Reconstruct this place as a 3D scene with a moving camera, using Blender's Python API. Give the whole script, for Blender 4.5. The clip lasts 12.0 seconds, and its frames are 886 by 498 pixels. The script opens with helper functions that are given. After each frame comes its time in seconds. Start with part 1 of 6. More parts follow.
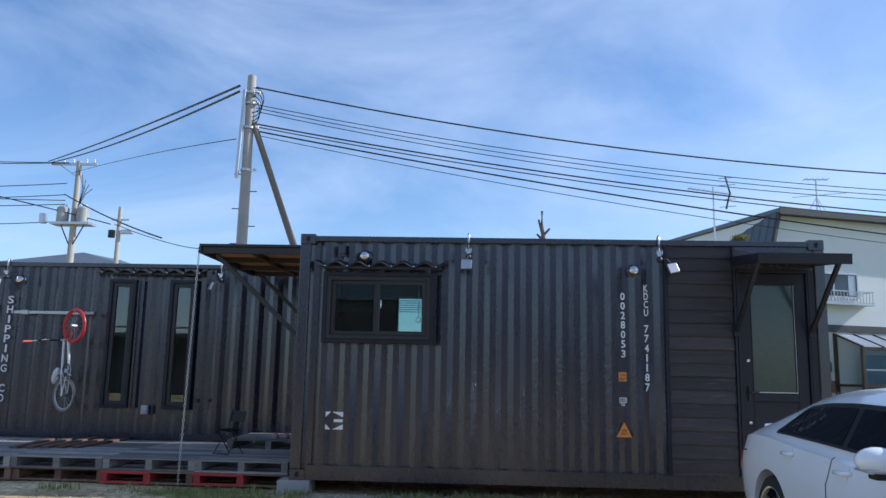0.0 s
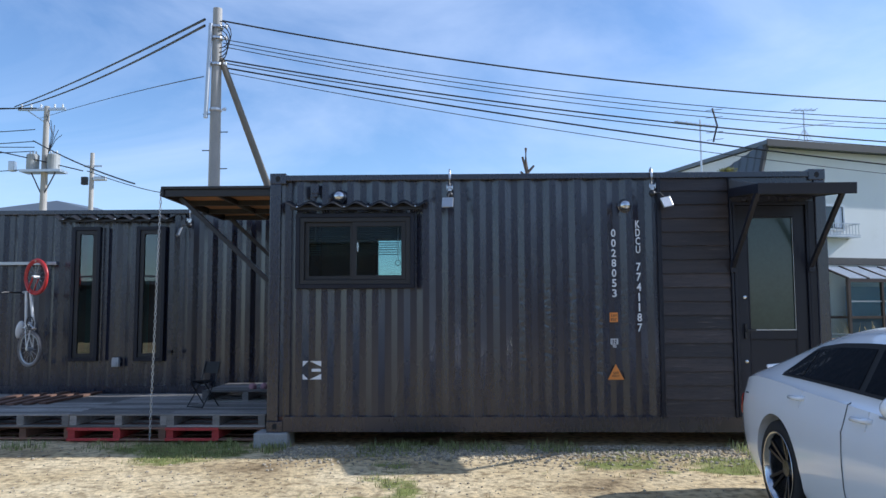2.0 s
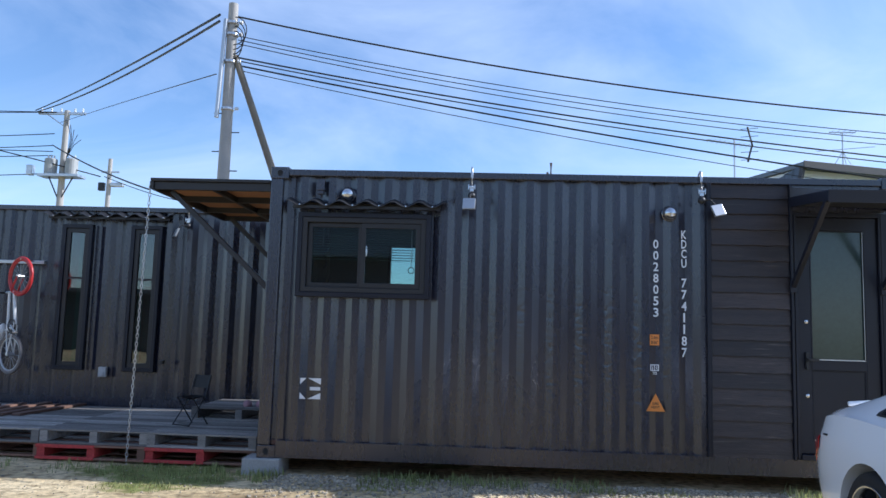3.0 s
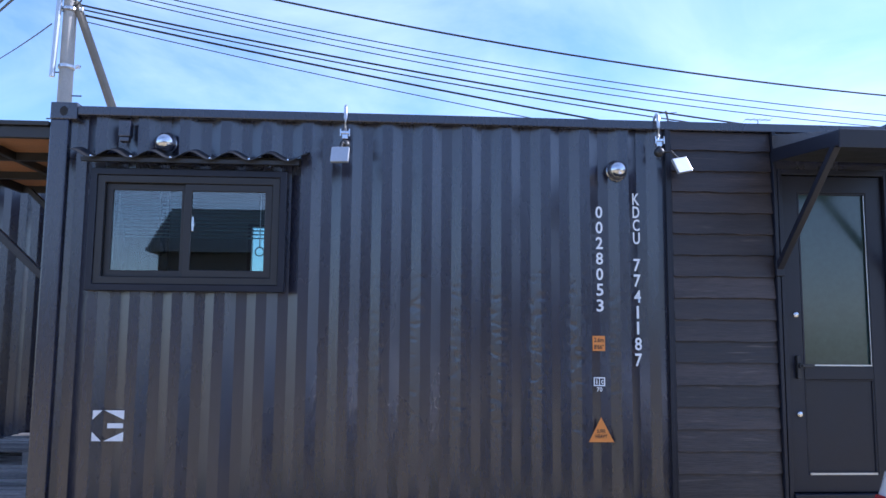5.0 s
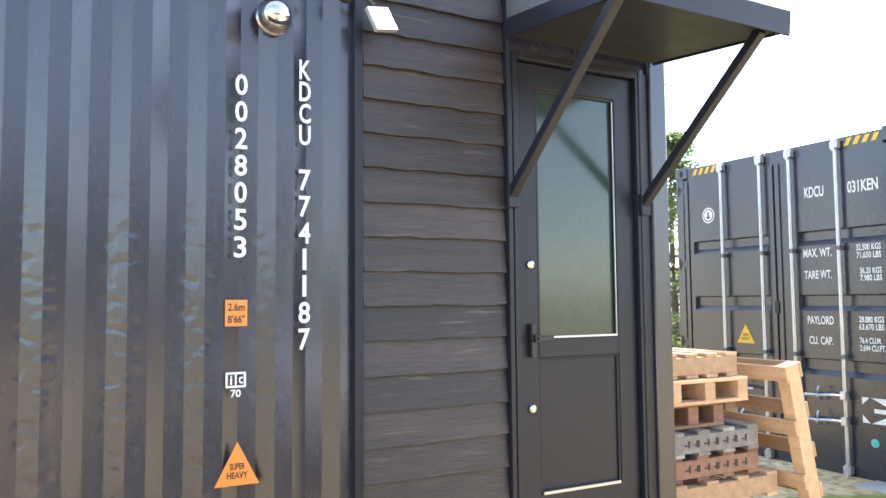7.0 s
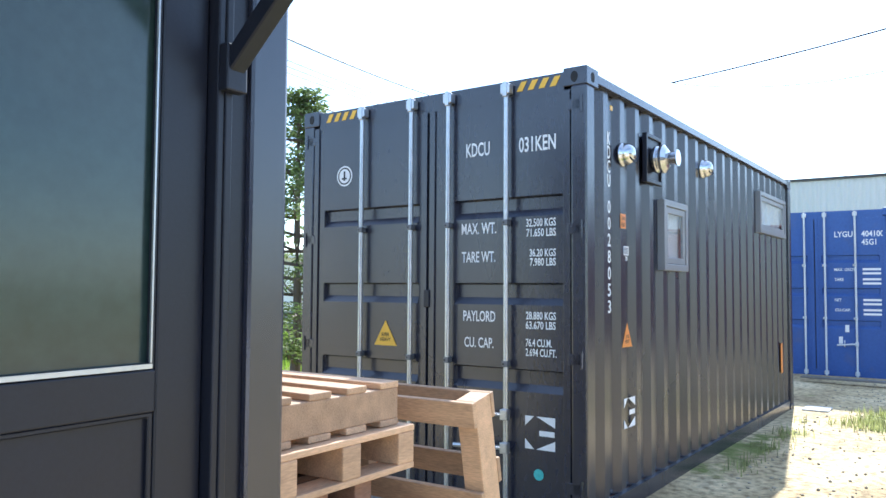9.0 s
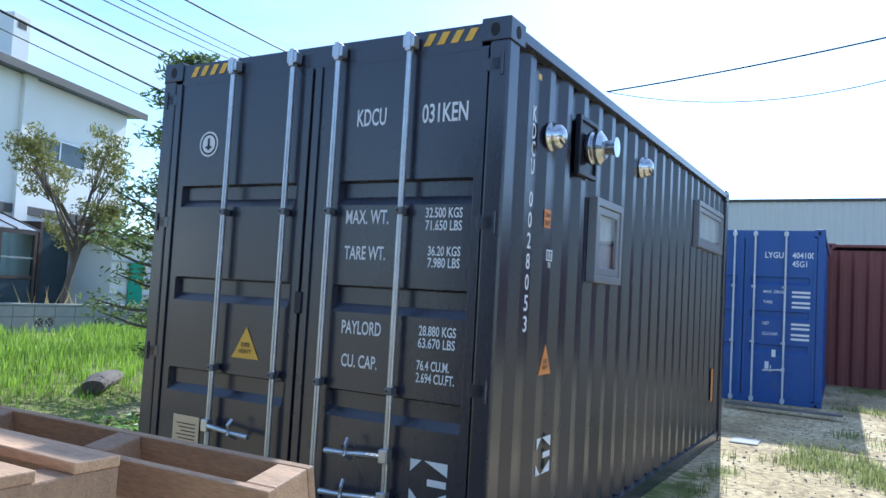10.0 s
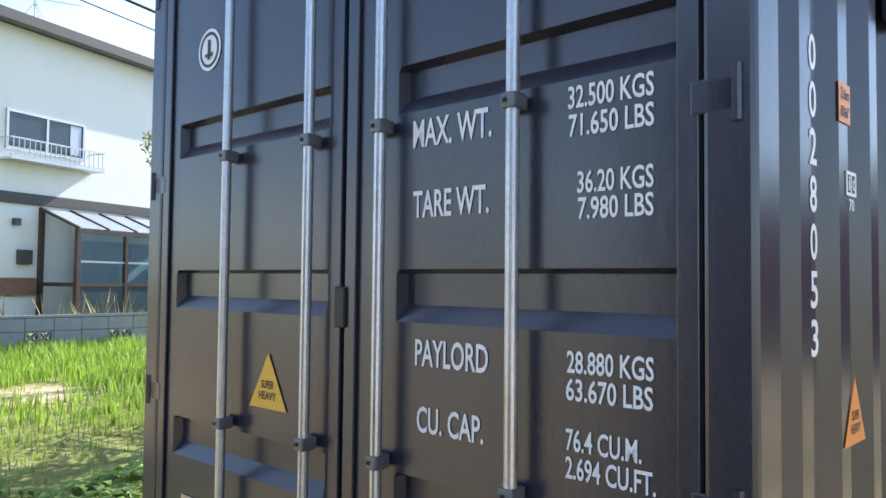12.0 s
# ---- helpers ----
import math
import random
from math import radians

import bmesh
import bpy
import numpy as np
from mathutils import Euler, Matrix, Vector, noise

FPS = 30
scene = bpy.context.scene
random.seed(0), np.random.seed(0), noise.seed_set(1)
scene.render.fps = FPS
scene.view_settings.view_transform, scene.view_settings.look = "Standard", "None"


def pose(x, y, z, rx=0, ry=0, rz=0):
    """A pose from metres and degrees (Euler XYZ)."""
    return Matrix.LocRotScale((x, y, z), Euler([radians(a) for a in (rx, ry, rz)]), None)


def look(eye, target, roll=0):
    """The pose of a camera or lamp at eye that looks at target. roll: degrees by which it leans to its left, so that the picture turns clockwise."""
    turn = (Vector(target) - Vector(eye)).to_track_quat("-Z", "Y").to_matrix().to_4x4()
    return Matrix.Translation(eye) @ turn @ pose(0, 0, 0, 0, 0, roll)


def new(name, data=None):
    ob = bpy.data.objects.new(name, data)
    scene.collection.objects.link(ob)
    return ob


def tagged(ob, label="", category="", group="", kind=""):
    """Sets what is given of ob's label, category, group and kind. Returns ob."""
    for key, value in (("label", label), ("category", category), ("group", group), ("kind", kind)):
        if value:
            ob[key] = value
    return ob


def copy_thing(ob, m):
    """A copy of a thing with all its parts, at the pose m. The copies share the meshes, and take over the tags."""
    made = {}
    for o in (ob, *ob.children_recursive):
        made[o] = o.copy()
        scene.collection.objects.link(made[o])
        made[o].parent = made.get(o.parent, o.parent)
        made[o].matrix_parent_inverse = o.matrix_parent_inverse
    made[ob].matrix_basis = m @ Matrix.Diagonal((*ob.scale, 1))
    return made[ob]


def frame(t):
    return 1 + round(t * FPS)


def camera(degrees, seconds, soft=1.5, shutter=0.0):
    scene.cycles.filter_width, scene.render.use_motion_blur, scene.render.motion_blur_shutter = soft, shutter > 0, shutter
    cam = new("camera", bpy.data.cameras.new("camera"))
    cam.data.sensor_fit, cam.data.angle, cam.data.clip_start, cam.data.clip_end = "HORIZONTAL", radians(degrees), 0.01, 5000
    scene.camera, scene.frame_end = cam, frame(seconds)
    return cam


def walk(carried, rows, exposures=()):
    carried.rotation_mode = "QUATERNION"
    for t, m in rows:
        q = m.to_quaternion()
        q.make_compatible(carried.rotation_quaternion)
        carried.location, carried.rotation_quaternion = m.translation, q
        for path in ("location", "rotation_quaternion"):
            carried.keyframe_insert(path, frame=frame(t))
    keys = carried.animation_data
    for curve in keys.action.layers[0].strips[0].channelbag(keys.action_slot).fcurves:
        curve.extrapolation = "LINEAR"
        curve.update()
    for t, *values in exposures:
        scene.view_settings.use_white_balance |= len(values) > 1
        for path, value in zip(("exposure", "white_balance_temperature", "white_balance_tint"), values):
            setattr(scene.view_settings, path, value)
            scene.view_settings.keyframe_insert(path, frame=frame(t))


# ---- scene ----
cam = camera(60.0, 12.0)
# seconds, eye, target, roll
ROWS = [
    (0, (0.315, 0.209, 1.423), (0.219, 2.18, 1.742), 1.2),
    (0.5, (0.292, 0.188, 1.471), (0.196, 2.177, 1.655), 2.6),
    (1, (0.292, 0.226, 1.49), (0.199, 2.221, 1.586), 1.7),
    (1.5, (0.307, 0.339, 1.508), (0.245, 2.335, 1.605), -0.4),
    (2, (0.333, 0.74, 1.472), (0.279, 2.732, 1.639), -0.2),
    (2.5, (0.329, 1.156, 1.44), (0.223, 3.143, 1.642), 1.2),
    (2.7, (0.307, 1.365, 1.434), (0.196, 3.351, 1.642), 1.5),
    (4.3, (0.378, 3.114, 1.418), (0.358, 5.098, 1.667), 1.3),
    (4.5, (0.41, 3.314, 1.42), (0.434, 5.299, 1.663), 0.5),
    (5, (0.545, 3.859, 1.478), (0.667, 5.843, 1.698), 0.5),
    (5.5, (0.623, 4.447, 1.487), (0.908, 6.417, 1.679), 0.9),
    (6, (0.781, 4.998, 1.478), (1.216, 6.943, 1.641), 1.4),
    (6.5, (0.955, 5.52, 1.456), (1.665, 7.383, 1.612), 1.0),
    (7, (1.205, 6.067, 1.463), (2.167, 7.815, 1.598), -0.5),
    (7.5, (1.531, 6.55, 1.464), (2.653, 8.202, 1.579), -0.4),
    (7.7, (1.679, 6.748, 1.436), (2.897, 8.332, 1.538), -0.3),
    (9.3, (3.143, 7.839, 1.453), (4.865, 8.852, 1.563), 0.8),
    (9.5, (3.322, 7.935, 1.443), (5.073, 8.895, 1.556), 1.4),
    (10, (3.915, 8.041, 1.468), (5.668, 8.996, 1.586), 3.2),
    (10.5, (4.466, 8.218, 1.451), (6.186, 9.23, 1.584), 3.0),
    (11, (4.982, 8.384, 1.453), (6.565, 9.604, 1.533), 2.4),
    (11.5, (5.45, 8.662, 1.444), (6.934, 10.003, 1.502), 2.9),
    (12, (5.786, 9.032, 1.458), (7.275, 10.364, 1.542), 0.6),
]
EXPOSURES = [(0.0, 0.06, 5500, 11), (2.7, 0.2, 5450, 12), (4.5, 0.66, 5250, 18), (5.5, 0.88, 5050, 21), (6.0, 1.3, 5050, 14), (6.5, 2.1, 6500, 11), (7.7, 2.15, 6900, 10), (9.5, 0.95, 5250, 6), (10.0, 0.62, 5150, 6), (11.0, 0.75, 5500, 7), (11.5, 1.1, 5900, 10), (12.0, 1.15, 6050, 11)]
walk(cam, [(t, look(eye, aim, roll)) for t, eye, aim, roll in ROWS], EXPOSURES)

# ---- light ----
SUN_AZ, SUN_EL = radians(8.5), radians(34)      # azimuth from +x towards +y
world = bpy.data.worlds.new("sky")
scene.world = world
world.use_nodes = True
wn, wl = world.node_tree.nodes, world.node_tree.links
wn.clear()
w_out = wn.new("ShaderNodeOutputWorld")
w_bg = wn.new("ShaderNodeBackground")
w_sky = wn.new("ShaderNodeTexSky")
w_sky.sky_type = "NISHITA"
w_sky.sun_disc = False
w_sky.sun_elevation = SUN_EL
w_sky.sun_rotation = radians(90) - SUN_AZ
w_sky.air_density, w_sky.dust_density, w_sky.ozone_density = 1.0, 0.4, 2.5
w_co = wn.new("ShaderNodeTexCoord")
w_map = wn.new("ShaderNodeMapping")
w_map.inputs["Scale"].default_value = (1.0, 1.6, 3.2)
w_map.inputs["Rotation"].default_value = (0.2, 0.1, 0.5)
w_n1 = wn.new("ShaderNodeTexNoise")
w_n1.inputs["Scale"].default_value = 1.7
w_n1.inputs["Detail"].default_value = 7
w_n1.inputs["Roughness"].default_value = 0.58
w_n1.inputs["Distortion"].default_value = 0.6
w_ramp = wn.new("ShaderNodeValToRGB")
w_ramp.color_ramp.elements[0].position, w_ramp.color_ramp.elements[1].position = 0.38, 0.84
w_ramp.color_ramp.elements[1].color = (0.75, 0.75, 0.75, 1)
w_mix = wn.new("ShaderNodeMix")
w_mix.data_type = "RGBA"
w_mix.inputs[7].default_value = (5.2, 5.7, 6.6, 1)   # lit high cloud
wl.new(w_co.outputs["Generated"], w_map.inputs["Vector"])
wl.new(w_map.outputs["Vector"], w_n1.inputs["Vector"])
wl.new(w_n1.outputs["Fac"], w_ramp.inputs["Fac"])
wl.new(w_ramp.outputs["Color"], w_mix.inputs[0])
wl.new(w_sky.outputs["Color"], w_mix.inputs[6])
wl.new(w_mix.outputs[2], w_bg.inputs["Color"])
w_bg.inputs["Strength"].default_value = 0.15
wl.new(w_bg.outputs["Background"], w_out.inputs["Surface"])

sun = new("sun", bpy.data.lights.new("sun", "SUN"))
sun.data.energy, sun.data.angle, sun.data.color = 5.0, radians(0.5), (1.0, 0.93, 0.82)
sun.matrix_world = look((30 * math.cos(SUN_EL) * math.cos(SUN_AZ), 30 * math.cos(SUN_EL) * math.sin(SUN_AZ), 30 * math.sin(SUN_EL)), (0, 0, 0))

# ---- materials ----
def mat(name, color, rough=0.5, metal=0.0, vary=0.25, scale=3.0, fine=60.0, bump=0.15, grain=(1, 1, 1), island=0.0, random_ob=0.0, dirt=None, rough_vary=0.12, spec=0.5, bump_dist=0.004):
    """Painted or natural surface: colour varied at two scales, fine relief, optional stains of a second colour."""
    m = bpy.data.materials.new(name)
    m.use_nodes = True
    n, l = m.node_tree.nodes, m.node_tree.links
    b = n["Principled BSDF"]
    b.inputs["Metallic"].default_value = metal
    b.inputs["Specular IOR Level"].default_value = spec
    co = n.new("ShaderNodeTexCoord")
    mp = n.new("ShaderNodeMapping")
    mp.inputs["Scale"].default_value = grain
    l.new(co.outputs["Object"], mp.inputs["Vector"])
    big, small = n.new("ShaderNodeTexNoise"), n.new("ShaderNodeTexNoise")
    for t, s in ((big, scale), (small, fine)):
        t.inputs["Scale"].default_value = s
        t.inputs["Detail"].default_value = 5
        l.new(mp.outputs["Vector"], t.inputs["Vector"])
    add = n.new("ShaderNodeMath")
    add.operation = "ADD"
    l.new(big.outputs["Fac"], add.inputs[0])
    l.new(small.outputs["Fac"], add.inputs[1])
    mr = n.new("ShaderNodeMapRange")
    mr.inputs["From Min"].default_value, mr.inputs["From Max"].default_value = 0.6, 1.4
    mr.inputs["To Min"].default_value, mr.inputs["To Max"].default_value = 1 - vary, 1 + vary
    l.new(add.outputs[0], mr.inputs["Value"])
    fac = mr.outputs["Result"]
    for use, node, out in ((island, "ShaderNodeNewGeometry", "Random Per Island"), (random_ob, "ShaderNodeObjectInfo", "Random")):
        if use:
            src = n.new(node)
            r2 = n.new("ShaderNodeMapRange")
            r2.inputs["To Min"].default_value, r2.inputs["To Max"].default_value = 1 - use, 1 + use
            l.new(src.outputs[out], r2.inputs["Value"])
            mu = n.new("ShaderNodeMath")
            mu.operation = "MULTIPLY"
            l.new(fac, mu.inputs[0])
            l.new(r2.outputs["Result"], mu.inputs[1])
            fac = mu.outputs[0]
    col = n.new("ShaderNodeMix")
    col.data_type, col.blend_type = "RGBA", "MULTIPLY"
    col.inputs[0].default_value = 1
    col.inputs[6].default_value = (*color, 1)
    l.new(fac, col.inputs[7])
    last = col.outputs[2]
    if dirt:
        dn = n.new("ShaderNodeTexNoise")
        dn.inputs["Scale"].default_value, dn.inputs["Detail"].default_value = dirt[1], 8
        l.new(mp.outputs["Vector"], dn.inputs["Vector"])
        dr = n.new("ShaderNodeMapRange")
        dr.inputs["From Min"].default_value, dr.inputs["From Max"].default_value = dirt[2], dirt[2] + 0.14
        dr.inputs["To Max"].default_value = dirt[3]
        l.new(dn.outputs["Fac"], dr.inputs["Value"])
        dm = n.new("ShaderNodeMix")
        dm.data_type = "RGBA"
        dm.inputs[7].default_value = (*dirt[0], 1)
        l.new(dr.outputs["Result"], dm.inputs[0])
        l.new(last, dm.inputs[6])
        last = dm.outputs[2]
    l.new(last, b.inputs["Base Color"])
    rr = n.new("ShaderNodeMapRange")
    rr.inputs["To Min"].default_value, rr.inputs["To Max"].default_value = max(0.02, rough - rough_vary), min(1, rough + rough_vary)
    l.new(big.outputs["Fac"], rr.inputs["Value"])
    l.new(rr.outputs["Result"], b.inputs["Roughness"])
    if bump:
        bu = n.new("ShaderNodeBump")
        bu.inputs["Strength"].default_value, bu.inputs["Distance"].default_value = bump, bump_dist
        l.new(small.outputs["Fac"], bu.inputs["Height"])
        l.new(bu.outputs["Normal"], b.inputs["Normal"])
    return m


def glass_mat(name, tint, rough=0.0):
    m = bpy.data.materials.new(name)
    m.use_nodes = True
    b = m.node_tree.nodes["Principled BSDF"]
    b.inputs["Base Color"].default_value = (*tint, 1)
    b.inputs["Transmission Weight"].default_value = 1
    b.inputs["Roughness"].default_value = rough
    b.inputs["IOR"].default_value = 1.75
    return m


def leafy(name, color, *args, **kw):
    """Thin leaves that let light through."""
    m = mat(name, color, *args, **kw)
    n, l = m.node_tree.nodes, m.node_tree.links
    b = n["Principled BSDF"]
    tr = n.new("ShaderNodeBsdfTranslucent")
    l.new(b.inputs["Base Color"].links[0].from_socket, tr.inputs["Color"])
    mx = n.new("ShaderNodeMixShader")
    mx.inputs[0].default_value = 0.45
    l.new(b.outputs[0], mx.inputs[1])
    l.new(tr.outputs[0], mx.inputs[2])
    l.new(mx.outputs[0], n["Material Output"].inputs["Surface"])
    return m


def dented(m):
    """A copy of a sheet-metal paint with vertical rows of small dents pushed into it."""
    c = m.copy()
    c.name = "dented_navy_container_paint"
    n, l = c.node_tree.nodes, c.node_tree.links
    co = n.new("ShaderNodeTexCoord")
    mp = n.new("ShaderNodeMapping")
    mp.inputs["Scale"].default_value = (9, 9, 13)
    l.new(co.outputs["Object"], mp.inputs["Vector"])
    t = n.new("ShaderNodeTexNoise")
    t.inputs["Scale"].default_value, t.inputs["Detail"].default_value = 1.5, 0.5
    l.new(mp.outputs["Vector"], t.inputs["Vector"])
    sep = n.new("ShaderNodeSeparateXYZ")
    l.new(co.outputs["Object"], sep.inputs[0])
    fac = None
    for out, c0, half in (("X", 3.05, 1.0), ("Z", 1.1, 0.7)):
        d = n.new("ShaderNodeMath")
        d.operation = "SUBTRACT"
        l.new(sep.outputs[out], d.inputs[0])
        d.inputs[1].default_value = c0
        ab = n.new("ShaderNodeMath")
        ab.operation = "ABSOLUTE"
        l.new(d.outputs[0], ab.inputs[0])
        r = n.new("ShaderNodeMapRange")
        r.inputs["From Min"].default_value, r.inputs["From Max"].default_value = half, half * 0.6
        l.new(ab.outputs[0], r.inputs["Value"])
        if fac is None:
            fac = r.outputs["Result"]
        else:
            mu = n.new("ShaderNodeMath")
            mu.operation = "MULTIPLY"
            l.new(fac, mu.inputs[0])
            l.new(r.outputs["Result"], mu.inputs[1])
            fac = mu.outputs[0]
    md = n.new("ShaderNodeMath")
    md.operation = "PINGPONG"
    l.new(sep.outputs["X"], md.inputs[0])
    md.inputs[1].default_value = 0.139
    col = n.new("ShaderNodeMapRange")
    col.inputs["From Min"].default_value, col.inputs["From Max"].default_value = 0.075, 0.045
    l.new(md.outputs[0], col.inputs["Value"])
    mu2 = n.new("ShaderNodeMath")
    mu2.operation = "MULTIPLY"
    l.new(fac, mu2.inputs[0])
    l.new(col.outputs["Result"], mu2.inputs[1])
    fac = mu2.outputs[0]
    h = n.new("ShaderNodeMath")
    h.operation = "MULTIPLY"
    pk = n.new("ShaderNodeMapRange")
    pk.inputs["From Min"].default_value, pk.inputs["From Max"].default_value = 0.48, 0.8
    l.new(t.outputs["Fac"], pk.inputs["Value"])
    l.new(pk.outputs["Result"], h.inputs[0])
    l.new(fac, h.inputs[1])
    old = [x for x in n if x.type == "BUMP"][0]
    bu = n.new("ShaderNodeBump")
    bu.invert = True
    bu.inputs["Strength"].default_value, bu.inputs["Distance"].default_value = 0.26, 0.011
    l.new(h.outputs[0], bu.inputs["Height"])
    l.new(old.outputs["Normal"], bu.inputs["Normal"])
    l.new(bu.outputs["Normal"], n["Principled BSDF"].inputs["Normal"])
    return c


NAVY = mat("dark_navy_container_paint", (0.020, 0.0215, 0.0365), 0.26, 0, 0.22, 1.3, 30, 0.12, (1, 1, 0.35), dirt=((0.036, 0.03, 0.034), 2.2, 0.6, 0.35), spec=0.9, rough_vary=0.08)
NAVY_DENT = dented(NAVY)
NAVY_FLAT = mat("dark_navy_trim_paint", (0.014, 0.0155, 0.025), 0.38, 0, 0.15, 4, 90, 0.08, spec=0.35)
BLACK = mat("matt_black_metal", (0.02, 0.02, 0.022), 0.45, 0.0, 0.2, 8, 120, 0.08)
CHAR = mat("charred_black_cladding", (0.036, 0.027, 0.025), 0.45, 0, 0.6, 2.5, 22, 0.6, (0.6, 1, 9), random_ob=0.4, dirt=((0.16, 0.13, 0.11), 5.0, 0.62, 0.55))
SEAL = mat("black_rubber", (0.01, 0.01, 0.011), 0.7, 0, 0.1)
WHITE = mat("white_lettering_film", (0.75, 0.76, 0.78), 0.45, 0, 0.06, 6, 80, 0.02)
ORANGE = mat("orange_sticker", (0.72, 0.26, 0.05), 0.45, 0, 0.08, 6, 80, 0.02)
YELLOW = mat("yellow_marking", (0.75, 0.43, 0.04), 0.45, 0, 0.08, 6, 80, 0.02)
INK = mat("dark_print", (0.03, 0.02, 0.02), 0.6, 0, 0.05)
ZINC = mat("galvanised_steel", (0.55, 0.56, 0.58), 0.35, 0.85, 0.2, 12, 90, 0.1)
DULL = mat("dull_dark_steel", (0.16, 0.165, 0.18), 0.5, 0.5, 0.2, 12, 90, 0.1)
SASH_GREY = mat("grey_sash_paint", (0.24, 0.25, 0.27), 0.35, 0.2, 0.1)
CHROME = mat("polished_stainless", (0.6, 0.6, 0.61), 0.2, 1.0, 0.05, 8, 60, 0.02, rough_vary=0.04)
PLY = mat("orange_plywood", (0.42, 0.2, 0.085), 0.6, 0, 0.3, 2, 25, 0.2, (0.5, 6, 1))
PALLET = mat("fresh_pallet_wood", (0.5, 0.31, 0.18), 0.7, 0, 0.35, 4, 40, 0.35, (0.8, 5, 5), random_ob=0.25)
PALLET_GREY = mat("weathered_grey_pallet_wood", (0.25, 0.23, 0.21), 0.8, 0, 0.45, 4, 40, 0.4, (0.8, 5, 5), random_ob=0.45)
PALLET_DARK = mat("brown_weathered_pallet_wood", (0.22, 0.12, 0.08), 0.8, 0, 0.35, 4, 40, 0.4, (0.8, 5, 5), random_ob=0.3)
PALLET_RED = mat("faded_red_pallet_paint", (0.45, 0.05, 0.045), 0.7, 0, 0.35, 5, 40, 0.3)
PLANK = mat("reddish_brown_plank", (0.15, 0.085, 0.06), 0.75, 0, 0.35, 4, 40, 0.35, (0.8, 5, 5), random_ob=0.3)
CONCRETE = mat("grey_concrete", (0.36, 0.35, 0.33), 0.85, 0, 0.25, 3, 60, 0.3, dirt=((0.16, 0.16, 0.14), 2.5, 0.58, 0.5))
POLE_CONC = mat("pale_concrete_pole", (0.4, 0.38, 0.35), 0.8, 0, 0.15, 2, 40, 0.2)
CABLE = mat("black_cable_sheath", (0.015, 0.015, 0.017), 0.6, 0, 0.1)
STUCCO = mat("white_stucco_wall", (0.78, 0.78, 0.74), 0.85, 0, 0.07, 0.7, 50, 0.25, dirt=((0.55, 0.55, 0.5), 0.8, 0.6, 0.3))
ROOF_METAL = mat("grey_blue_metal_roof", (0.13, 0.15, 0.17), 0.45, 0.3, 0.2, 1, 30, 0.1)
BAND = mat("dark_grey_roof_trim", (0.07, 0.065, 0.06), 0.6, 0, 0.2)
ALU = mat("bronze_aluminium_frame", (0.09, 0.065, 0.055), 0.4, 0.4, 0.12)
SILVER = mat("silver_aluminium_frame", (0.5, 0.51, 0.52), 0.35, 0.7, 0.08)
CURTAIN = mat("pale_curtain", (0.5, 0.55, 0.62), 0.9, 0, 0.2, 5, 60, 0.3, (8, 8, 0.3))
BLUE = mat("blue_container_paint", (0.03, 0.085, 0.3), 0.42, 0, 0.18, 1.2, 30, 0.1, dirt=((0.1, 0.1, 0.13), 2.2, 0.62, 0.4))
REDBROWN = mat("oxide_red_container_paint", (0.2, 0.055, 0.045), 0.55, 0, 0.2, 0.8, 30, 0.1)
WAREHOUSE = mat("pale_grey_warehouse_cladding", (0.62, 0.62, 0.58), 0.7, 0, 0.06, 0.3, 20, 0.1)
CARPAINT = mat("white_car_paint", (0.88, 0.88, 0.89), 0.16, 0, 0.02, 1, 300, 0.01, rough_vary=0.03)
CARPAINT.node_tree.nodes["Principled BSDF"].inputs["Coat Weight"].default_value = 1
CARPAINT.node_tree.nodes["Principled BSDF"].inputs["Coat Roughness"].default_value = 0.03
CARGLASS = mat("dark_tinted_car_glass", (0.006, 0.007, 0.009), 0.04, 0, 0.05, 2, 60, 0.0, rough_vary=0.01)
GAP = mat("panel_gap_shadow_grey", (0.16, 0.165, 0.17), 0.6, 0, 0.1)
TYRE = mat("tyre_rubber", (0.014, 0.014, 0.015), 0.75, 0, 0.2, 20, 200, 0.2)
RIM_DARK = mat("gloss_black_rim", (0.012, 0.012, 0.014), 0.25, 0.3, 0.1)
TAIL = mat("red_tail_lamp", (0.35, 0.012, 0.015), 0.1, 0, 0.1, rough_vary=0.02)
GLASS = glass_mat("clear_window_glass", (0.55, 0.72, 0.72))
GLASS_CLEAR = glass_mat("untinted_window_glass", (0.95, 0.97, 0.97))
GLASS_HOUSE = mat("house_window_glass", (0.05, 0.07, 0.085), 0.06, 0, 0.2, 2, 40, 0.0, rough_vary=0.02)
FROST = mat("frosted_green_glass", (0.022, 0.04, 0.036), 0.14, 0, 0.3, 1.5, 30, 0.03, rough_vary=0.05, spec=0.7)
BARK = mat("grey_brown_bark", (0.13, 0.1, 0.08), 0.9, 0, 0.35, 6, 40, 0.6, (1, 1, 0.4))
NEEDLE = leafy("dark_conifer_needles", (0.14, 0.19, 0.06), 0.6, 0, 0.3, 2, 20, 0, island=0.45)
LEAF = leafy("olive_pine_foliage", (0.2, 0.2, 0.06), 0.6, 0, 0.3, 2, 20, 0, island=0.4)
BUSH = leafy("yellow_green_shrub_leaves", (0.34, 0.4, 0.03), 0.6, 0, 0.3, 2, 20, 0, island=0.4)
YARD_GRASS = leafy("dull_olive_yard_grass", (0.3, 0.32, 0.12), 0.6, 0, 0.3, 0.6, 6, 0, island=0.45)
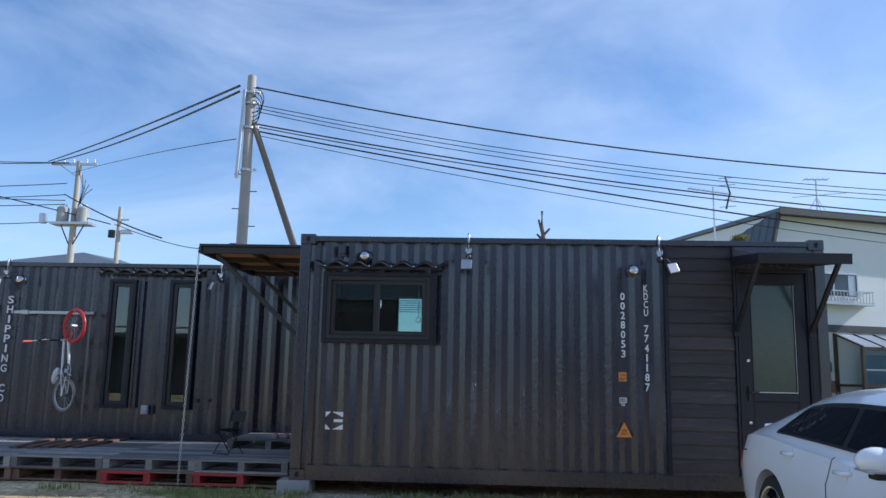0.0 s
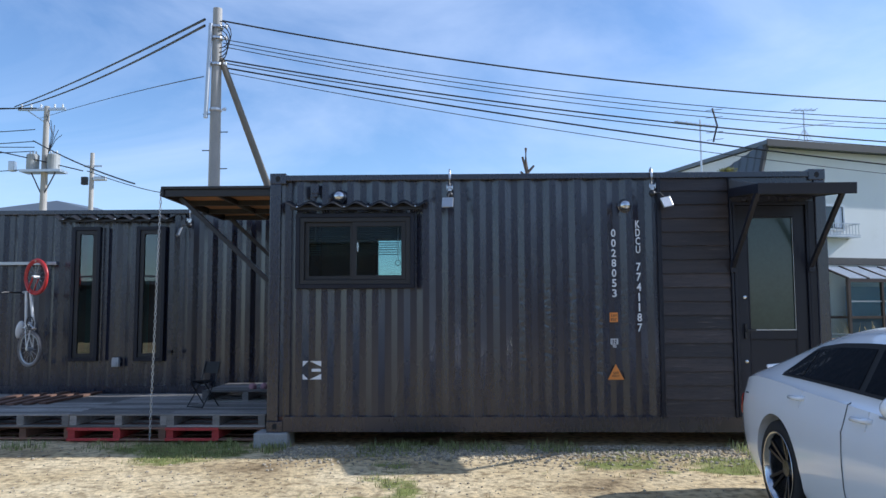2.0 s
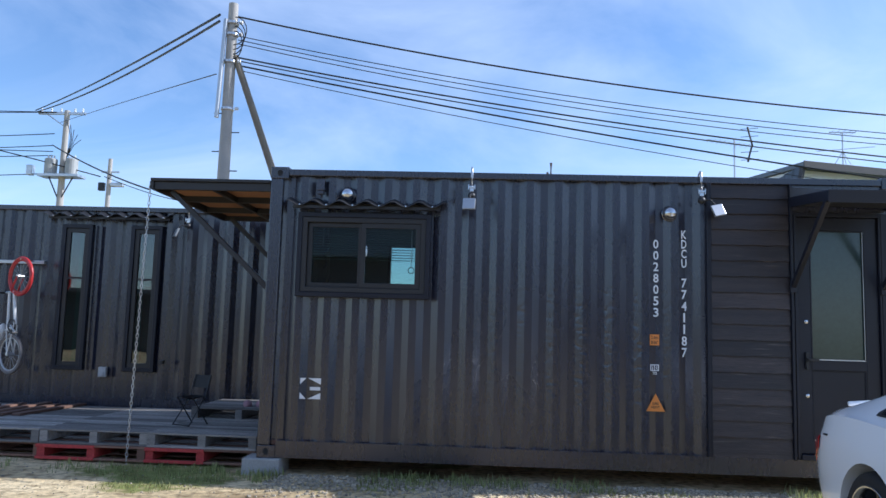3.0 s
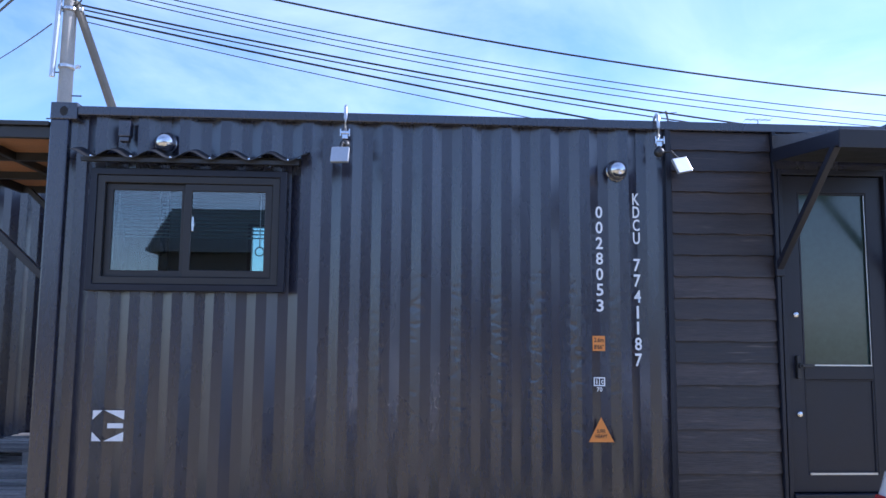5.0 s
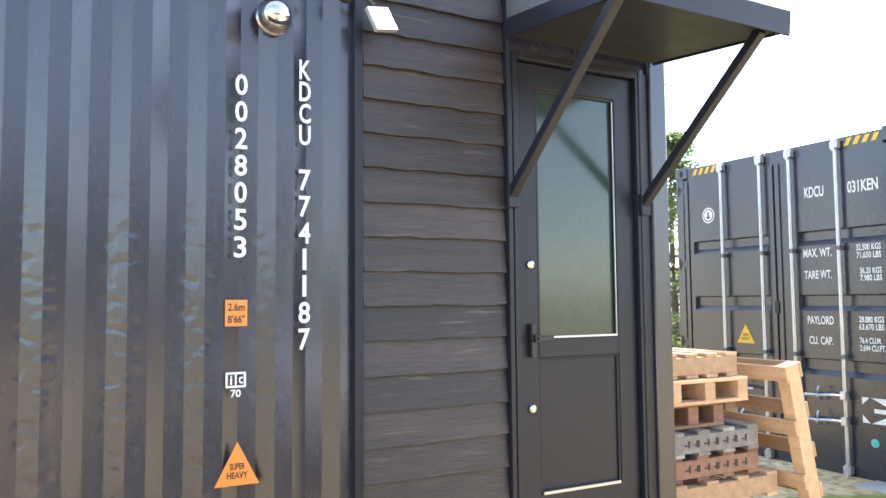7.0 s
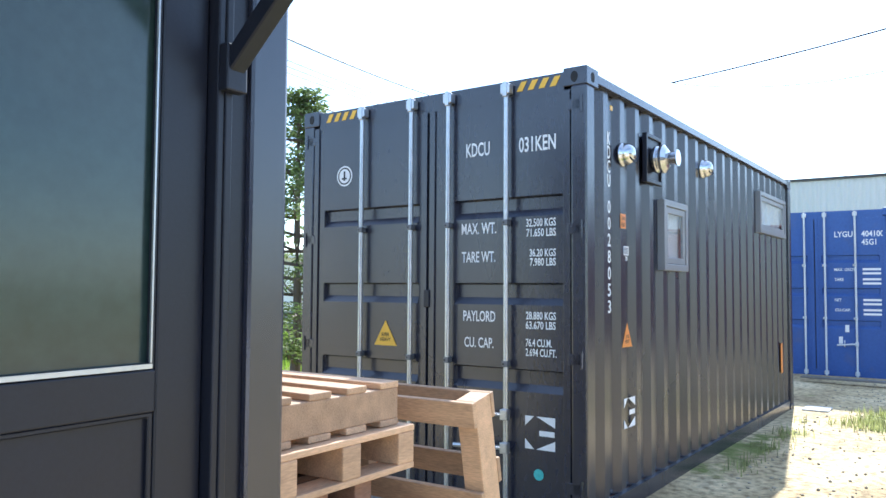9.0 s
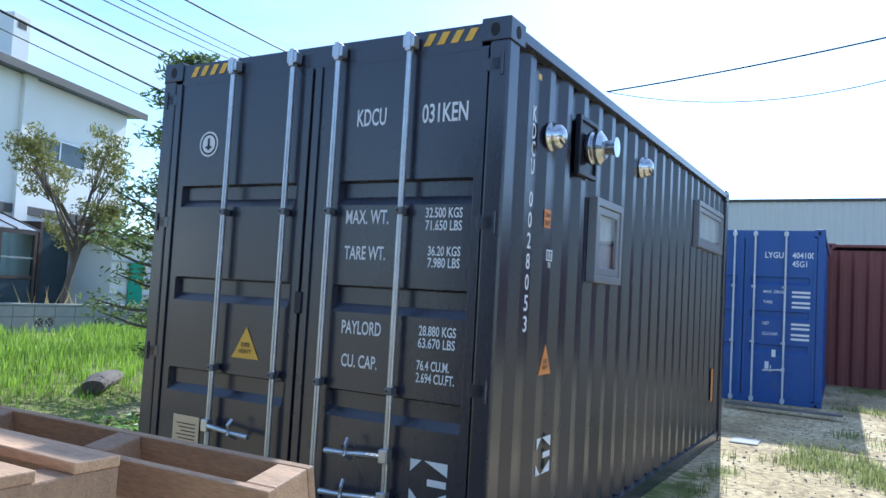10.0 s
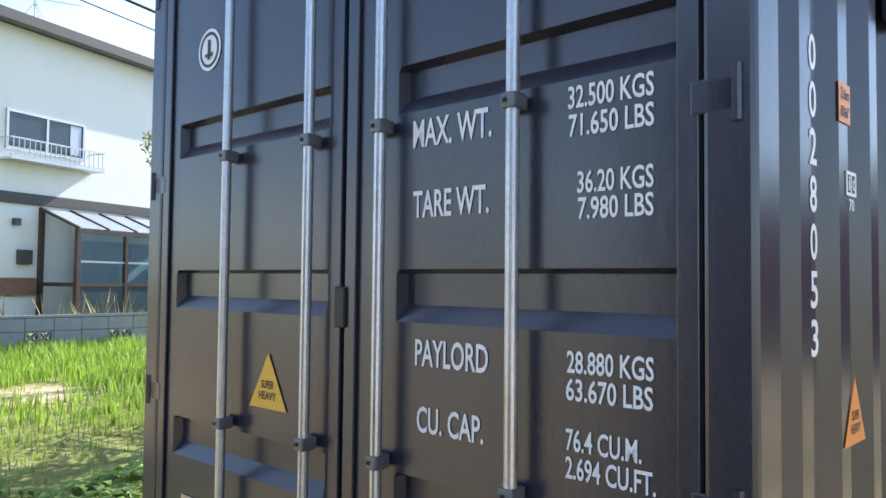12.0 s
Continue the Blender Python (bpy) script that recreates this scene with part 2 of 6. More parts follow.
GRASS = leafy("fresh_green_grass", (0.27, 0.4, 0.05), 0.55, 0, 0.3, 0.6, 6, 0, island=0.4)
DRYGRASS = leafy("dry_straw_grass", (0.36, 0.28, 0.13), 0.7, 0, 0.3, 0.6, 6, 0, island=0.35)
STONE = mat("grey_gravel", (0.34, 0.29, 0.21), 0.85, 0, 0.25, 5, 60, 0.2, island=0.4)
INTERIOR = mat("dark_interior_lining", (0.06, 0.075, 0.08), 0.8, 0, 0.15)
BLIND = mat("teal_blind_slats", (0.03, 0.07, 0.075), 0.6, 0, 0.15)
PAPER = mat("pale_placard", (0.66, 0.5, 0.31), 0.6, 0, 0.1)

# ---- building helpers ----
def link(name, bm, material, parent=None, label="", smooth=False):
    me = bpy.data.meshes.new(name)
    bm.to_mesh(me)
    bm.free()
    me.materials.append(material)
    if smooth:
        me.shade_smooth()
    ob = new(name, me)
    ob.parent = parent
    if label:
        ob["label"] = label
    return ob


def part(name, bm, material, parent, label="", smooth=False):
    return link(name, bm, material, parent, label, smooth)


def thing(name, m, label, category, group=""):
    ob = new(name)
    ob.empty_display_size = 0.2
    ob.matrix_world = m
    return tagged(ob, label, category, group)


def structure(ob, label=""):
    return tagged(ob, label, kind="structure")


def box(bm, x0, x1, y0, y1, z0, z1, bevel=0.0):
    vs = bmesh.ops.create_cube(bm, size=1)["verts"]
    bmesh.ops.transform(bm, matrix=Matrix.Translation(((x0 + x1) / 2, (y0 + y1) / 2, (z0 + z1) / 2)) @ Matrix.Diagonal((abs(x1 - x0), abs(y1 - y0), abs(z1 - z0), 1)), verts=vs)
    if bevel:
        es = list({e for v in vs for e in v.link_edges})
        bmesh.ops.bevel(bm, geom=es, offset=bevel, segments=2, affect="EDGES", profile=0.5)
    return bm


def boxes(*dims, bevel=0.0):
    bm = bmesh.new()
    for d in dims:
        box(bm, *d, bevel=bevel)
    return bm


def beam(bm, p0, p1, w, h, up=(0, 0, 1)):
    """A square bar from p0 to p1."""
    p0, p1 = Vector(p0), Vector(p1)
    d = p1 - p0
    z = d.normalized()
    x = Vector(up).cross(z)
    if x.length < 1e-4:
        x = Vector((1, 0, 0)).cross(z)
    x.normalize()
    y = z.cross(x)
    m = Matrix((x, y, z)).transposed().to_4x4()
    m.translation = (p0 + p1) / 2
    vs = bmesh.ops.create_cube(bm, size=1)["verts"]
    bmesh.ops.transform(bm, matrix=m @ Matrix.Diagonal((w, h, d.length, 1)), verts=vs)
    bmesh.ops.bevel(bm, geom=list({e for v in vs for e in v.link_edges}), offset=min(w, h) * 0.08, segments=1, affect="EDGES")
    return bm


def rod(bm, p0, p1, r0, r1=None, n=12):
    p0, p1 = Vector(p0), Vector(p1)
    d = p1 - p0
    m = d.to_track_quat("Z", "Y").to_matrix().to_4x4()
    m.translation = (p0 + p1) / 2
    bmesh.ops.create_cone(bm, cap_ends=True, segments=n, radius1=r0, radius2=r0 if r1 is None else r1, depth=d.length, matrix=m)
    return bm


def sweep(bm, pts, r, n=8, closed=False):
    """A round tube along points."""
    pts = [Vector(p) for p in pts]
    rings = []
    for i, p in enumerate(pts):
        a = pts[i - 1] if (i or closed) else p
        b = pts[(i + 1) % len(pts)] if (i < len(pts) - 1 or closed) else p
        q = (b - a).to_track_quat("Z", "Y")
        rr = r[i] if isinstance(r, (list, tuple)) else r
        rings.append([bm.verts.new(p + q @ Vector((math.cos(k * math.tau / n) * rr, math.sin(k * math.tau / n) * rr, 0))) for k in range(n)])
    last = len(rings) if closed else len(rings) - 1
    for i in range(last):
        u, v = rings[i], rings[(i + 1) % len(rings)]
        for k in range(n):
            bm.faces.new((u[k], u[(k + 1) % n], v[(k + 1) % n], v[k]))
    if not closed:
        bm.faces.new(rings[0][::-1])
        bm.faces.new(rings[-1])
    return bm


def lathe(bm, profile, m=Matrix(), n=24):
    """Turn (radius, height) pairs round z, then place by m."""
    rings = []
    for r, z in profile:
        if r < 1e-5:
            rings.append([bm.verts.new(m @ Vector((0, 0, z)))])
        else:
            rings.append([bm.verts.new(m @ Vector((r * math.cos(k * math.tau / n), r * math.sin(k * math.tau / n), z))) for k in range(n)])
    for a, b in zip(rings, rings[1:]):
        for k in range(n):
            j = (k + 1) % n
            f = [a[0], b[k], b[j]] if len(a) == 1 and len(b) > 1 else [a[k], b[0], a[j]] if len(b) == 1 and len(a) > 1 else [a[k], b[k], b[j], a[j]] if len(a) > 1 else None
            if f:
                bm.faces.new(f[::-1])
    return bm


def prism(bm, pts, depth, m=Matrix()):
    """A flat outline in local x, z, thickened along -y by depth."""
    a = [bm.verts.new(m @ Vector((x, 0, z))) for x, z in pts]
    b = [bm.verts.new(m @ Vector((x, -depth, z))) for x, z in pts]
    n = len(pts)
    bm.faces.new(a[::-1])
    bm.faces.new(b)
    for k in range(n):
        bm.faces.new((a[k], a[(k + 1) % n], b[(k + 1) % n], b[k]))
    bmesh.ops.recalc_face_normals(bm, faces=bm.faces[:])
    return bm


def lettering(string, width, height):
    """The built-in font as a thin mesh in local x, z, facing -y, its lower left corner at the origin, fitted to width and height."""
    cu = bpy.data.curves.new("letters", "FONT")
    cu.body = string
    cu.resolution_u = 3
    cu.offset = 0.016
    tmp = bpy.data.objects.new("letters", cu)
    scene.collection.objects.link(tmp)
    me = bpy.data.meshes.new_from_object(tmp.evaluated_get(bpy.context.evaluated_depsgraph_get()))
    bpy.data.objects.remove(tmp)
    bm = bmesh.new()
    bm.from_mesh(me)
    bpy.data.meshes.remove(me)
    xs, ys = [v.co.x for v in bm.verts], [v.co.y for v in bm.verts]
    x0, x1, y0, y1 = min(xs), max(xs), min(ys), max(ys)
    for v in bm.verts:
        v.co = Vector(((v.co.x - x0) / max(1e-6, x1 - x0) * width, 0, (v.co.y - y0) / (y1 - y0) * height))
    for f in bm.faces:
        f.normal_update()
        if f.normal.y > 0:
            f.normal_flip()
    return bm


def sign(string, width, height, m, material, parent, name="lettering"):
    ob = part(name, lettering(string, width, height), material, parent)
    ob.matrix_local = m
    return ob


def column_text(string, x, y, z_top, char_h, step, width, material, parent, m=Matrix()):
    """Letters one below the other."""
    z = z_top
    for ch in string:
        if ch != " ":
            w = width * (0.27 if ch in "1I" else 0.82)
            sign(ch, w, char_h, m @ pose(x + (width - w) / 2, y, z - char_h), material, parent, "letter")
        z -= step


PITCH = 0.278


def corrugation(x0, x1, depth, phase=0.0):
    """Outline of a corrugated sheet from x0 to x1: (x, y) with y = 0 the outer crests and y = depth the troughs."""
    knots = [(0.0, 0.0), (0.072, 0.0), (0.139, depth), (0.211, depth), (0.278, 0.0)]
    pts = []
    k = math.floor((x0 - phase) / PITCH) - 1
    raw = []
    while phase + k * PITCH <= x1 + PITCH:
        raw += [(phase + k * PITCH + a, b) for a, b in knots[:-1]]
        k += 1
    for (xa, ya), (xb, yb) in zip(raw, raw[1:]):
        if xb <= x0 or xa >= x1:
            continue
        if not pts:
            t = max(0, (x0 - xa) / (xb - xa))
            pts.append((max(x0, xa), ya + (yb - ya) * t))
        if xb >= x1:
            t = (x1 - xa) / (xb - xa)
            pts.append((x1, ya + (yb - ya) * t))
            break
        pts.append((xb, yb))
    return pts


def sheet(bm, x0, x1, z0, z1, y, depth=0.036, phase=0.0, thick=0.004, flip=False):
    """Adds a corrugated steel sheet (outer side towards -y)."""
    out = corrugation(x0, x1, depth, phase)
    f = [[bm.verts.new((a, y + b, z)) for a, b in out] for z in (z0, z1)]
    g = [[bm.verts.new((a, y + b + thick, z)) for a, b in out] for z in (z0, z1)]
    for i in range(len(out) - 1):
        bm.faces.new((f[0][i], f[0][i + 1], f[1][i + 1], f[1][i]))
        bm.faces.new((g[0][i + 1], g[0][i], g[1][i], g[1][i + 1]))
        bm.faces.new((f[1][i], f[1][i + 1], g[1][i + 1], g[1][i]))
        bm.faces.new((f[0][i + 1], f[0][i], g[0][i], g[0][i + 1]))
    return bm


def casting(bm, x, y, z, sx, sy, sz):
    """A corner casting: a thick block with an oval hole let into its outer faces. (x, y, z) is its outer corner, s its directions."""
    a, b, c = 0.162, 0.178, 0.118
    box(bm, x, x + sx * b, y, y + sy * a, z, z + sz * c, bevel=0.006)
    return bm


def oval_hole(bm, cx, cz, rx, rz, y, depth, m=Matrix()):
    n = 16
    pts = [(cx + rx * math.cos(k * math.tau / n), cz + rz * math.sin(k * math.tau / n)) for k in range(n)]
    a = [bm.verts.new(m @ Vector((p, y, q))) for p, q in pts]
    b = [bm.verts.new(m @ Vector((cx + (p - cx) * 0.8, y - depth, cz + (q - cz) * 0.8))) for p, q in pts]
    bm.faces.new(a)
    bm.faces.new(b)
    for k in range(n):
        bm.faces.new((a[k], a[(k + 1) % n], b[(k + 1) % n], b[k]))
    bmesh.ops.recalc_face_normals(bm, faces=bm.faces[:])

# ---- ground ----
def smooth(a, b, v):
    t = min(1, max(0, (v - a) / (b - a)))
    return t * t * (3 - 2 * t)


def ground_z(x, y):
    """Height of the ground: the yard, a little lower towards the second container, rising gently to the lawn behind."""
    z = 0.05 - 0.06 * smooth(4.0, 7.5, x) * smooth(4, 8, y)
    z += 0.42 * smooth(12, 20, y) * smooth(-2, 6, x) * (1 - smooth(20, 28, x))
    z += 0.02 * noise.noise((x * 0.35, y * 0.35, 0)) + 0.012 * noise.noise((x * 1.4, y * 1.4, 3))
    return z


def grass_amount(x, y):
    """How grassy the ground is, 0 to 1."""
    n = noise.fractal((x * 0.55, y * 0.55, 7), 0.7, 2.2, 4)
    lawn = smooth(11.2, 12.6, y) * smooth(5.5, 7.0, x)
    strip = 0.5 * (1 - smooth(0.0, 1.0, abs(y - 8.7))) * smooth(-9, -1, -x)
    tufts = smooth(0.15, 0.55, n) * 0.64
    far = smooth(24, 60, math.hypot(x, y))
    side = 0.5 * smooth(9.2, 8.0, y) * smooth(7, 9, x) * smooth(-0.1, 0.35, n)
    return min(1, max(lawn * (0.75 + 0.6 * n), tufts, strip * smooth(-0.1, 0.4, n), far, side))


def make_ground():
    n = 260
    def spread(i, c):
        s = (i / n * 2 - 1)
        return c + 12 * s + 900 * s ** 7 + 25 * s ** 3
    vs, amount = [], []
    for j in range(n + 1):
        for i in range(n + 1):
            x, y = spread(i, 4), spread(j, 9)
            vs.append((x, y, ground_z(x, y)))
            amount.append(grass_amount(x, y))
    fs = [(j * (n + 1) + i, j * (n + 1) + i + 1, (j + 1) * (n + 1) + i + 1, (j + 1) * (n + 1) + i) for j in range(n) for i in range(n)]
    me = bpy.data.meshes.new("ground")
    me.from_pydata(vs, [], fs)
    at = me.attributes.new("grassy", "FLOAT", "POINT")
    at.data.foreach_set("value", amount)
    me.shade_smooth()
    m = bpy.data.materials.new("sandy_soil_with_grass")
    m.use_nodes = True
    nn, l = m.node_tree.nodes, m.node_tree.links
    b = nn["Principled BSDF"]
    co = nn.new("ShaderNodeTexCoord")
    def tex(scale, detail=6):
        t = nn.new("ShaderNodeTexNoise")
        t.inputs["Scale"].default_value, t.inputs["Detail"].default_value = scale, detail
        l.new(co.outputs["Object"], t.inputs["Vector"])
        return t
    def ramp(src, *stops):
        r = nn.new("ShaderNodeValToRGB")
        e = r.color_ramp.elements
        while len(e) < len(stops):
            e.new(0.5)
        for k, (p, c) in enumerate(stops):
            e[k].position, e[k].color = p, (*c, 1)
        l.new(src, r.inputs["Fac"])
        return r.outputs["Color"]
    soil = ramp(tex(0.9, 8).outputs["Fac"], (0.3, (0.27, 0.195, 0.105)), (0.48, (0.52, 0.4, 0.225)), (0.68, (0.68, 0.55, 0.34)))
    grit = ramp(tex(13, 12).outputs["Fac"], (0.33, (0.42, 0.38, 0.33)), (0.5, (1, 1, 1)), (0.66, (1.35, 1.32, 1.26)))
    mul = nn.new("ShaderNodeMix")
    mul.data_type, mul.blend_type = "RGBA", "MULTIPLY"
    mul.inputs[0].default_value = 0.8
    l.new(soil, mul.inputs[6])
    l.new(grit, mul.inputs[7])
    turf = ramp(tex(5, 8).outputs["Fac"], (0.3, (0.16, 0.15, 0.05)), (0.5, (0.2, 0.22, 0.06)), (0.7, (0.34, 0.3, 0.13)))
    at_n = nn.new("ShaderNodeAttribute")
    at_n.attribute_name = "grassy"
    edge = tex(9, 8)
    mask = nn.new("ShaderNodeMath")
    mask.operation = "MULTIPLY_ADD"
    l.new(edge.outputs["Fac"], mask.inputs[0])
    mask.inputs[1].default_value = 0.9
    l.new(at_n.outputs["Fac"], mask.inputs[2])
    mk = nn.new("ShaderNodeMapRange")
    mk.inputs["From Min"].default_value, mk.inputs["From Max"].default_value = 0.72, 1.0
    l.new(mask.outputs[0], mk.inputs["Value"])
    mx = nn.new("ShaderNodeMix")
    mx.data_type = "RGBA"
    l.new(mk.outputs["Result"], mx.inputs[0])
    l.new(mul.outputs[2], mx.inputs[6])
    l.new(turf, mx.inputs[7])
    l.new(mx.outputs[2], b.inputs["Base Color"])
    b.inputs["Roughness"].default_value = 0.95
    b.inputs["Specular IOR Level"].default_value = 0.2
    bu = nn.new("ShaderNodeBump")
    bu.inputs["Strength"].default_value, bu.inputs["Distance"].default_value = 0.7, 0.03
    l.new(tex(22, 8).outputs["Fac"], bu.inputs["Height"])
    l.new(bu.outputs["Normal"], b.inputs["Normal"])
    me.materials.append(m)
    ob = new("ground", me)
    structure(ob, "sandy soil yard with grass tufts and a lawn")


make_ground()


# ---- containers ----
def container_shell(root, L, D, H, paint, walls, doors_at_left=False, phase=0.0):
    """Frame, roof and walls of a container: x along its length, y into its depth, z up. walls: functions that add sheets, by side."""
    for x, sx in ((0, 1), (L, -1)):
        for y, sy in ((0, 1), (D, -1)):
            part("corner_post", boxes((x, x + sx * 0.125, y + sy * 0.003, y + sy * 0.11, 0.116, H - 0.116), bevel=0.012), paint, root)
            for z, sz in ((0, 1), (H, -1)):
                c = part("corner_casting", casting(bmesh.new(), x, y, z, sx, sy, sz), paint, root)
                h, h2 = bmesh.new(), bmesh.new()
                oval_hole(h, x + sx * 0.09, z + sz * 0.062, 0.032, 0.04, y + sy * 0.012, 0.014 * sy, Matrix())
                oval_hole(h2, y + sy * 0.085, z + sz * 0.062, 0.03, 0.042, 0, 0.014, Matrix.Translation((x + sx * 0.012, 0, 0)) @ Matrix(((0, sx, 0, 0), (1, 0, 0, 0), (0, 0, 1, 0), (0, 0, 0, 1))))
                part("casting_hole", h, SEAL, c)
                part("casting_hole", h2, SEAL, c)
    for y, sy in ((0, 1), (D, -1)):
        part("bottom_rail", boxes((0.178, L - 0.178, y + sy * 0.012, y + sy * 0.05, 0.01, 0.165), (0.178, L - 0.178, y + sy * 0.008, y + sy * 0.09, 0.006, 0.022)), paint, root)
        part("top_rail", boxes((0.178, L - 0.178, y + sy * 0.004, y + sy * 0.064, H - 0.085, H - 0.022), bevel=0.006), paint, root)
    for x, sx in ((0, 1), (L, -1)):
        part("end_sill", boxes((x + sx * 0.01, x + sx * 0.13, 0.16, D - 0.16, 0.02, 0.155)), paint, root)
        part("end_header", boxes((x + sx * 0.012, x + sx * 0.12, 0.16, D - 0.16, H - 0.15, H - 0.02)), paint, root)
    roof = bmesh.new()
    sheet(roof, 0.1, L - 0.1, 0.06, D - 0.06, 0, 0.02, phase)
    bmesh.ops.transform(roof, matrix=Matrix.Translation((0, 0, H - 0.03)) @ Matrix(((1, 0, 0, 0), (0, 0, 1, 0), (0, -1, 0, 0), (0, 0, 0, 1))), verts=roof.verts)
    part("roof", roof, paint, root)
    part("floor", boxes((0.1, L - 0.1, 0.07, D - 0.07, 0.12, 0.16)), PALLET_DARK, root)
    for name, fn in walls.items():
        bm = bmesh.new()
        fn(bm)
        part(name, bm, NAVY_DENT if root.name == "container_house" and name == "front_wall" else paint, root)


def end_turn(x, D, outward):
    """Turns a sheet built along x into an end wall at x, whose outer side faces outward (-1 or +1 along x)."""
    if outward < 0:
        return Matrix(((0, 1, 0, x), (-1, 0, 0, D), (0, 0, 1, 0), (0, 0, 0, 1)))
    return Matrix(((0, -1, 0, x), (1, 0, 0, 0), (0, 0, 1, 0), (0, 0, 0, 1)))


def rear_turn(L, D):
    return Matrix(((-1, 0, 0, L), (0, -1, 0, D), (0, 0, 1, 0), (0, 0, 0, 1)))


def turned(bm, m, start):
    bmesh.ops.transform(bm, matrix=m, verts=list(bm.verts)[start:])


def wall_around(bm, x0, x1, z0, z1, y, holes, phase, depth=0.036):
    """A corrugated wall with rectangular holes (x0, x1, z0, z1), ordered along x."""
    x = x0
    for a, b, c, d in holes:
        sheet(bm, x, a, z0, z1, y, depth, phase)
        if c > z0:
            sheet(bm, a, b, z0, c, y, depth, phase)
        if d < z1:
            sheet(bm, a, b, d, z1, y, depth, phase)
        x = b
    sheet(bm, x, x1, z0, z1, y, depth, phase)
    bmesh.ops.remove_doubles(bm, verts=bm.verts[:], dist=0.0005)


# container house with the numbered front
AX, AY, AZ, AL, AD, AH = -1.805, 9.073, 0.20, 6.058, 2.438, 2.82
house_a = thing("container_house", pose(AX, AY, AZ), "dark navy shipping container house with white numbers, window and door", "container house")
A_WIN = (0.37, 1.54, 1.61, 2.31)      # hole in the front wall
A_END = 4.24                         # the corrugated part ends here


def a_front(bm):
    wall_around(bm, 0.12, A_END, 0.16, AH - 0.08, 0.04, [A_WIN], 0.02)


def a_back(bm):
    k = len(bm.verts)
    w = (AL - 1.55, AL - 0.92, 1.70, 2.30)
    wall_around(bm, 0.12, AL - 0.12, 0.16, AH - 0.08, 0.034, [w], 0.0)
    turned(bm, rear_turn(AL, AD), k)


def end_wall(x, D, H, outward):
    def fn(bm):
        k = len(bm.verts)
        sheet(bm, 0.11, D - 0.11, 0.15, H - 0.12, 0.03, 0.046, 0.02)
        turned(bm, end_turn(x, D, outward), k)
    return fn


container_shell(house_a, AL, AD, AH, NAVY, {"front_wall": a_front, "back_wall": a_back, "left_wall": end_wall(0, AD, AH, -1), "right_wall": end_wall(AL, AD, AH, 1)}, phase=0.05)
for d in ((0.15, AL - 0.15, AD - 0.105, AD - 0.1, 0.16, 1.70), (0.15, 0.90, AD - 0.105, AD - 0.1, 1.7, AH - 0.1), (1.58, AL - 0.15, AD - 0.105, AD - 0.1, 1.7, AH - 0.1), (0.9, 1.58, AD - 0.105, AD - 0.1, 2.33, AH - 0.1), (2.4, 2.44, 0.09, AD - 0.11, 0.16, AH - 0.1), (0.15, AL - 0.15, 0.09, AD - 0.11, AH - 0.1, AH - 0.08)):
    part("inner_lining", boxes(d), INTERIOR, house_a)

# second container, with its cargo doors
BO, BTH = (7.2335, 9.5416), -1.41
BL, BD, BH, BZ = 6.058, 2.438, 2.896, -0.06
cont_b = thing("shipping_container", pose(BO[0], BO[1], BZ, 0, 0, BTH), "dark navy shipping container with white lettering and closed cargo doors", "container")
B_HOLES = [(1.40, 1.94, 1.67, 2.19), (4.47, 5.73, 2.15, 2.585)]


def b_side(bm):
    wall_around(bm, 0.12, BL - 0.12, 0.16, BH - 0.08, 0.034, B_HOLES, 0.05)


def b_back(bm):
    k = len(bm.verts)
    sheet(bm, 0.12, BL - 0.12, 0.16, BH - 0.08, 0.034, 0.036, 0.0)
    turned(bm, rear_turn(BL, BD), k)


container_shell(cont_b, BL, BD, BH, NAVY, {"side_wall": b_side, "far_side_wall": b_back, "end_wall": end_wall(BL, BD, BH, 1)}, phase=0.05)

# container behind the deck
CX, CY, CZ, CL, CD, CH = -8.37, 11.60, 0.30, 6.06, 2.438, 2.70
cont_c = thing("container_house", pose(CX, CY, CZ), "black container house with two tall slit windows behind a pallet deck", "container house")
C_WINS = [(3.10, 3.45, 0.54, 2.40), (4.04, 4.40, 0.54, 2.40)]


def c_front(bm):
    wall_around(bm, 0.12, CL - 0.12, 0.16, CH - 0.08, 0.034, C_WINS, 0.02)


def c_back(bm):
    k = len(bm.verts)
    sheet(bm, 0.12, CL - 0.12, 0.16, CH - 0.08, 0.034, 0.036, 0.0)
    turned(bm, rear_turn(CL, CD), k)


container_shell(cont_c, CL, CD, CH, NAVY, {"front_wall": c_front, "back_wall": c_back, "left_wall": end_wall(0, CD, CH, -1), "right_wall": end_wall(CL, CD, CH, 1)}, phase=0.05)
part("inner_lining", boxes((0.15, CL - 0.15, 1.2, 1.24, 0.16, CH - 0.1)), INTERIOR, cont_c)
# added black board that stops sunlit ground showing under the raised front
part("light_block_board", boxes((0.0, CL, 0.03, 0.06, -0.25, 0.0)), BLACK, cont_c)
for px, py in ((0.0, 0.0), (CL - 0.3, 0.0), (0.0, CD - 0.3), (CL - 0.3, CD - 0.3)):
    part("concrete_pad", boxes((px, px + 0.3, py, py + 0.3, -0.28, 0.0)), CONCRETE, cont_c)

# blocks under the first container
for bx, by in ((AX - 0.12, AY - 0.06), (AX + AL - 0.24, AY + 0.02), (AX - 0.05, AY + AD - 0.4), (AX + AL - 0.3, AY + AD - 0.4)):
    ob = link("concrete_block", boxes((0, 0.36, 0, 0.4, -0.17, 0.0), bevel=0.012), CONCRETE)
    ob.matrix_world = pose(bx, by, AZ)
    tagged(ob, "grey concrete block carrying the container corner", "block", "blocks under the container house")

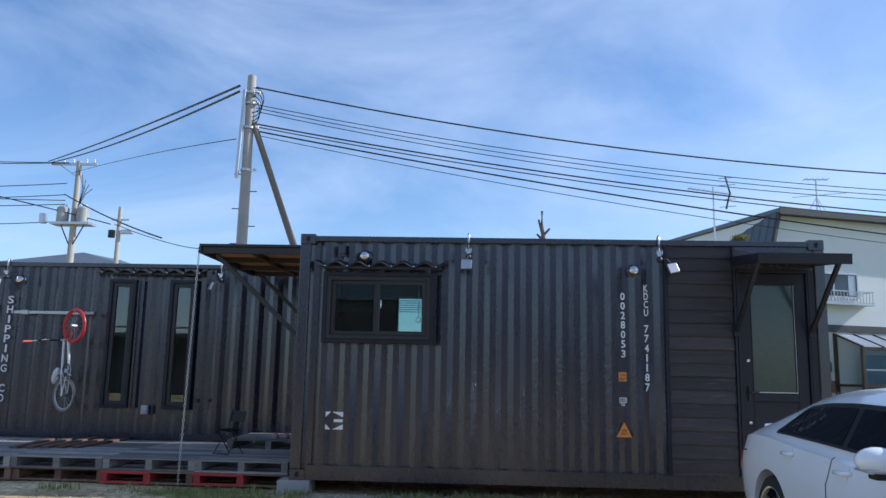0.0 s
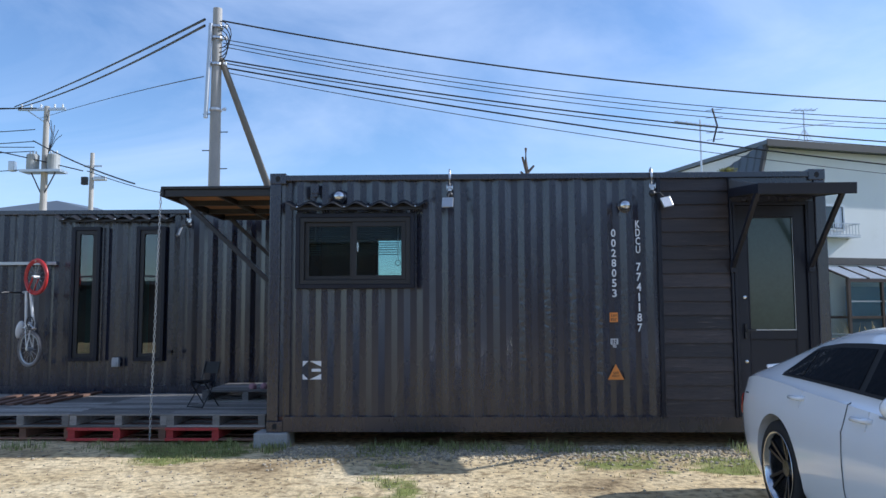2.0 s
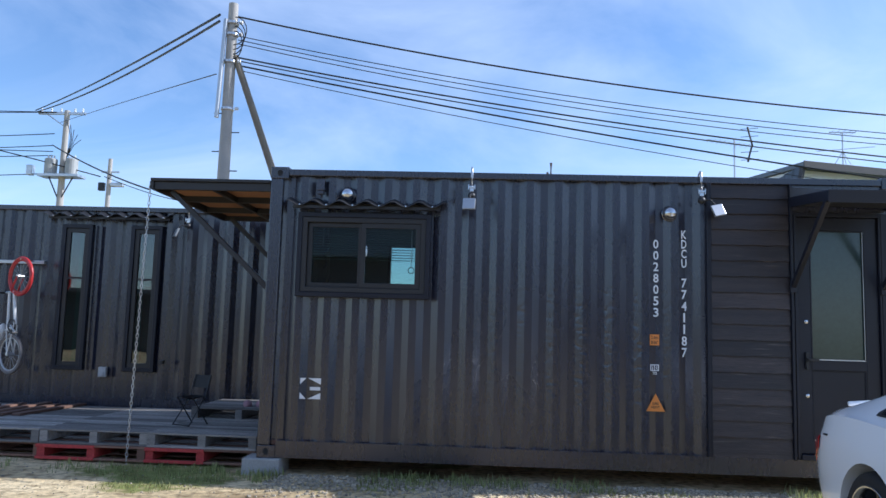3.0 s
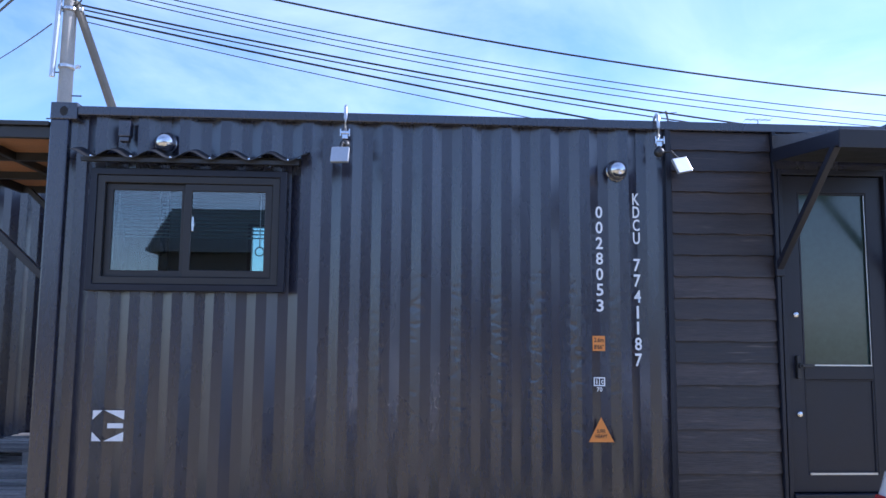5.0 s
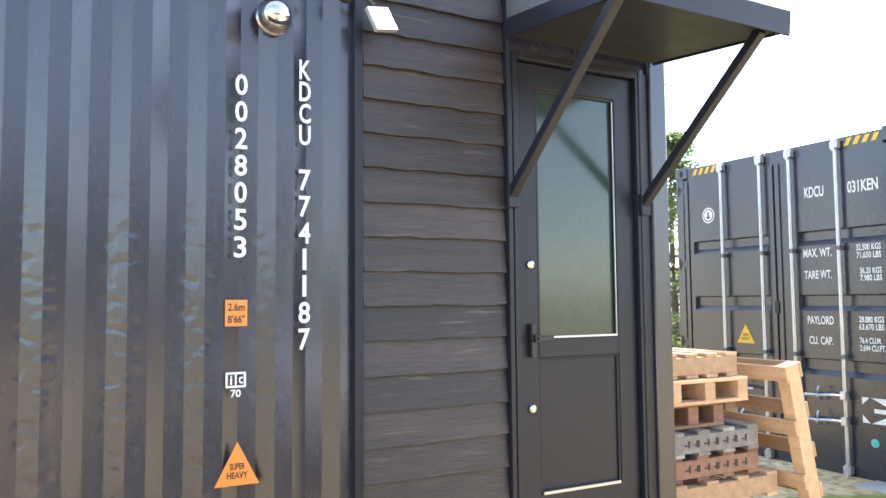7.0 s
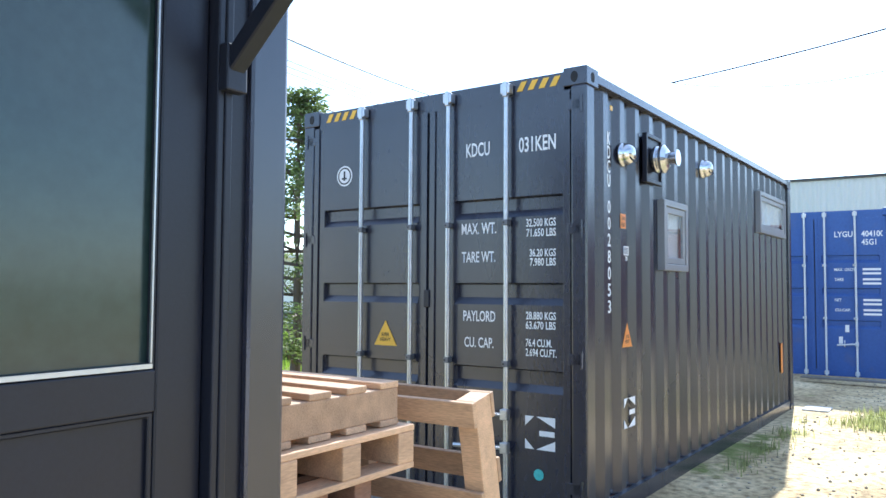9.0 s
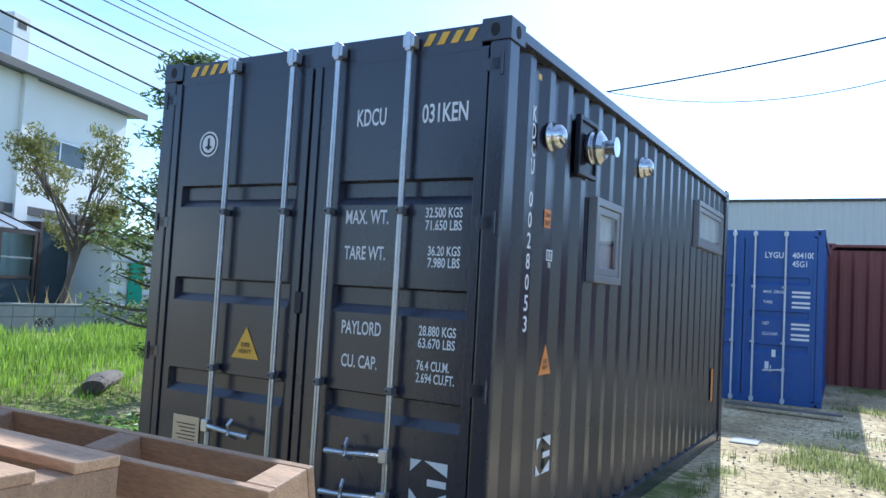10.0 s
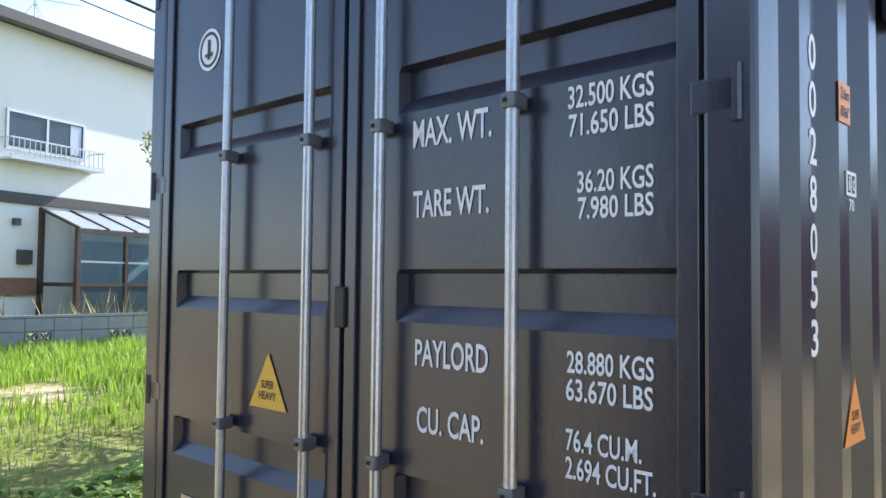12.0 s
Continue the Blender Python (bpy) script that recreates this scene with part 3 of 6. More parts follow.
# ---- buildings and far things ----
# blue container
EX, EY, EH = 17.61, 8.53, 2.896
cont_blue = thing("shipping_container", pose(EX, EY, -0.05, 0, 0, 1.0), "blue shipping container with white lettering and closed doors", "container")


def e_side(bm):
    sheet(bm, 0.12, 12.07, 0.16, EH - 0.08, 0.034, 0.036, 0.0)


def e_back(bm):
    k = len(bm.verts)
    e_side(bm)
    turned(bm, rear_turn(12.19, 2.438), k)


container_shell(cont_blue, 12.19, 2.438, EH, BLUE, {"side_wall": e_side, "far_side_wall": e_back, "end_wall": end_wall(12.19, 2.438, EH, 1)})

# red-brown container wall beyond it
cont_red = thing("shipping_container", pose(25.0, -3.5, -0.2, 0, 0, 90), "oxide red shipping container standing far across the yard", "container")


def red_wall(bm):
    k = len(bm.verts)
    sheet(bm, 0.12, 12.07, 0.16, 3.1, 0.034, 0.036, 0.0)
    turned(bm, rear_turn(12.19, 2.438), k)


def red_front(bm):
    sheet(bm, 0.12, 12.07, 0.16, 3.1, 0.034, 0.036, 0.0)


container_shell(cont_red, 12.19, 2.438, 3.25, REDBROWN, {"side_wall": red_front, "far_side_wall": red_wall, "end_wall": end_wall(12.19, 2.438, 3.25, 1), "near_end_wall": end_wall(0, 2.438, 3.25, -1)})

# warehouse
ware = thing("warehouse", pose(40, -22, 0), "long pale grey warehouse with a flat parapet", "warehouse")
bm = bmesh.new()
sheet(bm, 0, 60, 0, 6.3, 0, 0.03, 0)
bmesh.ops.transform(bm, matrix=Matrix(((0, 1, 0, 0), (1, 0, 0, 0), (0, 0, 1, 0), (0, 0, 0, 1))), verts=bm.verts)
bmesh.ops.reverse_faces(bm, faces=bm.faces[:])
part("wall", bm, WAREHOUSE, ware)
part("body", boxes((0.06, 25, 0.05, 59.95, 0, 6.25)), WAREHOUSE, ware)
part("parapet_cap", boxes((-0.06, 25.05, -0.05, 60.05, 6.3, 6.42)), BAND, ware)

# ---- fittings of the containers ----
def frame_ring(x0, x1, z0, z1, w, y0, y1, bevel=0.004):
    """A rectangular frame of bars of width w in one piece, between depths y0 and y1."""
    bm = bmesh.new()
    loops = []
    for y in (y0, y1):
        for a in (0, w):
            loops.append([bm.verts.new(p) for p in ((x0 + a, y, z0 + a), (x1 - a, y, z0 + a), (x1 - a, y, z1 - a), (x0 + a, y, z1 - a))])
    fo, fi, bo, bi = loops
    for k in range(4):
        m = (k + 1) % 4
        for q in ((fo[k], fo[m], fi[m], fi[k]), (bo[m], bo[k], bi[k], bi[m]), (fo[m], fo[k], bo[k], bo[m]), (fi[k], fi[m], bi[m], bi[k])):
            bm.faces.new(q)
    bmesh.ops.recalc_face_normals(bm, faces=bm.faces[:])
    if bevel:
        bmesh.ops.bevel(bm, geom=[e for e in bm.edges if e.calc_face_angle(0) > 0.5], offset=bevel, segments=1, affect="EDGES")
    return bm


def pane(x0, x1, z0, z1, y, material, parent, name="pane"):
    ob = part(name, boxes((x0, x1, y, y + 0.005, z0, z1)), material, parent)
    ob.visible_shadow = False
    return ob


def eyebrow(name, parent, x0, x1, z, reach, waves, material, y=0.034):
    """A short corrugated plastic rain hood over a window, screwed to a batten."""
    bm = bmesh.new()
    n = waves * 12
    rows = []
    for yy, zz in ((y, z + 0.05), (y - reach, z)):
        rows.append([(x0 + (x1 - x0) * i / n, yy, zz + 0.026 * math.cos(i / n * waves * math.tau)) for i in range(n + 1)])
    up = [[bm.verts.new(p) for p in r] for r in rows]
    dn = [[bm.verts.new((p[0], p[1], p[2] - 0.006)) for p in r] for r in rows]
    for i in range(n):
        bm.faces.new((up[0][i], up[1][i], up[1][i + 1], up[0][i + 1]))
        bm.faces.new((dn[0][i + 1], dn[1][i + 1], dn[1][i], dn[0][i]))
        bm.faces.new((up[1][i], dn[1][i], dn[1][i + 1], up[1][i + 1]))
    hood = part(name, bm, material, parent, "black corrugated rain hood", smooth=False)
    part("batten", boxes((x0 + 0.06, x1 - 0.06, y - reach * 0.75, y - reach * 0.75 + 0.03, z - 0.045, z - 0.018), (x0 + 0.06, x1 - 0.06, y - 0.03, y + 0.002, z - 0.02, z + 0.02)), material, hood)
    for i in range(waves):
        px = x0 + (x1 - x0) * (i + 0.5) / waves
        s = bmesh.new()
        bmesh.ops.create_uvsphere(s, u_segments=8, v_segments=5, radius=0.009, matrix=Matrix.Translation((px, y - reach * 0.85, z - 0.015)))
        part("screw", s, CHROME, hood)
    return hood


def hood_vent(m, parent, r=0.07):
    """A round stainless vent hood: a dome over a flange, cut open at the bottom."""
    v = part("vent_hood", lathe(bmesh.new(), [(r * 1.08, 0), (r * 1.08, 0.012), (r, 0.014), (r * 0.98, 0.035), (r * 0.82, 0.066), (r * 0.5, 0.086), (0, 0.093)], m @ pose(0, 0, 0, 90)), CHROME, parent, "polished stainless vent hood", smooth=True)
    slot = bmesh.new()
    prism(slot, [(r * 0.66 * math.cos(a), -r * 0.42 + r * 0.34 * math.sin(a) - (0.1 * r if math.sin(a) < 0 else 0)) for a in [k * math.tau / 14 for k in range(14)]], 0.004, m @ pose(0, -0.062, 0, -24))
    part("vent_slot", slot, SEAL, v)


def clamp_lamp(m, parent_label, turn, face=None):
    """An outdoor spotlight with a flat head, clamped to a hook over the container's top rail."""
    root = thing("spotlight", m, parent_label, "lamp", "clamp spotlights")
    hook = [(0, 0.05, 0.0), (0, 0.045, 0.03), (0, 0.0, 0.045), (0, -0.03, 0.02), (0, -0.035, -0.05), (0, -0.035, -0.14)]
    part("hook", sweep(bmesh.new(), hook, 0.011, 8), ZINC, root, smooth=True)
    part("clamp", boxes((-0.028, 0.028, -0.055, -0.02, -0.165, -0.145), (-0.02, 0.02, -0.05, -0.024, -0.20, -0.165), (-0.034, -0.026, -0.062, -0.03, -0.185, -0.13), (0.026, 0.034, -0.062, -0.03, -0.185, -0.13), bevel=0.003), CHROME, root)
    b = bmesh.new()
    bmesh.ops.create_uvsphere(b, u_segments=16, v_segments=10, radius=0.036, matrix=Matrix.Translation((0, -0.04, -0.24)))
    part("joint", b, BLACK, root, smooth=True)
    tip = pose(0, -0.04, -0.24, 0, 0, turn) @ Vector((0, -0.13, -0.06))
    part("arm", sweep(bmesh.new(), [(0, -0.04, -0.24), tuple(pose(0, -0.04, -0.24, 0, 0, turn) @ Vector((0, -0.08, 0.0))), tuple(tip)], 0.009, 8), BLACK, root)
    h = bmesh.new()
    box(h, -0.06, 0.06, -0.012, 0.012, -0.115, 0.0, bevel=0.004)
    head = part("lamp_head", h, SILVER, root, "flat pale lamp head")
    head.matrix_local = Matrix.Translation(tip) @ pose(0, 0, 0, -20, 0, turn if face is None else face) @ pose(0, 0, 0.01, 0, -14 if face is not None else 0)
    return root


def corner_mark(parent, m, w, h):
    """A white square mark of four corner triangles round a small bar."""
    k = 0.36
    for cx, cz, sx, sz in ((0, 0, 1, 1), (w, 0, -1, 1), (0, h, 1, -1), (w, h, -1, -1)):
        bm = bmesh.new()
        prism(bm, [(cx, cz), (cx + sx * w * (0.62 if sx < 0 else 0.3), cz), (cx, cz + sz * h * 0.3)], 0.002)
        part("mark_corner", bm, WHITE, parent).matrix_local = m
    bm = boxes((w * 0.48, w * 0.98, -0.002, 0, h * 0.42, h * 0.58))
    part("mark_bar", bm, WHITE, parent).matrix_local = m


def warning_triangle(parent, m, w, h, material, words=True):
    t = part("warning_triangle", prism(bmesh.new(), [(-w / 2, 0), (w / 2, 0), (0, h)], 0.002), material, parent)
    t.matrix_local = m
    if words:
        for s, z, ww in (("SUPER", 0.36, 0.34), ("HEAVY", 0.16, 0.46)):
            sign(s, w * ww, h * 0.15, pose(-w * ww / 2, -0.0035, h * z), INK, t)


def size_sticker(parent, m, w, h):
    s = part("size_sticker", boxes((0, w, -0.002, 0, 0, h)), ORANGE, parent)
    s.matrix_local = m
    sign("2.6m", w * 0.76, h * 0.3, pose(w * 0.12, -0.0035, h * 0.58), INK, s)
    sign("8'66\"", w * 0.76, h * 0.3, pose(w * 0.12, -0.0035, h * 0.12), INK, s)


def class_mark(parent, m, w, h):
    b = part("class_mark", frame_ring(0, w, 0, h, 0.008, -0.002, 0, 0), WHITE, parent)
    b.matrix_local = m
    part("mark_divider", boxes((w / 2 - 0.003, w / 2 + 0.003, -0.002, 0, 0.008, h - 0.008)), WHITE, b)
    sign("i", w * 0.1, h * 0.6, pose(w * 0.22, -0.002, h * 0.2), WHITE, b)
    sign("c", w * 0.2, h * 0.45, pose(w * 0.65, -0.002, h * 0.25), WHITE, b)
    sign("70", w * 0.5, h * 0.5, pose(w * 0.25, -0.002, -h * 0.62), WHITE, b)


# -- first container house: letters and stickers
CR = 0.0325
CA = 0.0385
column_text("KDCU", 4.003, CA, 2.276, 0.083, 0.0925, 0.06, WHITE, house_a)
column_text("7741187", 4.003, CA, 1.812, 0.088, 0.1095, 0.06, WHITE, house_a)
column_text("0028053", 3.738, CA, 2.18, 0.085, 0.109, 0.06, WHITE, house_a)
size_sticker(house_a, pose(3.711, CA, 1.171), 0.087, 0.103)
class_mark(house_a, pose(3.716, CA, 0.932), 0.079, 0.06)
warning_triangle(house_a, pose(3.764, CA, 0.556), 0.174, 0.167, ORANGE)
corner_mark(house_a, pose(0.382, CA, 0.562), 0.202, 0.198)

# -- window
AW = part("window", frame_ring(0.295, 1.60, 1.545, 2.37, 0.045, -0.012, 0.05), NAVY_FLAT, house_a, "dark framed sliding window")
part("window_frame", frame_ring(0.34, 1.555, 1.59, 2.325, 0.05, 0.0, 0.07), BLACK, AW)
part("fixed_sash", frame_ring(0.39, 0.935, 1.64, 2.275, 0.045, 0.036, 0.06), BLACK, AW)
part("sliding_sash", frame_ring(0.915, 1.505, 1.64, 2.275, 0.05, 0.012, 0.036), BLACK, AW)
pane(0.425, 0.9, 1.685, 2.23, 0.048, GLASS, AW)
pane(0.965, 1.455, 1.69, 2.225, 0.024, GLASS, AW)
part("latch", boxes((0.972, 0.984, 0.004, 0.02, 1.95, 2.05), (0.969, 0.987, 0.008, 0.024, 1.985, 2.015), bevel=0.003), CHROME, AW)
for k in range(13):
    part("blind_slat", boxes((0.42, 1.47, 0.13, 0.15, 2.24 - k * 0.026 - 0.006, 2.24 - k * 0.026), bevel=0.0), BLIND, AW)
cord = part("blind_cord", rod(bmesh.new(), (1.41, 0.12, 2.22), (1.41, 0.12, 1.86), 0.003, n=6), WHITE, AW)
part("cord_ring", sweep(bmesh.new(), [(1.41 + 0.03 * math.cos(a), 0.12, 1.83 + 0.03 * math.sin(a)) for a in [k * math.tau / 14 for k in range(14)]], 0.004, 6, closed=True), BLACK, cord)
part("rear_window_frame", frame_ring(0.88, 1.60, 1.66, 2.37, 0.06, AD - 0.1, AD - 0.02), NAVY_FLAT, house_a)
pane(0.92, 1.56, 1.7, 2.33, AD - 0.06, GLASS, house_a, "rear_pane")
eyebrow("rain_hood", house_a, 0.195, 1.745, 2.445, 0.16, 6, BLACK)
hood_vent(pose(0.77, CA, 2.556), house_a)
hood_vent(pose(3.896, CA, 2.433), house_a)
part("outlet_cover", boxes((0.468, 0.545, -0.03, 0.04, 2.585, 2.695), (0.476, 0.537, -0.025, 0.03, 2.55, 2.585), bevel=0.006), NAVY, house_a)
clamp_lamp(pose(AX + 1.989, AY - 0.002, AZ + AH - 0.022), "black spotlight with flat head clamped to the container roof", -8)
clamp_lamp(pose(AX + 4.182, AY - 0.002, AZ + AH - 0.022), "black spotlight with flat head clamped near the cladding", 70, 12)

# -- cladding of charred boards, trims and door
part("cladding_trim", boxes((A_END, A_END + 0.022, 0.0, 0.09, 0.16, 2.735), (A_END + 0.022, A_END + 0.045, 0.012, 0.09, 0.16, 2.735), bevel=0.003), NAVY_FLAT, house_a)
back = part("cladding", boxes((A_END + 0.045, 5.018, 0.06, 0.085, 0.16, 2.735)), BLACK, house_a, "charred black lapped boards")
rnd = random.Random(4)
zs = [0.195 + k * 0.15 for k in range(-1, 18)]
for k, z in enumerate(zs):
    z = max(0.163, z)
    top = min(z + 0.17, 2.732)
    if top - z < 0.05:
        continue
    bm = bmesh.new()
    w0, n0 = 5.016 - A_END - 0.05, 10
    low = [(w0 * i / n0, z + rnd.uniform(-0.004, 0.004)) for i in range(n0 + 1)]
    prism(bm, low + [(w0, top), (0.0, top)], 0.016)
    for v in bm.verts:
        v.co.y += 0.052 - 0.022 * (1 - (v.co.z - z) / (top - z))
        v.co.x += A_END + 0.048
    part("board", bm, CHAR, back)
part("door_trim", boxes((5.018, 5.043, -0.006, 0.09, 0.16, 2.735), (5.043, 5.052, 0.012, 0.09, 0.16, 2.735), bevel=0.003), NAVY_FLAT, house_a)
part("head_panel", boxes((5.052, 5.94, 0.03, 0.06, 2.47, 2.735)), NAVY, house_a)
part("side_panel", boxes((5.872, 5.94, 0.02, 0.06, 0.16, 2.47), bevel=0.003), NAVY_FLAT, house_a)
part("panel_rib", boxes((5.852, 5.872, -0.004, 0.06, 0.16, 2.47), bevel=0.003), NAVY_FLAT, house_a)
part("door_frame", boxes((5.052, 5.082, 0.0, 0.09, 0.165, 2.468), (5.832, 5.852, 0.0, 0.09, 0.165, 2.468), (5.082, 5.832, 0.0, 0.09, 2.43, 2.468), (5.082, 5.832, -0.02, 0.09, 0.165, 0.215), bevel=0.004), NAVY_FLAT, house_a)
door = part("door", frame_ring(5.086, 5.829, 0.22, 2.426, 0.12, 0.032, 0.075), NAVY_FLAT, house_a, "dark navy half-glazed door, closed")
DL, DR = 5.206, 5.709
part("middle_rail", boxes((DL, DR, 0.032, 0.075, 0.985, 1.075), bevel=0.004), NAVY_FLAT, door)
part("lower_panel", boxes((DL, DR, 0.05, 0.07, 0.34, 0.985)), NAVY_FLAT, door)
part("panel_bead", frame_ring(DL, DR, 0.34, 0.985, 0.012, 0.038, 0.05, 0.003), NAVY_FLAT, door)
part("sill_strip", boxes((DL + 0.012, DR - 0.012, 0.026, 0.034, 0.337, 0.35)), SILVER, door)
part("glazing", boxes((DL, DR, 0.05, 0.06, 1.075, 2.306)), FROST, door, "frosted greenish door glass")
part("glazing_bead", frame_ring(DL, DR, 1.075, 2.306, 0.014, 0.036, 0.05, 0.003), NAVY_FLAT, door)
part("edge_strip", boxes((DR - 0.016, DR - 0.012, 0.03, 0.036, 1.09, 2.29)), SILVER, door, "bright glazing strip")
part("drip_bar", boxes((DL + 0.012, DR - 0.012, 0.028, 0.036, 1.078, 1.088)), SILVER, door)
for z in (1.434, 0.747):
    part("lock_cylinder", lathe(bmesh.new(), [(0.021, 0), (0.021, 0.012), (0.014, 0.016), (0, 0.016)], pose(5.158, 0.032, z, 90), 16), CHROME, door, smooth=True)
part("handle", boxes((5.142, 5.168, 0.0, 0.032, 0.99, 1.15), (5.142, 5.25, -0.032, -0.014, 1.07, 1.092), (5.145, 5.165, -0.032, 0.002, 1.063, 1.098), bevel=0.004), BLACK, door)

# -- canopy over the door, falling a little outwards
can = part("door_canopy", boxes((-0.005, 0.94, -0.83, 0.0, 0.0, 0.03), bevel=0.004), NAVY_FLAT, house_a, "small dark door canopy on two struts")
can.matrix_local = pose(5.02, -0.005, 2.575, 5.5)
part("canopy_edge", boxes((-0.01, 0.945, -0.845, -0.832, -0.075, 0.036), bevel=0.003), NAVY_FLAT, can)
part("canopy_side", boxes((-0.01, 0.006, -0.83, -0.01, -0.06, 0.034), bevel=0.003), NAVY_FLAT, can)
part("canopy_side", boxes((0.93, 0.945, -0.83, -0.01, -0.06, 0.034), bevel=0.003), NAVY_FLAT, can)
part("canopy_soffit", boxes((0.008, 0.928, -0.828, -0.01, -0.05, -0.04)), BLACK, can)
for x in (5.033, 5.862):
    part("strut", beam(bmesh.new(), (x, 0.0, 1.75), (x, -0.77, 2.45), 0.045, 0.045, (1, 0, 0)), NAVY_FLAT, house_a, "square canopy strut")
    part("strut_bracket", boxes((x - 0.03, x + 0.03, -0.03, 0.0, 1.70, 1.81), bevel=0.004), NAVY_FLAT, house_a)
part("canopy_cheek", prism(bmesh.new(), [(0, 0), (0.78, -0.072), (0.78, -0.066), (0, 0.105)], 0.004, pose(5.022, -0.01, 2.603, 0, 0, -90)), DULL, house_a, "perforated zinc canopy cheek")

# ---- second container: cargo doors ----
FACE = Matrix(((0, 1, 0, 0), (-1, 0, 0, 0), (0, 0, 1, 0), (0, 0, 0, 1)))   # local x to the right along the door face, -y out of it


def on_doors(u, z, out=0.0):
    return Matrix.Translation((out, u, z)) @ FACE


def cargo_leaf(parent, u0, u1, bands, paint, H, x=0.014, inner=None):
    """One leaf of a cargo door, pressed with recessed bands."""
    a, b = inner or (u0 + 0.1, u1 - 0.1)
    us = [u0, a, a + 0.012, b - 0.012, b, u1]
    zs, inside = [0.13], [False]
    for t, b in sorted(bands, key=lambda q: q[0]):
        zs += [b - 0.018, b + 0.028, t - 0.012, t]
        inside += [False, True, True, False]
    zs.append(H - 0.135)
    inside.append(False)
    bm = bmesh.new()
    grid = []
    for z, ins in zip(zs, inside):
        grid.append([bm.verts.new((x + (0.034 if ins and 2 <= i <= 3 else 0.0), u, z)) for i, u in enumerate(us)])
    for r0, r1 in zip(grid, grid[1:]):
        for i in range(len(us) - 1):
            bm.faces.new((r0[i + 1], r0[i], r1[i], r1[i + 1]))
    leaf = part("cargo_door", bm, paint, parent)
    part("door_core", boxes((x + 0.036, x + 0.05, u0, u1, 0.13, H - 0.135)), paint, leaf)
    part("door_edge", boxes((x - 0.012, x - 0.001, u0 + 0.002, u0 + 0.05, 0.14, H - 0.14), (x - 0.012, x - 0.001, u1 - 0.05, u1 - 0.002, 0.14, H - 0.14), bevel=0.003), paint, leaf)
    part("gasket", boxes((x + 0.002, x + 0.03, u1, u1 + 0.012, 0.13, H - 0.135)), SEAL, leaf)
    return leaf


def lock_rod(parent, u, H, bright, handles=(), brackets=(1.03, 1.94)):
    rod_ob = part("lock_rod", rod(bmesh.new(), (-0.034, u, 0.09), (-0.034, u, H - 0.06), 0.0165, n=14), bright, parent, "galvanised lock rod", smooth=False)
    for z in brackets:
        part("rod_bracket", boxes((-0.055, -0.012, u - 0.021, u + 0.021, z - 0.019, z + 0.019), (-0.014, 0.004, u - 0.016, u + 0.045, z - 0.019, z + 0.019), bevel=0.005), DULL if bright is ZINC else bright, rod_ob)
        part("bracket_bolt", boxes((-0.059, -0.054, u + 0.002, u + 0.012, z - 0.005, z + 0.005)), SEAL, rod_ob)
    for z in (0.1, H - 0.085):
        part("cam_keeper", boxes((-0.055, 0.0, u - 0.034, u + 0.034, z - 0.03, z + 0.035), (-0.062, -0.02, u - 0.016, u + 0.016, z - 0.05, z + 0.05), bevel=0.005), bright, rod_ob)
    for z, du in handles:
        h = part("door_handle", sweep(bmesh.new(), [(-0.05, u, z), (-0.075, u + du * 0.25, z), (-0.07, u + du * 0.6, z - 0.012), (-0.062, u + du, z - 0.02)], [0.013, 0.015, 0.012, 0.016], 8), bright, rod_ob)
        part("handle_hub", boxes((-0.07, -0.02, u - 0.026, u + 0.026, z - 0.035, z + 0.035), bevel=0.006), bright, h)
        part("handle_catch", sweep(bmesh.new(), [(-0.02, u + du * 0.62, z - 0.05), (-0.085, u + du * 0.62, z - 0.02), (-0.085, u + du * 0.6, z + 0.03), (-0.06, u + du * 0.62, z + 0.06)], 0.01, 6), bright, h)


def hinge(parent, u, z, du):
    h = part("hinge", boxes((0.0, 0.013, u, u + du * 0.1, z - 0.035, z + 0.035), bevel=0.005), NAVY, parent)
    part("hinge_pin", rod(bmesh.new(), (0.002, u + du * 0.004, z - 0.055), (0.002, u + du * 0.004, z + 0.055), 0.012, n=10), NAVY, h)


RECESS = [(2.11, 1.995), (1.55, 1.425), (1.0, 0.875)]
for u0, u1, a, b in ((0.115, 1.20, 0.16, 0.99), (1.215, 2.323, 1.29, 2.215)):
    cargo_leaf(cont_b, u0, u1, RECESS, NAVY, BH, inner=(a, b))
for u, hs in ((1.795, ((0.70, -0.34), (0.42, -0.34))), (1.333, ()), (1.012, ()), (0.553, ((0.71, 0.36), (0.5, 0.38)))):
    lock_rod(cont_b, u, BH, ZINC, hs)
for z in (0.3, 1.08, 1.885, 2.66):
    hinge(cont_b, 0.035, z, 1)
    hinge(cont_b, 2.403, z, -1)
part("centre_cap", boxes((-0.008, 0.012, 1.185, 1.235, 1.38, 1.5), bevel=0.006), NAVY_FLAT, cont_b)
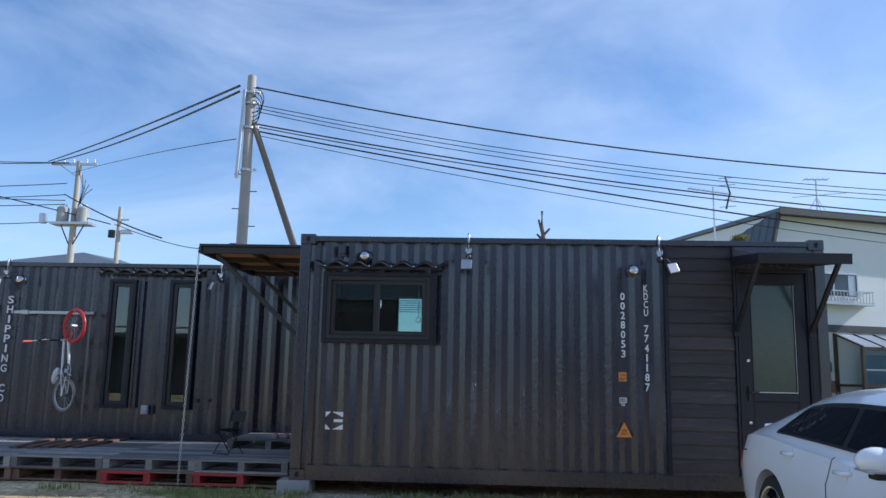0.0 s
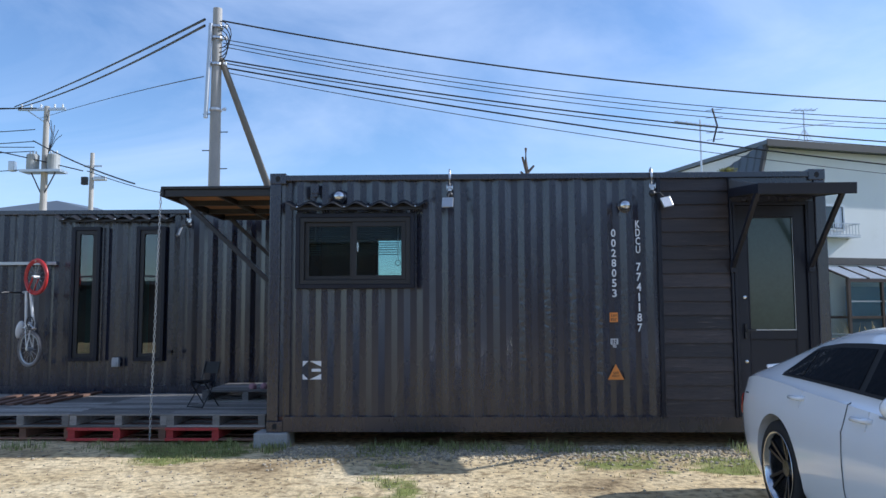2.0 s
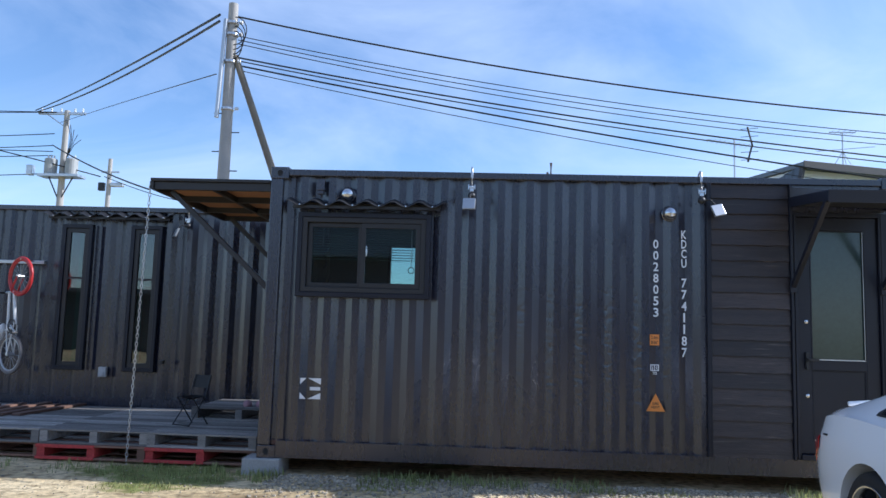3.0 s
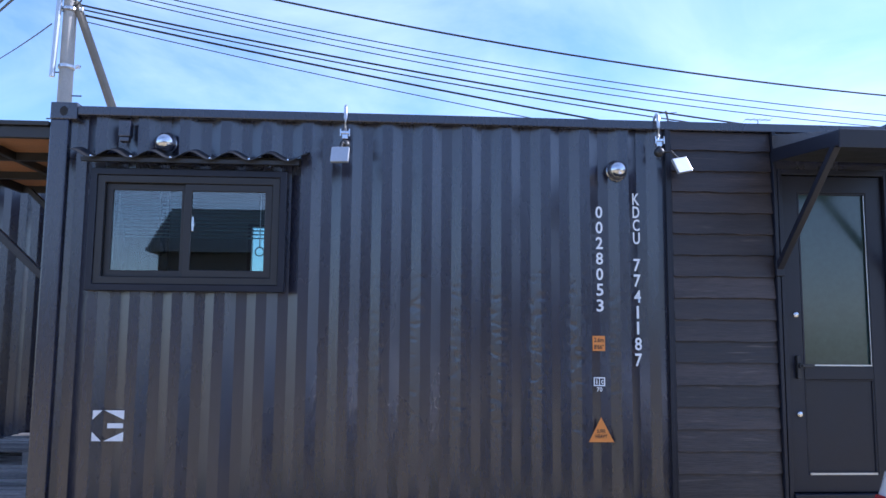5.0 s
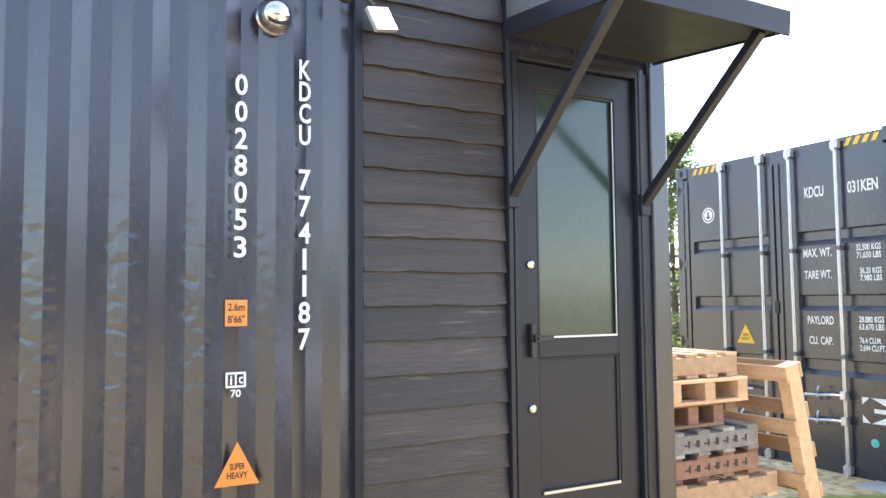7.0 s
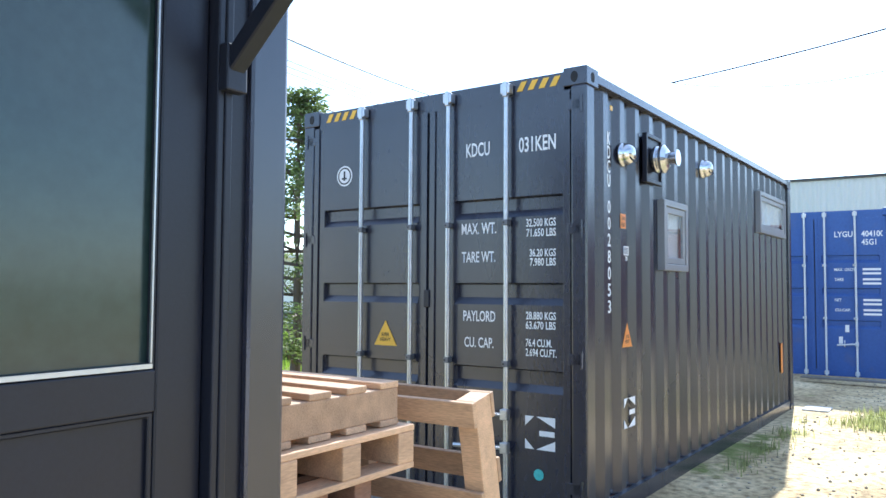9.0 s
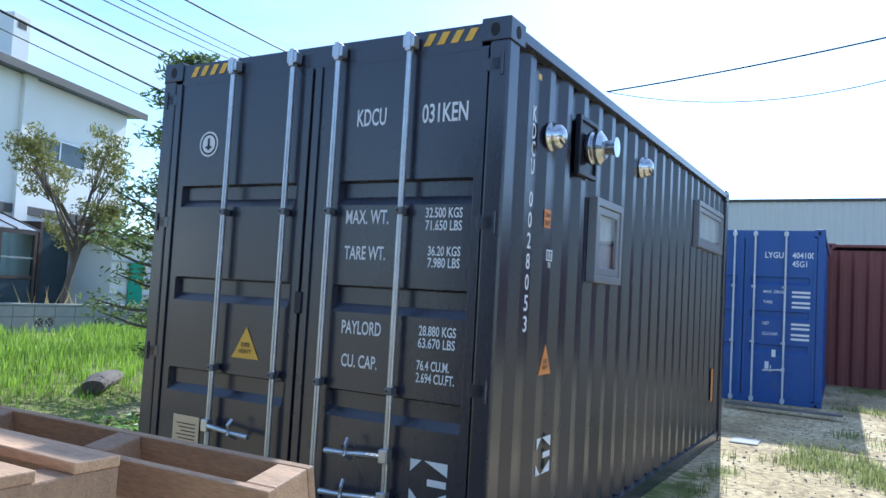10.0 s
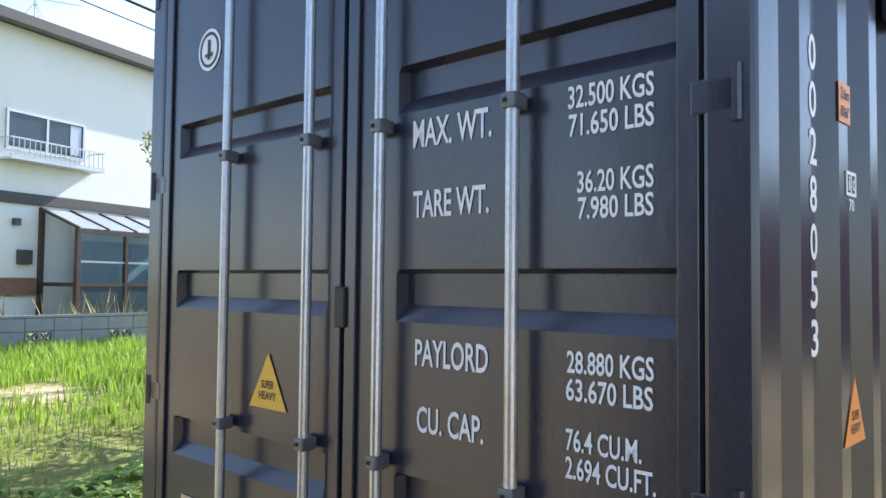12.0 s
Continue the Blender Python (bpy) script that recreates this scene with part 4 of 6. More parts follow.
for s, u, z, w, h in (("KDCU", 0.894, 2.40, 0.187, 0.095), ("031KEN", 0.484, 2.394, 0.266, 0.1), ("MAX. WT.", 0.929, 1.875, 0.275, 0.076), ("TARE WT.", 0.926, 1.686, 0.265, 0.073), ("PAYLORD", 0.912, 1.293, 0.252, 0.072), ("CU. CAP.", 0.903, 1.12, 0.23, 0.069),
                      ("32.500 KGS", 0.43, 1.909, 0.212, 0.052), ("71.650 LBS", 0.428, 1.845, 0.21, 0.052), ("36.20 KGS", 0.405, 1.717, 0.186, 0.05), ("7.980 LBS", 0.403, 1.658, 0.184, 0.05),
                      ("28.880 KGS", 0.431, 1.317, 0.212, 0.05), ("63.670 LBS", 0.433, 1.256, 0.212, 0.05), ("76.4 CU.M.", 0.433, 1.145, 0.186, 0.05), ("2.694 CU.FT.", 0.434, 1.084, 0.219, 0.05)):
    sign(s, w, h, on_doors(u, z, 0.0115), WHITE, cont_b)
warning_triangle(cont_b, on_doors(1.588, 1.098, 0.011), 0.208, 0.18, YELLOW)
corner_mark(cont_b, on_doors(0.436, 0.505, 0.0115), 0.211, 0.205)
seal = part("round_mark", lathe(bmesh.new(), [(0, 0.0), (0.078, 0.0), (0.078, 0.002), (0, 0.002)], on_doors(2.007, 2.363, 0.0125) @ pose(0, 0, 0, 90), 28), WHITE, cont_b)
part("mark_ring", lathe(bmesh.new(), [(0.055, 0.0025), (0.055, 0.0035), (0.066, 0.0035), (0.066, 0.0025)], on_doors(2.007, 2.363, 0.0125) @ pose(0, 0, 0, 90), 28), NAVY_FLAT, seal)
part("mark_sign", boxes((0.007, 0.009, 1.999, 2.015, 2.327, 2.399), (0.007, 0.009, 1.982, 2.032, 2.337, 2.349)), NAVY_FLAT, seal)
pl = part("placard", boxes((0.006, 0.0125, 1.912, 2.132, 0.46, 0.72), bevel=0.002), PAPER, cont_b, "pale brown data plate")
for k in range(5):
    part("print_line", boxes((0.004, 0.0058, 1.94, 2.1 - 0.02 * (k % 3), 0.67 - k * 0.022, 0.676 - k * 0.022)), INK, pl)
for u0 in (1.885, 0.18):
    for k in range(4):
        bm = bmesh.new()
        prism(bm, [(0, 0), (0.042, 0), (0.042 + 0.035, 0.062), (0.035, 0.062)], 0.002, on_doors(u0 + 0.32 - k * 0.08, BH - 0.1, 0.0105))
        part("hazard_stripe", bm, YELLOW, cont_b)
part("round_sticker", lathe(bmesh.new(), [(0, 0), (0.035, 0), (0.035, 0.002), (0, 0.002)], on_doors(0.34, 0.35, 0.012) @ pose(0, 0, 0, 90), 18), mat("teal_sticker", (0.1, 0.5, 0.48), 0.4), cont_b)

# -- side of the second container
column_text("KDCU", 0.38, CR, 2.55, 0.085, 0.094, 0.058, WHITE, cont_b)
column_text("0028053", 0.38, CR, 2.095, 0.085, 0.109, 0.058, WHITE, cont_b)
size_sticker(cont_b, pose(0.60, CR, 1.925), 0.09, 0.1)
class_mark(cont_b, pose(0.655, CR, 1.745), 0.082, 0.062)
warning_triangle(cont_b, pose(0.705, CR, 1.12), 0.175, 0.165, ORANGE)
corner_mark(cont_b, pose(0.645, CR, 0.575), 0.195, 0.2)
part("side_label", boxes((5.50, 5.59, CR - 0.003, CR, 0.53, 0.88)), ORANGE, cont_b)
part("top_mark", boxes((0.43, 0.47, CR - 0.003, CR, 2.70, 2.73)), YELLOW, cont_b)
for (x0, x1, z0, z1) in B_HOLES:
    w = part("window", frame_ring(x0 - 0.012, x1 + 0.012, z0 - 0.012, z1 + 0.012, 0.05, 0.0, 0.06), SASH_GREY, cont_b, "small grey framed window")
    part("sash", frame_ring(x0 + 0.04, x1 - 0.04, z0 + 0.04, z1 - 0.04, 0.05, 0.01, 0.04), SASH_GREY, w)
    pane(x0 + 0.09, x1 - 0.09, z0 + 0.09, z1 - 0.09, 0.02, GLASS_CLEAR, w)
    part("blind", boxes((x0, x1, 0.06, 0.07, z0, z1)), mat("frosted_white_backing", (0.85, 0.86, 0.87), 0.7), w)
for x, z in ((0.64, 2.43), (2.46, 2.57)):
    hood_vent(pose(x, CR, z), cont_b, 0.076)
fl = part("flue_plate", frame_ring(1.02, 1.35, 2.29, 2.65, 0.03, 0.0, 0.034), NAVY_FLAT, cont_b)
part("flue_plate_sheet", boxes((1.05, 1.32, 0.015, 0.03, 2.32, 2.62)), NAVY_FLAT, fl)
part("flue", lathe(bmesh.new(), [(0.085, 0), (0.1, 0.02), (0.1, 0.035), (0.085, 0.05), (0.105, 0.065), (0.105, 0.085), (0.07, 0.11), (0.045, 0.115), (0.045, 0.17), (0.06, 0.172), (0.06, 0.185), (0, 0.186)], pose(1.19, 0.012, 2.47, 90), 24), CHROME, fl, "stainless balanced flue terminal", smooth=False)
pad = link("concrete_slab", boxes((0, 0.4, 0, 0.3, -0.1, -0.01), bevel=0.01), CONCRETE)
pad.matrix_world = pose(BO[0] + BL - 0.15, BO[1] - 0.55, 0.02)
tagged(pad, "pale concrete slab lying beside the container corner", "slab")

# ---- container behind the deck ----
for (x0, x1, z0, z1) in C_WINS:
    w = part("window", frame_ring(x0 - 0.03, x1 + 0.03, z0 - 0.03, z1 + 0.03, 0.05, -0.02, 0.06), NAVY_FLAT, cont_c, "tall slit window in a dark frame")
    part("sash", frame_ring(x0 + 0.02, x1 - 0.02, z0 + 0.02, z1 - 0.02, 0.06, 0.0, 0.04), BLACK, w)
    pane(x0 + 0.08, x1 - 0.08, z0 + 0.08, z1 - 0.08, 0.02, GLASS, w)
    part("sash_rail", boxes((x0 + 0.08, x1 - 0.08, 0.005, 0.035, z0 + 1.16, z0 + 1.19)), BLACK, w)
part("window_backing", boxes((C_WINS[0][0], C_WINS[0][1], 0.4, 0.42, 0.5, 2.4)), mat("teal_curtain", (0.05, 0.12, 0.11), 0.8), cont_c)
part("window_backing", boxes((C_WINS[1][0], C_WINS[1][1], 0.4, 0.42, 0.5, 1.65)), mat("maroon_curtain", (0.08, 0.015, 0.02), 0.8), cont_c)
eyebrow("rain_hood", cont_c, 2.84, 4.59, 2.545, 0.16, 7, BLACK)
hood_vent(pose(1.65, CR, 2.40), cont_c)
part("outlet_box", boxes((3.70, 3.80, -0.02, 0.04, 0.43, 0.56), (3.72, 3.78, -0.035, -0.02, 0.44, 0.5), bevel=0.006), mat("pale_grey_plastic", (0.45, 0.45, 0.44), 0.5), cont_c, "pale grey outlet box")
part("tap_fitting", boxes((4.5, 4.56, -0.03, 0.04, 0.62, 0.67), bevel=0.006), BLACK, cont_c)
column_text("SHIPPING CO", 1.46, CR, 2.155, 0.115, 0.148, 0.115, WHITE, cont_c)
for k in range(5):
    part("faded_letter_bar", boxes((1.27, 1.33, CR - 0.002, CR, 1.9 - k * 0.16, 2.02 - k * 0.16)), WHITE, cont_c)
clamp_lamp(pose(CX + 4.78, CY - 0.002, CZ + CH - 0.022), "black spotlight with flat head clamped above the deck", -55)
clamp_lamp(pose(CX + 1.45, CY - 0.002, CZ + CH - 0.022), "black spotlight with flat head clamped beside the lettering", -20)
rail = part("wall_rail", boxes((1.62, 2.86, -0.03, 0.03, 1.885, 1.93), (1.75, 1.85, -0.045, 0.03, 1.875, 1.94), bevel=0.004), SILVER, cont_c, "grey bicycle hanger rail")
# cargo doors of the blue container
for u0, u1 in ((0.115, 1.20), (1.215, 2.323)):
    cargo_leaf(cont_blue, u0, u1, RECESS, BLUE, EH)
WHITE_ROD = mat("white_painted_rod", (0.55, 0.58, 0.62), 0.45)
for u in (1.818, 1.361, 1.041, 0.573):
    lock_rod(cont_blue, u, EH, WHITE_ROD, ((0.6, 0.3),) if u in (0.573,) else ())
for s, u, z, w, h in (("LYGU", 0.89, 2.42, 0.28, 0.1), ("404100 0", 0.48, 2.42, 0.42, 0.1), ("45G1", 0.48, 2.28, 0.22, 0.1), ("MAX. GROSS", 0.9, 1.84, 0.34, 0.05), ("TARE", 0.9, 1.67, 0.14, 0.05), ("NET", 0.9, 1.32, 0.1, 0.05), ("CU.CAP.", 0.9, 1.15, 0.24, 0.05)):
    sign(s, w, h, on_doors(u, z, 0.0115), WHITE, cont_blue)
for z in (1.85, 1.78, 1.68, 1.61, 1.33, 1.26, 1.16, 1.09):
    part("print_bar", boxes((0.0105, 0.0115, 0.2, 0.47, z, z + 0.035)), WHITE, cont_blue)
for u, z in ((0.82, 0.6), (0.72, 0.8)):
    part("seal_tag", boxes((0.002, 0.0125, u - 0.03, u + 0.03, z, z + 0.12)), WHITE, cont_blue)

# ---- deck, awning and what stands there ----
def pallet(name, m, wood, label, group, lead=None, w=1.1, d=1.1, h=0.144, boards=8):
    """A wooden pallet: three bearers, top boards and bottom boards. lead: material of the front bottom board."""
    root = thing(name, m, label, "pallet", group)
    bw, th = 0.09, 0.02
    n = boards
    for k, x in enumerate((0.0, (w - 0.08) / 2, w - 0.08)):
        part("bearer", boxes((x, x + 0.08, 0, d, th, h - th), bevel=0.004), lead if (lead and k < 2) else wood, root)
    for k in range(n):
        y = k * (d - bw) / (n - 1)
        part("top_board", boxes((-0.002, w + 0.002, y, y + bw, h - th, h), bevel=0.003), wood, root)
    for k in range(4):
        y = k * (d - bw) / 3
        part("bottom_board", boxes((-0.002, w + 0.002, y, y + bw, 0, th), bevel=0.003), wood, root)
    if lead:
        part("edge_board", boxes((-0.004, 0.59, -0.022, -0.003, h - 0.032, h), bevel=0.003), lead, root, "faded red edge board")
        part("edge_board", boxes((-0.004, 0.59, -0.022, -0.003, 0, 0.03), bevel=0.003), lead, root, "faded red edge board")
    return root


DX, DY, DZ = -1.88, 9.32, 0.075
base_dark = pallet("pallet", pose(DX - 3.31, DY + 0.06, DZ), PALLET_DARK, "brown weathered pallet in the lower deck layer", "deck pallets")
base_red = pallet("pallet", pose(DX - 2.205, DY - 0.02, DZ), PALLET_DARK, "weathered pallet with faded red edge in the lower deck layer", "deck pallets", PALLET_RED)
top_grey = pallet("pallet", pose(DX - 1.1, DY, DZ + 0.145), PALLET_GREY, "weathered grey pallet forming the deck top", "deck pallets")
rnd = random.Random(11)
for i in range(6):
    for j in range(2):
        x = DX - 1.1 - i * 1.105
        y = DY + j * 1.105
        if (i, j) != (2, 0) and (i, j) != (1, 0):
            src = base_red if (i, j) in ((0, 0),) else base_dark
            copy_thing(src, pose(x + rnd.uniform(-0.03, 0.03), y + (-0.02 if src is base_red else 0.05) + rnd.uniform(-0.02, 0.03), DZ, 0, 0, rnd.uniform(-0.6, 0.6)))
        if (i, j) != (0, 0):
            copy_thing(top_grey, pose(x, y + rnd.uniform(-0.01, 0.02), DZ + 0.145, 0, 0, rnd.uniform(-0.6, 0.6)))
step = copy_thing(top_grey, pose(DX - 1.1, DY + 1.14, DZ + 0.29))
step["label"] = "weathered grey pallet laid on the deck as a step"
for k in range(5):
    pl_ob = link("loose_plank", boxes((0, 1.2 + 0.13 * (k % 3), 0, 0.1, 0, 0.03), bevel=0.004), PLANK)
    pl_ob.matrix_world = pose(-5.52 + 0.17 * k, 9.98 + 0.06 * k, DZ + 0.291, 0, 0, 97 - 2.5 * k)
    tagged(pl_ob, "reddish brown loose plank lying on the deck", "plank", "loose planks")

# awning between the containers
awn = thing("awning", pose(0, 0, 0), "flat dark awning with orange plywood underside over the deck", "awning")
AWX0, AWX1, AWY0, AWY1, AWZ = -2.99, AX - 0.005, 9.1, 11.3, 2.785
part("awning_roof", boxes((AWX0 - 0.03, AWX1, AWY0 - 0.03, AWY1, AWZ + 0.07, AWZ + 0.1), bevel=0.003), BLACK, awn)
for k in range(3):
    y0 = AWY0 + 0.05 + k * 0.75
    part("plywood_panel", boxes((AWX0 + 0.03, AWX1 - 0.02, y0, y0 + 0.68, AWZ + 0.052, AWZ + 0.069)), PLY, awn, "orange plywood panel")
for y in (AWY0, AWY0 + 0.73, AWY0 + 1.48, AWY1 - 0.05):
    part("rafter", boxes((AWX0, AWX1, y, y + 0.045, AWZ - 0.01, AWZ + 0.068), bevel=0.003), BLACK, awn)
part("edge_beam", boxes((AWX0 - 0.04, AWX0, AWY0 - 0.02, AWY1, AWZ - 0.01, AWZ + 0.069), bevel=0.003), BLACK, awn)
part("middle_beam", boxes(((AWX0 + AWX1) / 2 - 0.02, (AWX0 + AWX1) / 2 + 0.02, AWY0 + 0.05, AWY1 - 0.06, AWZ - 0.008, AWZ + 0.051), bevel=0.003), BLACK, awn)
for y in (AWY0 + 0.12, AWY1 - 0.25):
    part("brace", beam(bmesh.new(), (AWX0 + 0.14, y, AWZ - 0.01), (AWX1 - 0.01, y, 1.82), 0.05, 0.05, (0, 1, 0)), BLACK, awn)

# chain that drains the awning's corner
chain = thing("rain_chain", pose(0, 0, 0), "thin galvanised chain hanging from the awning corner to the ground", "chain")
c0, c1 = Vector((AWX0 - 0.03, AWY0 - 0.02, AWZ + 0.03)), Vector((AWX0 - 0.13, 9.2, 0.10))
n_links = 66
link_bm = bmesh.new()
step_len = (c1 - c0).length / n_links
sweep(link_bm, [(0.011 * math.cos(a), 0, 0.62 * step_len * math.sin(a)) for a in [k * math.tau / 10 for k in range(10)]], 0.0038, 5, closed=True)
q = (c1 - c0).to_track_quat("Z", "Y").to_matrix().to_4x4()
first = part("chain_link", link_bm, ZINC, chain)
first.matrix_local = Matrix.Translation(c0.lerp(c1, 0.5 / n_links)) @ q
for k in range(1, n_links):
    o = new("chain_link", first.data)
    o.parent = chain
    o.matrix_local = Matrix.Translation(c0.lerp(c1, (k + 0.5) / n_links)) @ q @ pose(0, 0, 0, 0, 0, 90 * (k % 2))


# folding camp chair
def camp_chair(m):
    root = thing("folding_chair", m, "small black folding camp chair standing on the deck", "chair")
    for x in (-0.2, 0.2):
        part("leg", rod(bmesh.new(), (x, -0.22, 0.0), (x * 0.9, 0.16, 0.42), 0.011), BLACK, root)
        part("leg", rod(bmesh.new(), (x * 0.95, 0.24, 0.0), (x * 0.95, -0.16, 0.42), 0.011), BLACK, root)
        part("back_post", rod(bmesh.new(), (x * 0.9, 0.14, 0.38), (x * 0.95, 0.26, 0.74), 0.011), BLACK, root)
    part("foot_bar", rod(bmesh.new(), (-0.2, -0.22, 0.012), (0.2, -0.22, 0.012), 0.01), BLACK, root)
    bm = bmesh.new()
    g = [[bm.verts.new((-0.2 + 0.4 * i / 6, -0.16 + 0.32 * j / 6, 0.42 - 0.05 * math.sin(math.pi * i / 6) * math.sin(math.pi * j / 6 + 0.2))) for i in range(7)] for j in range(7)]
    for j in range(6):
        for i in range(6):
            bm.faces.new((g[j][i], g[j][i + 1], g[j + 1][i + 1], g[j + 1][i]))
    bmesh.ops.solidify(bm, geom=bm.faces[:], thickness=0.006)
    part("seat", bm, SEAL, root, "black canvas seat")
    bm = boxes((-0.2, 0.2, -0.004, 0.004, 0.0, 0.2), bevel=0.002)
    b = part("backrest", bm, SEAL, root, "black canvas backrest")
    b.matrix_local = pose(0, 0.21, 0.54, -18)
    return root


camp_chair(pose(-2.82, 10.02, DZ + 0.29, 0, 0, -25) @ Matrix.Diagonal((0.6, 0.6, 0.72, 1)))

# slippers
PINK = mat("dusty_pink_felt", (0.42, 0.24, 0.27), 0.9, 0, 0.2, 10, 80, 0.3)


def slipper(m):
    root = thing("slipper", m, "dusty pink slipper standing on the deck step", "slipper", "pair of slippers")
    bm = bmesh.new()
    bmesh.ops.create_uvsphere(bm, u_segments=14, v_segments=8, radius=1, matrix=pose(0, 0, 0.012) @ Matrix.Diagonal((0.05, 0.135, 0.014, 1)))
    part("sole", bm, PINK, root, smooth=True)
    bm = bmesh.new()
    bmesh.ops.create_uvsphere(bm, u_segments=14, v_segments=8, radius=1, matrix=pose(0, -0.045, 0.025) @ Matrix.Diagonal((0.052, 0.088, 0.05, 1)))
    part("upper", bm, PINK, root, smooth=True)
    return root


slipper(pose(-2.42, 10.75, DZ + 0.434, 0, 0, 20))
slipper(pose(-2.27, 10.77, DZ + 0.434, 0, 0, 12))


# bicycle hung upright on the wall
def ring(bm, c, r, t, n=36, k=8):
    sweep(bm, [(c[0] + r * math.cos(a), c[1], c[2] + r * math.sin(a)) for a in [i * math.tau / n for i in range(n)]], t, k, closed=True)
    return bm


def bicycle(m):
    """Hung by its front wheel: the front hub up, the rear hub down, in local x, z."""
    root = thing("bicycle", m, "white and red bicycle hung upright on the container wall", "bicycle")
    red = mat("red_bicycle_paint", (0.45, 0.03, 0.03), 0.35)
    whi = mat("white_bicycle_paint", (0.75, 0.74, 0.72), 0.35)
    grey = mat("greyed_tyre", (0.2, 0.18, 0.17), 0.8)
    F, Rr = Vector((0.03, 0, 1.0)), Vector((0, 0, 0))
    for c, tyre, nm in ((F, red, "front_wheel"), (Rr, grey, "rear_wheel")):
        w = part(nm, ring(bmesh.new(), c, 0.235, 0.023), tyre, root, smooth=True)
        part("rim", ring(bmesh.new(), c, 0.208, 0.012), red if tyre is red else SILVER, w, smooth=True)
        part("hub", rod(bmesh.new(), c + Vector((0, -0.05, 0)), c + Vector((0, 0.05, 0)), 0.022), SILVER, w)
        for i in range(14):
            a = i * math.tau / 14
            part("spoke", rod(bmesh.new(), c, c + Vector((0.205 * math.cos(a), 0.0, 0.205 * math.sin(a))), 0.0016, n=4), SILVER, w)
    head_t, head_b = Vector((-0.17, 0, 0.78)), Vector((-0.07, 0, 0.80))
    bb, seat_t = Vector((0.04, 0, 0.37)), Vector((-0.12, 0, 0.30))
    fr = bmesh.new()
    for a, b, r in ((head_t, seat_t, 0.018), (head_b, bb, 0.021), (bb, seat_t, 0.017)):
        rod(fr, a, b, r)
    part("frame", fr, whi, root, "white bicycle frame")
    for y in (-0.045, 0.045):
        part("stay", rod(bmesh.new(), bb + Vector((0, y * 0.5, 0)), Rr + Vector((0, y, 0)), 0.009), whi, root)
        part("stay", rod(bmesh.new(), seat_t + Vector((0, y * 0.3, 0)), Rr + Vector((0, y, 0)), 0.008), whi, root)
        part("fork_blade", sweep(bmesh.new(), [head_b + Vector((0.0, y, 0)), head_b.lerp(F, 0.5) + Vector((0, y, 0.01)), F + Vector((0, y, 0))], 0.012, 8), red, root)
    part("stem", rod(bmesh.new(), head_b, Vector((-0.24, 0, 0.775)), 0.016), SILVER, root)
    part("handlebar", sweep(bmesh.new(), [(-0.27, -0.44, 0.74), (-0.26, -0.25, 0.77), (-0.25, 0.0, 0.77), (-0.26, 0.1, 0.77)], 0.012, 8), BLACK, root)
    for y, d in ((-0.44, -1),):
        part("grip", rod(bmesh.new(), (-0.27, y, 0.74), (-0.275, y + 0.12 * d, 0.73), 0.018), red, root)
    part("wall_hook", sweep(bmesh.new(), [(-0.15, 0.3, 1.2), (-0.05, 0.05, 1.24), (0.03, -0.03, 1.22)], 0.01, 6), SILVER, root)
    part("seat_post", rod(bmesh.new(), seat_t, (-0.21, 0, 0.27), 0.013), SILVER, root)
    sd = bmesh.new()
    bmesh.ops.create_uvsphere(sd, u_segments=14, v_segments=8, radius=1, matrix=pose(-0.25, 0, 0.25, 0, 12, 0) @ Matrix.Diagonal((0.045, 0.06, 0.13, 1)))
    part("saddle", sd, whi, root, "pale saddle", smooth=True)
    part("crank", rod(bmesh.new(), bb + Vector((0, -0.06, 0)), bb + Vector((0.12, -0.07, -0.08)), 0.011), SILVER, root)
    part("pedal", boxes((0.11, 0.2, -0.13, -0.05, 0.27, 0.295), bevel=0.004), BLACK, root)
    part("chainwheel", ring(bmesh.new(), bb + Vector((0, -0.05, 0)), 0.075, 0.009, 24, 6), BLACK, root)
    return root


bicycle(pose(CX + 2.67, CY - 0.29, CZ + 0.70, 0, 3, -27))


# pallet stack by the second container and one leaning on it
STACK_Z = ground_z(4.9, 9.6)


def crosswise(right, y, level, wood, label, turn=0.0):
    """A stack pallet turned so that the full length of its bearers faces the yard."""
    return pallet("pallet", pose(right, y, STACK_Z + level * 0.14, 0, 0, 90 + turn), wood, label, "stacked pallets", w=1.0, d=right - 4.30, h=0.138, boards=4)


fresh = pallet("pallet", pose(4.32, 9.20, STACK_Z), PALLET, "pale fresh wooden pallet in a stack", "stacked pallets", w=0.6, d=1.1, h=0.138)
copy_thing(fresh, pose(4.30, 9.16, STACK_Z + 0.14, 0, 0, 0.8))
crosswise(5.12, 9.14, 2, PALLET, "pale yellow wooden pallet with its long bearer to the yard")
for level, right, y, wood, label in ((3, 5.0, 9.17, PALLET_DARK, "brown wooden pallet with dark stencilled marks in a stack"), (4, 4.98, 9.15, PALLET_GREY, "greyed wooden pallet with dark stencilled marks in a stack")):
    p_ob = crosswise(right, y, level, wood, label)
    for k in range(7):
        part("stencil_mark", boxes((-0.0035, -0.001, 0.10 + k * 0.075, 0.112 + k * 0.075 + 0.012 * (k % 2), 0.052, 0.09), (-0.0035, -0.001, 0.118 + k * 0.075 + 0.012 * (k % 2), 0.14 + k * 0.075, 0.062, 0.07)), INK, p_ob)
pallet("pallet", pose(4.30, 9.22, STACK_Z + 5 * 0.14), PALLET_DARK, "brown wooden pallet in a stack", "stacked pallets", w=0.48, d=1.05, h=0.138)
copy_thing(fresh, pose(4.30, 9.15, STACK_Z + 6 * 0.14, 0, 0, -0.6))
